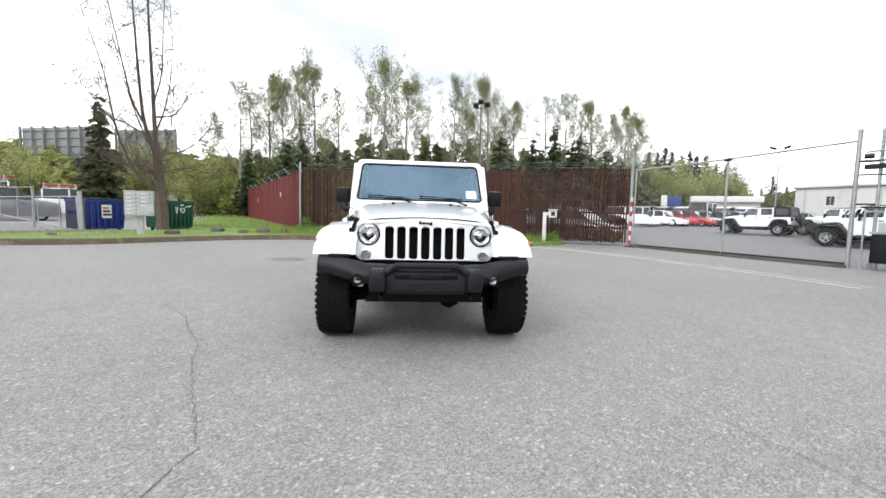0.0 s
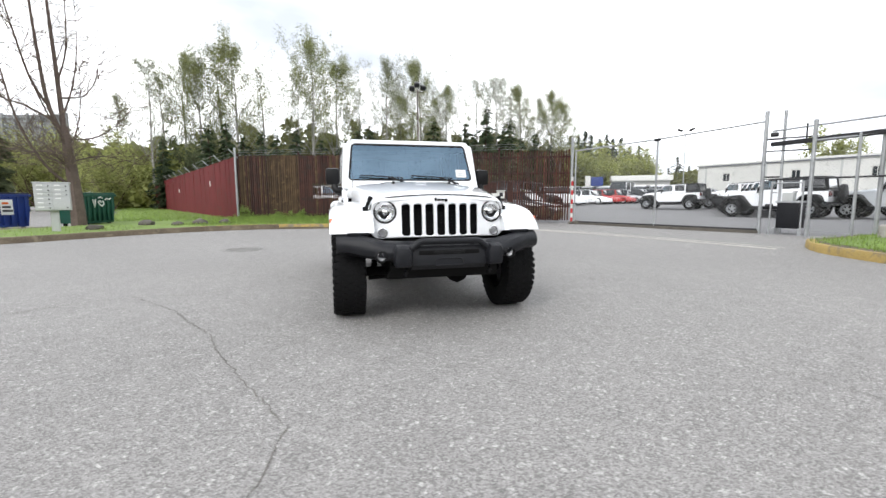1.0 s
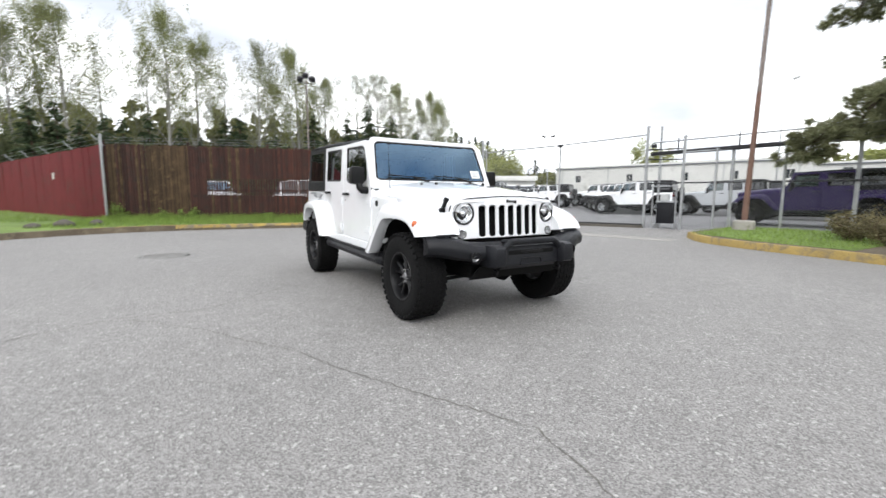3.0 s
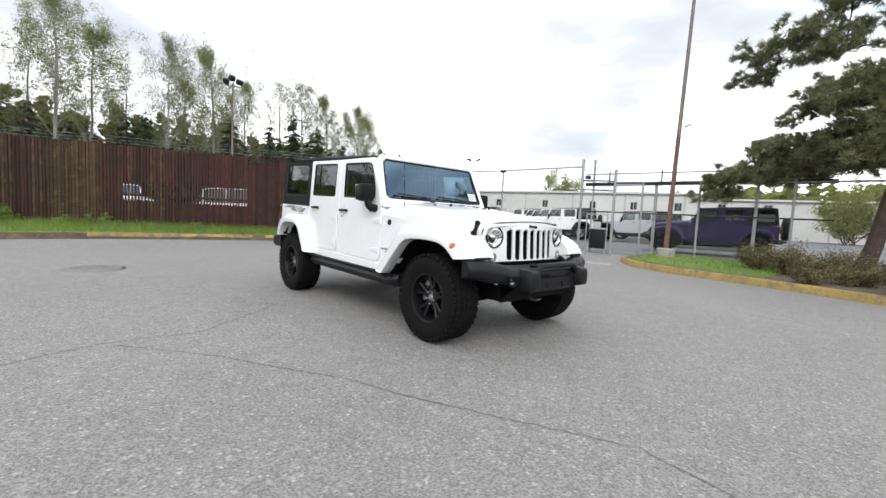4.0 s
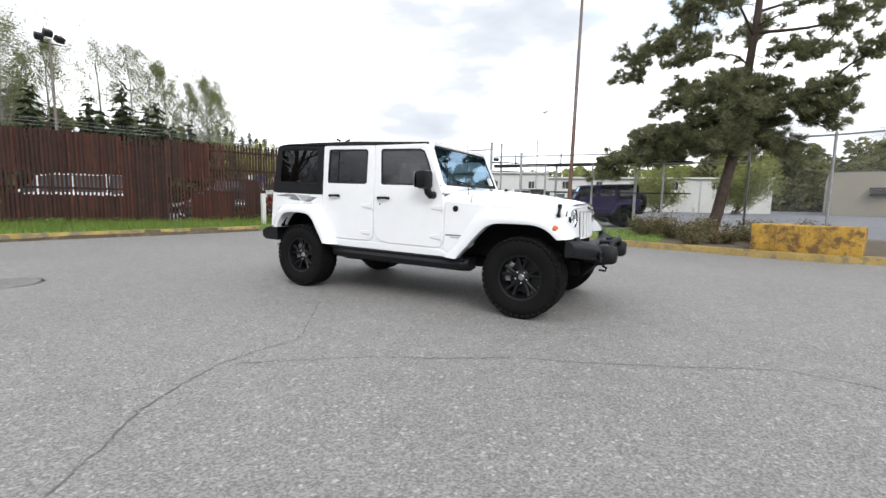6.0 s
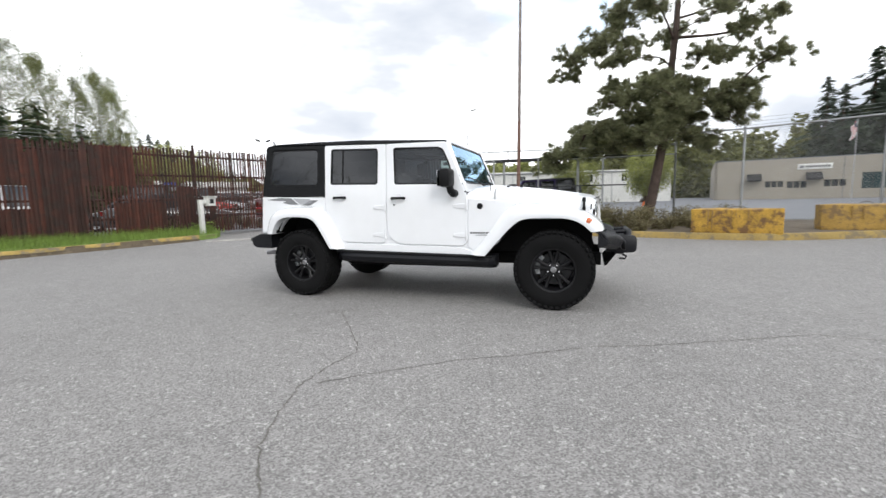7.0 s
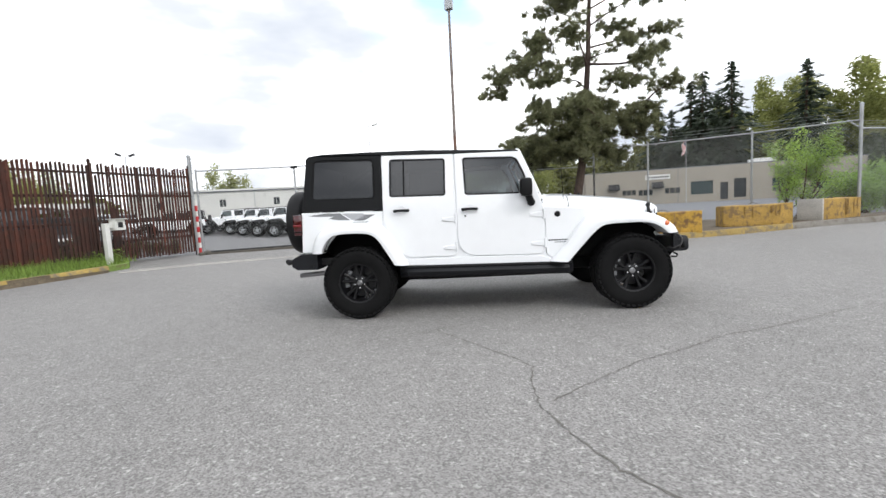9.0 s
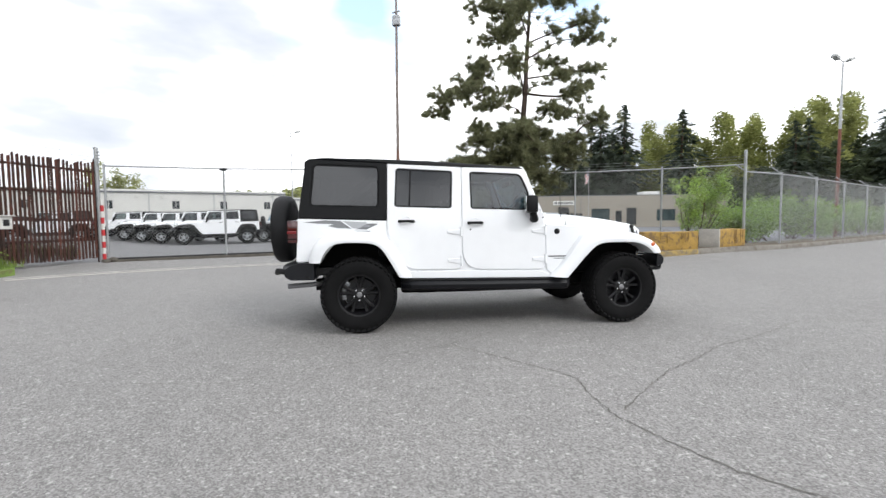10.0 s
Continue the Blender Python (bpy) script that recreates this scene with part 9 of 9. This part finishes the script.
def west_side():
    def lane(az, far, heading):
        return at(-0.2 + far * math.cos(radians(az)), -4.1 + far * math.sin(radians(az)), heading)
    van = saloon(lane(121.2, 43, 122) @ Matrix.Diagonal((1, 1.02, 1.2, 1)), M_PAINT, "white work van with roof rack and red ladders beside the lane", "van", "vans by the lane")
    for y in (1.7, 2.6, 3.5, 4.3):
        part("rack_bar", boxed(-0.76, 0.76, y - 0.03, y + 0.03, 1.82, 1.88, 0.008), M_WHITEPOST, van)
        for sx in (-1, 1):
            part("rack_post", boxed(sx * 0.72 - 0.025, sx * 0.72 + 0.025, y - 0.025, y + 0.025, 1.7, 2.02, 0.005), M_WHITEPOST, van)
    for sx in (-0.4, 0.25):
        for off in (-0.16, 0.16):
            part("ladder_rail", boxed(sx + off - 0.03, sx + off + 0.03, 1.3, 4.5, 1.88, 1.97, 0.008), M_REDPAINT, van, "red ladder rail")
        for k in range(9):
            part("ladder_rung", boxed(sx - 0.16, sx + 0.16, 1.5 + 0.35 * k, 1.54 + 0.35 * k, 1.91, 1.94, 0.004), M_REDPAINT, van, "red ladder rung")
    copy_thing(van, lane(127.4, 44, 124) @ Matrix.Diagonal((1, 1.02, 1.2, 1)))
    saloon(lane(125.9, 33.5, 126), M_PEWTER, "silver-grey pickup truck parked beside the west lane", "pickup")
    s2 = saloon(at(-33, 58, 10), M_SILVER, "silver saloon parked far down the lane", "saloon", "cars far down the lane")
    for x, y in ((-30, 60), (-27, 61)):
        copy_thing(s2, at(x, y, 10))
    # low white outbuilding and the shed roof
    b = empty("store_shed", "small white store shed far down the lane", "shed", m=at(-24.6, 46.6, 24, 0.1) @ Matrix.Diagonal((0.55, 0.6, 1.05, 1)))
    part("wall", boxed(-2.6, 2.6, 0, 5, 0, 2.4, 0.02), M_WALLWHITE, b)
    part("roof", boxed(-2.8, 2.8, -0.2, 5.2, 2.4, 2.55, 0.02), M_ROOFGREY, b)
    part("door", boxed(-0.5, 0.5, -0.05, 0.02, 0, 2.0, 0.01), M_DARKWIN, b)
    h = empty("lean_to_shelter", "open shelter with grey sloping roof", "shelter", m=at(-27.2, 23.4, 40, 0.1) @ Matrix.Diagonal((1, 1, 0.72, 1)))
    bm = bmesh.new()
    loft(bm, [[(x, -2.6, 2.9), (x, 0, 4.3), (x, 2.6, 2.9), (x, 2.6, 2.75), (x, 0, 4.15), (x, -2.6, 2.75)] for x in (-3, 3)])
    bmesh.ops.recalc_face_normals(bm, faces=bm.faces[:])
    part("roof", bm, M_ROOFGREY, h)
    for x in (-2.6, 2.6):
        for y in (-2.2, 2.2):
            part("column", boxed(x - 0.08, x + 0.08, y - 0.08, y + 0.08, 0, 2.9), M_GALV, h)


west_side()


def billboard(p, q):
    """The back of a roadside hoarding: sheets on steel ribs, seen over the trees."""
    a, b = Vector(p), Vector(q)
    run = (b - a).length
    m = Matrix.Translation((a.x, a.y, 0)) @ Matrix.Rotation(math.atan2(b.y - a.y, b.x - a.x), 4, "Z")
    t = empty("billboard", "grey back of a large roadside billboard on steel posts", "billboard", "roadside billboards", m)
    n = 6
    w = run / n
    z0, z1 = 10.2, 15.8
    for k in range(n):
        part("sheet", boxed(k * w + 0.03, k * w + w - 0.03, 0, 0.06, z0, z1, 0.01), M_BILLBOARD, t)
    for f in (0.1, 0.36, 0.63, 0.9):
        z = z0 + (z1 - z0) * f
        part("stringer", boxed(-0.2, run + 0.2, -0.2, 0.0, z - 0.09, z + 0.09, 0.01), M_BILLBOARD, t)
    for k in range(n + 1):
        part("rib", boxed(k * w - 0.12, k * w + 0.12, -0.6, -0.2, z0 - 0.2, z1 + 0.2, 0.01), M_BILLBOARD, t)
    part("catwalk", boxed(-0.5, run + 0.5, -1.3, 0.2, z0 - 0.6, z0 - 0.25, 0.02), M_ROOFGREY, t)
    for f in (0.2, 0.5, 0.8):
        part("column", tube(bmesh.new(), [(run * f, -0.4, 0), (run * f, -0.4, z0)], 0.35, 14), M_ROOFGREY, t)


billboard(bearing(-38.4, 121), bearing(-33.1, 106))
billboard(bearing(-31.2, 108), bearing(-25.9, 99))
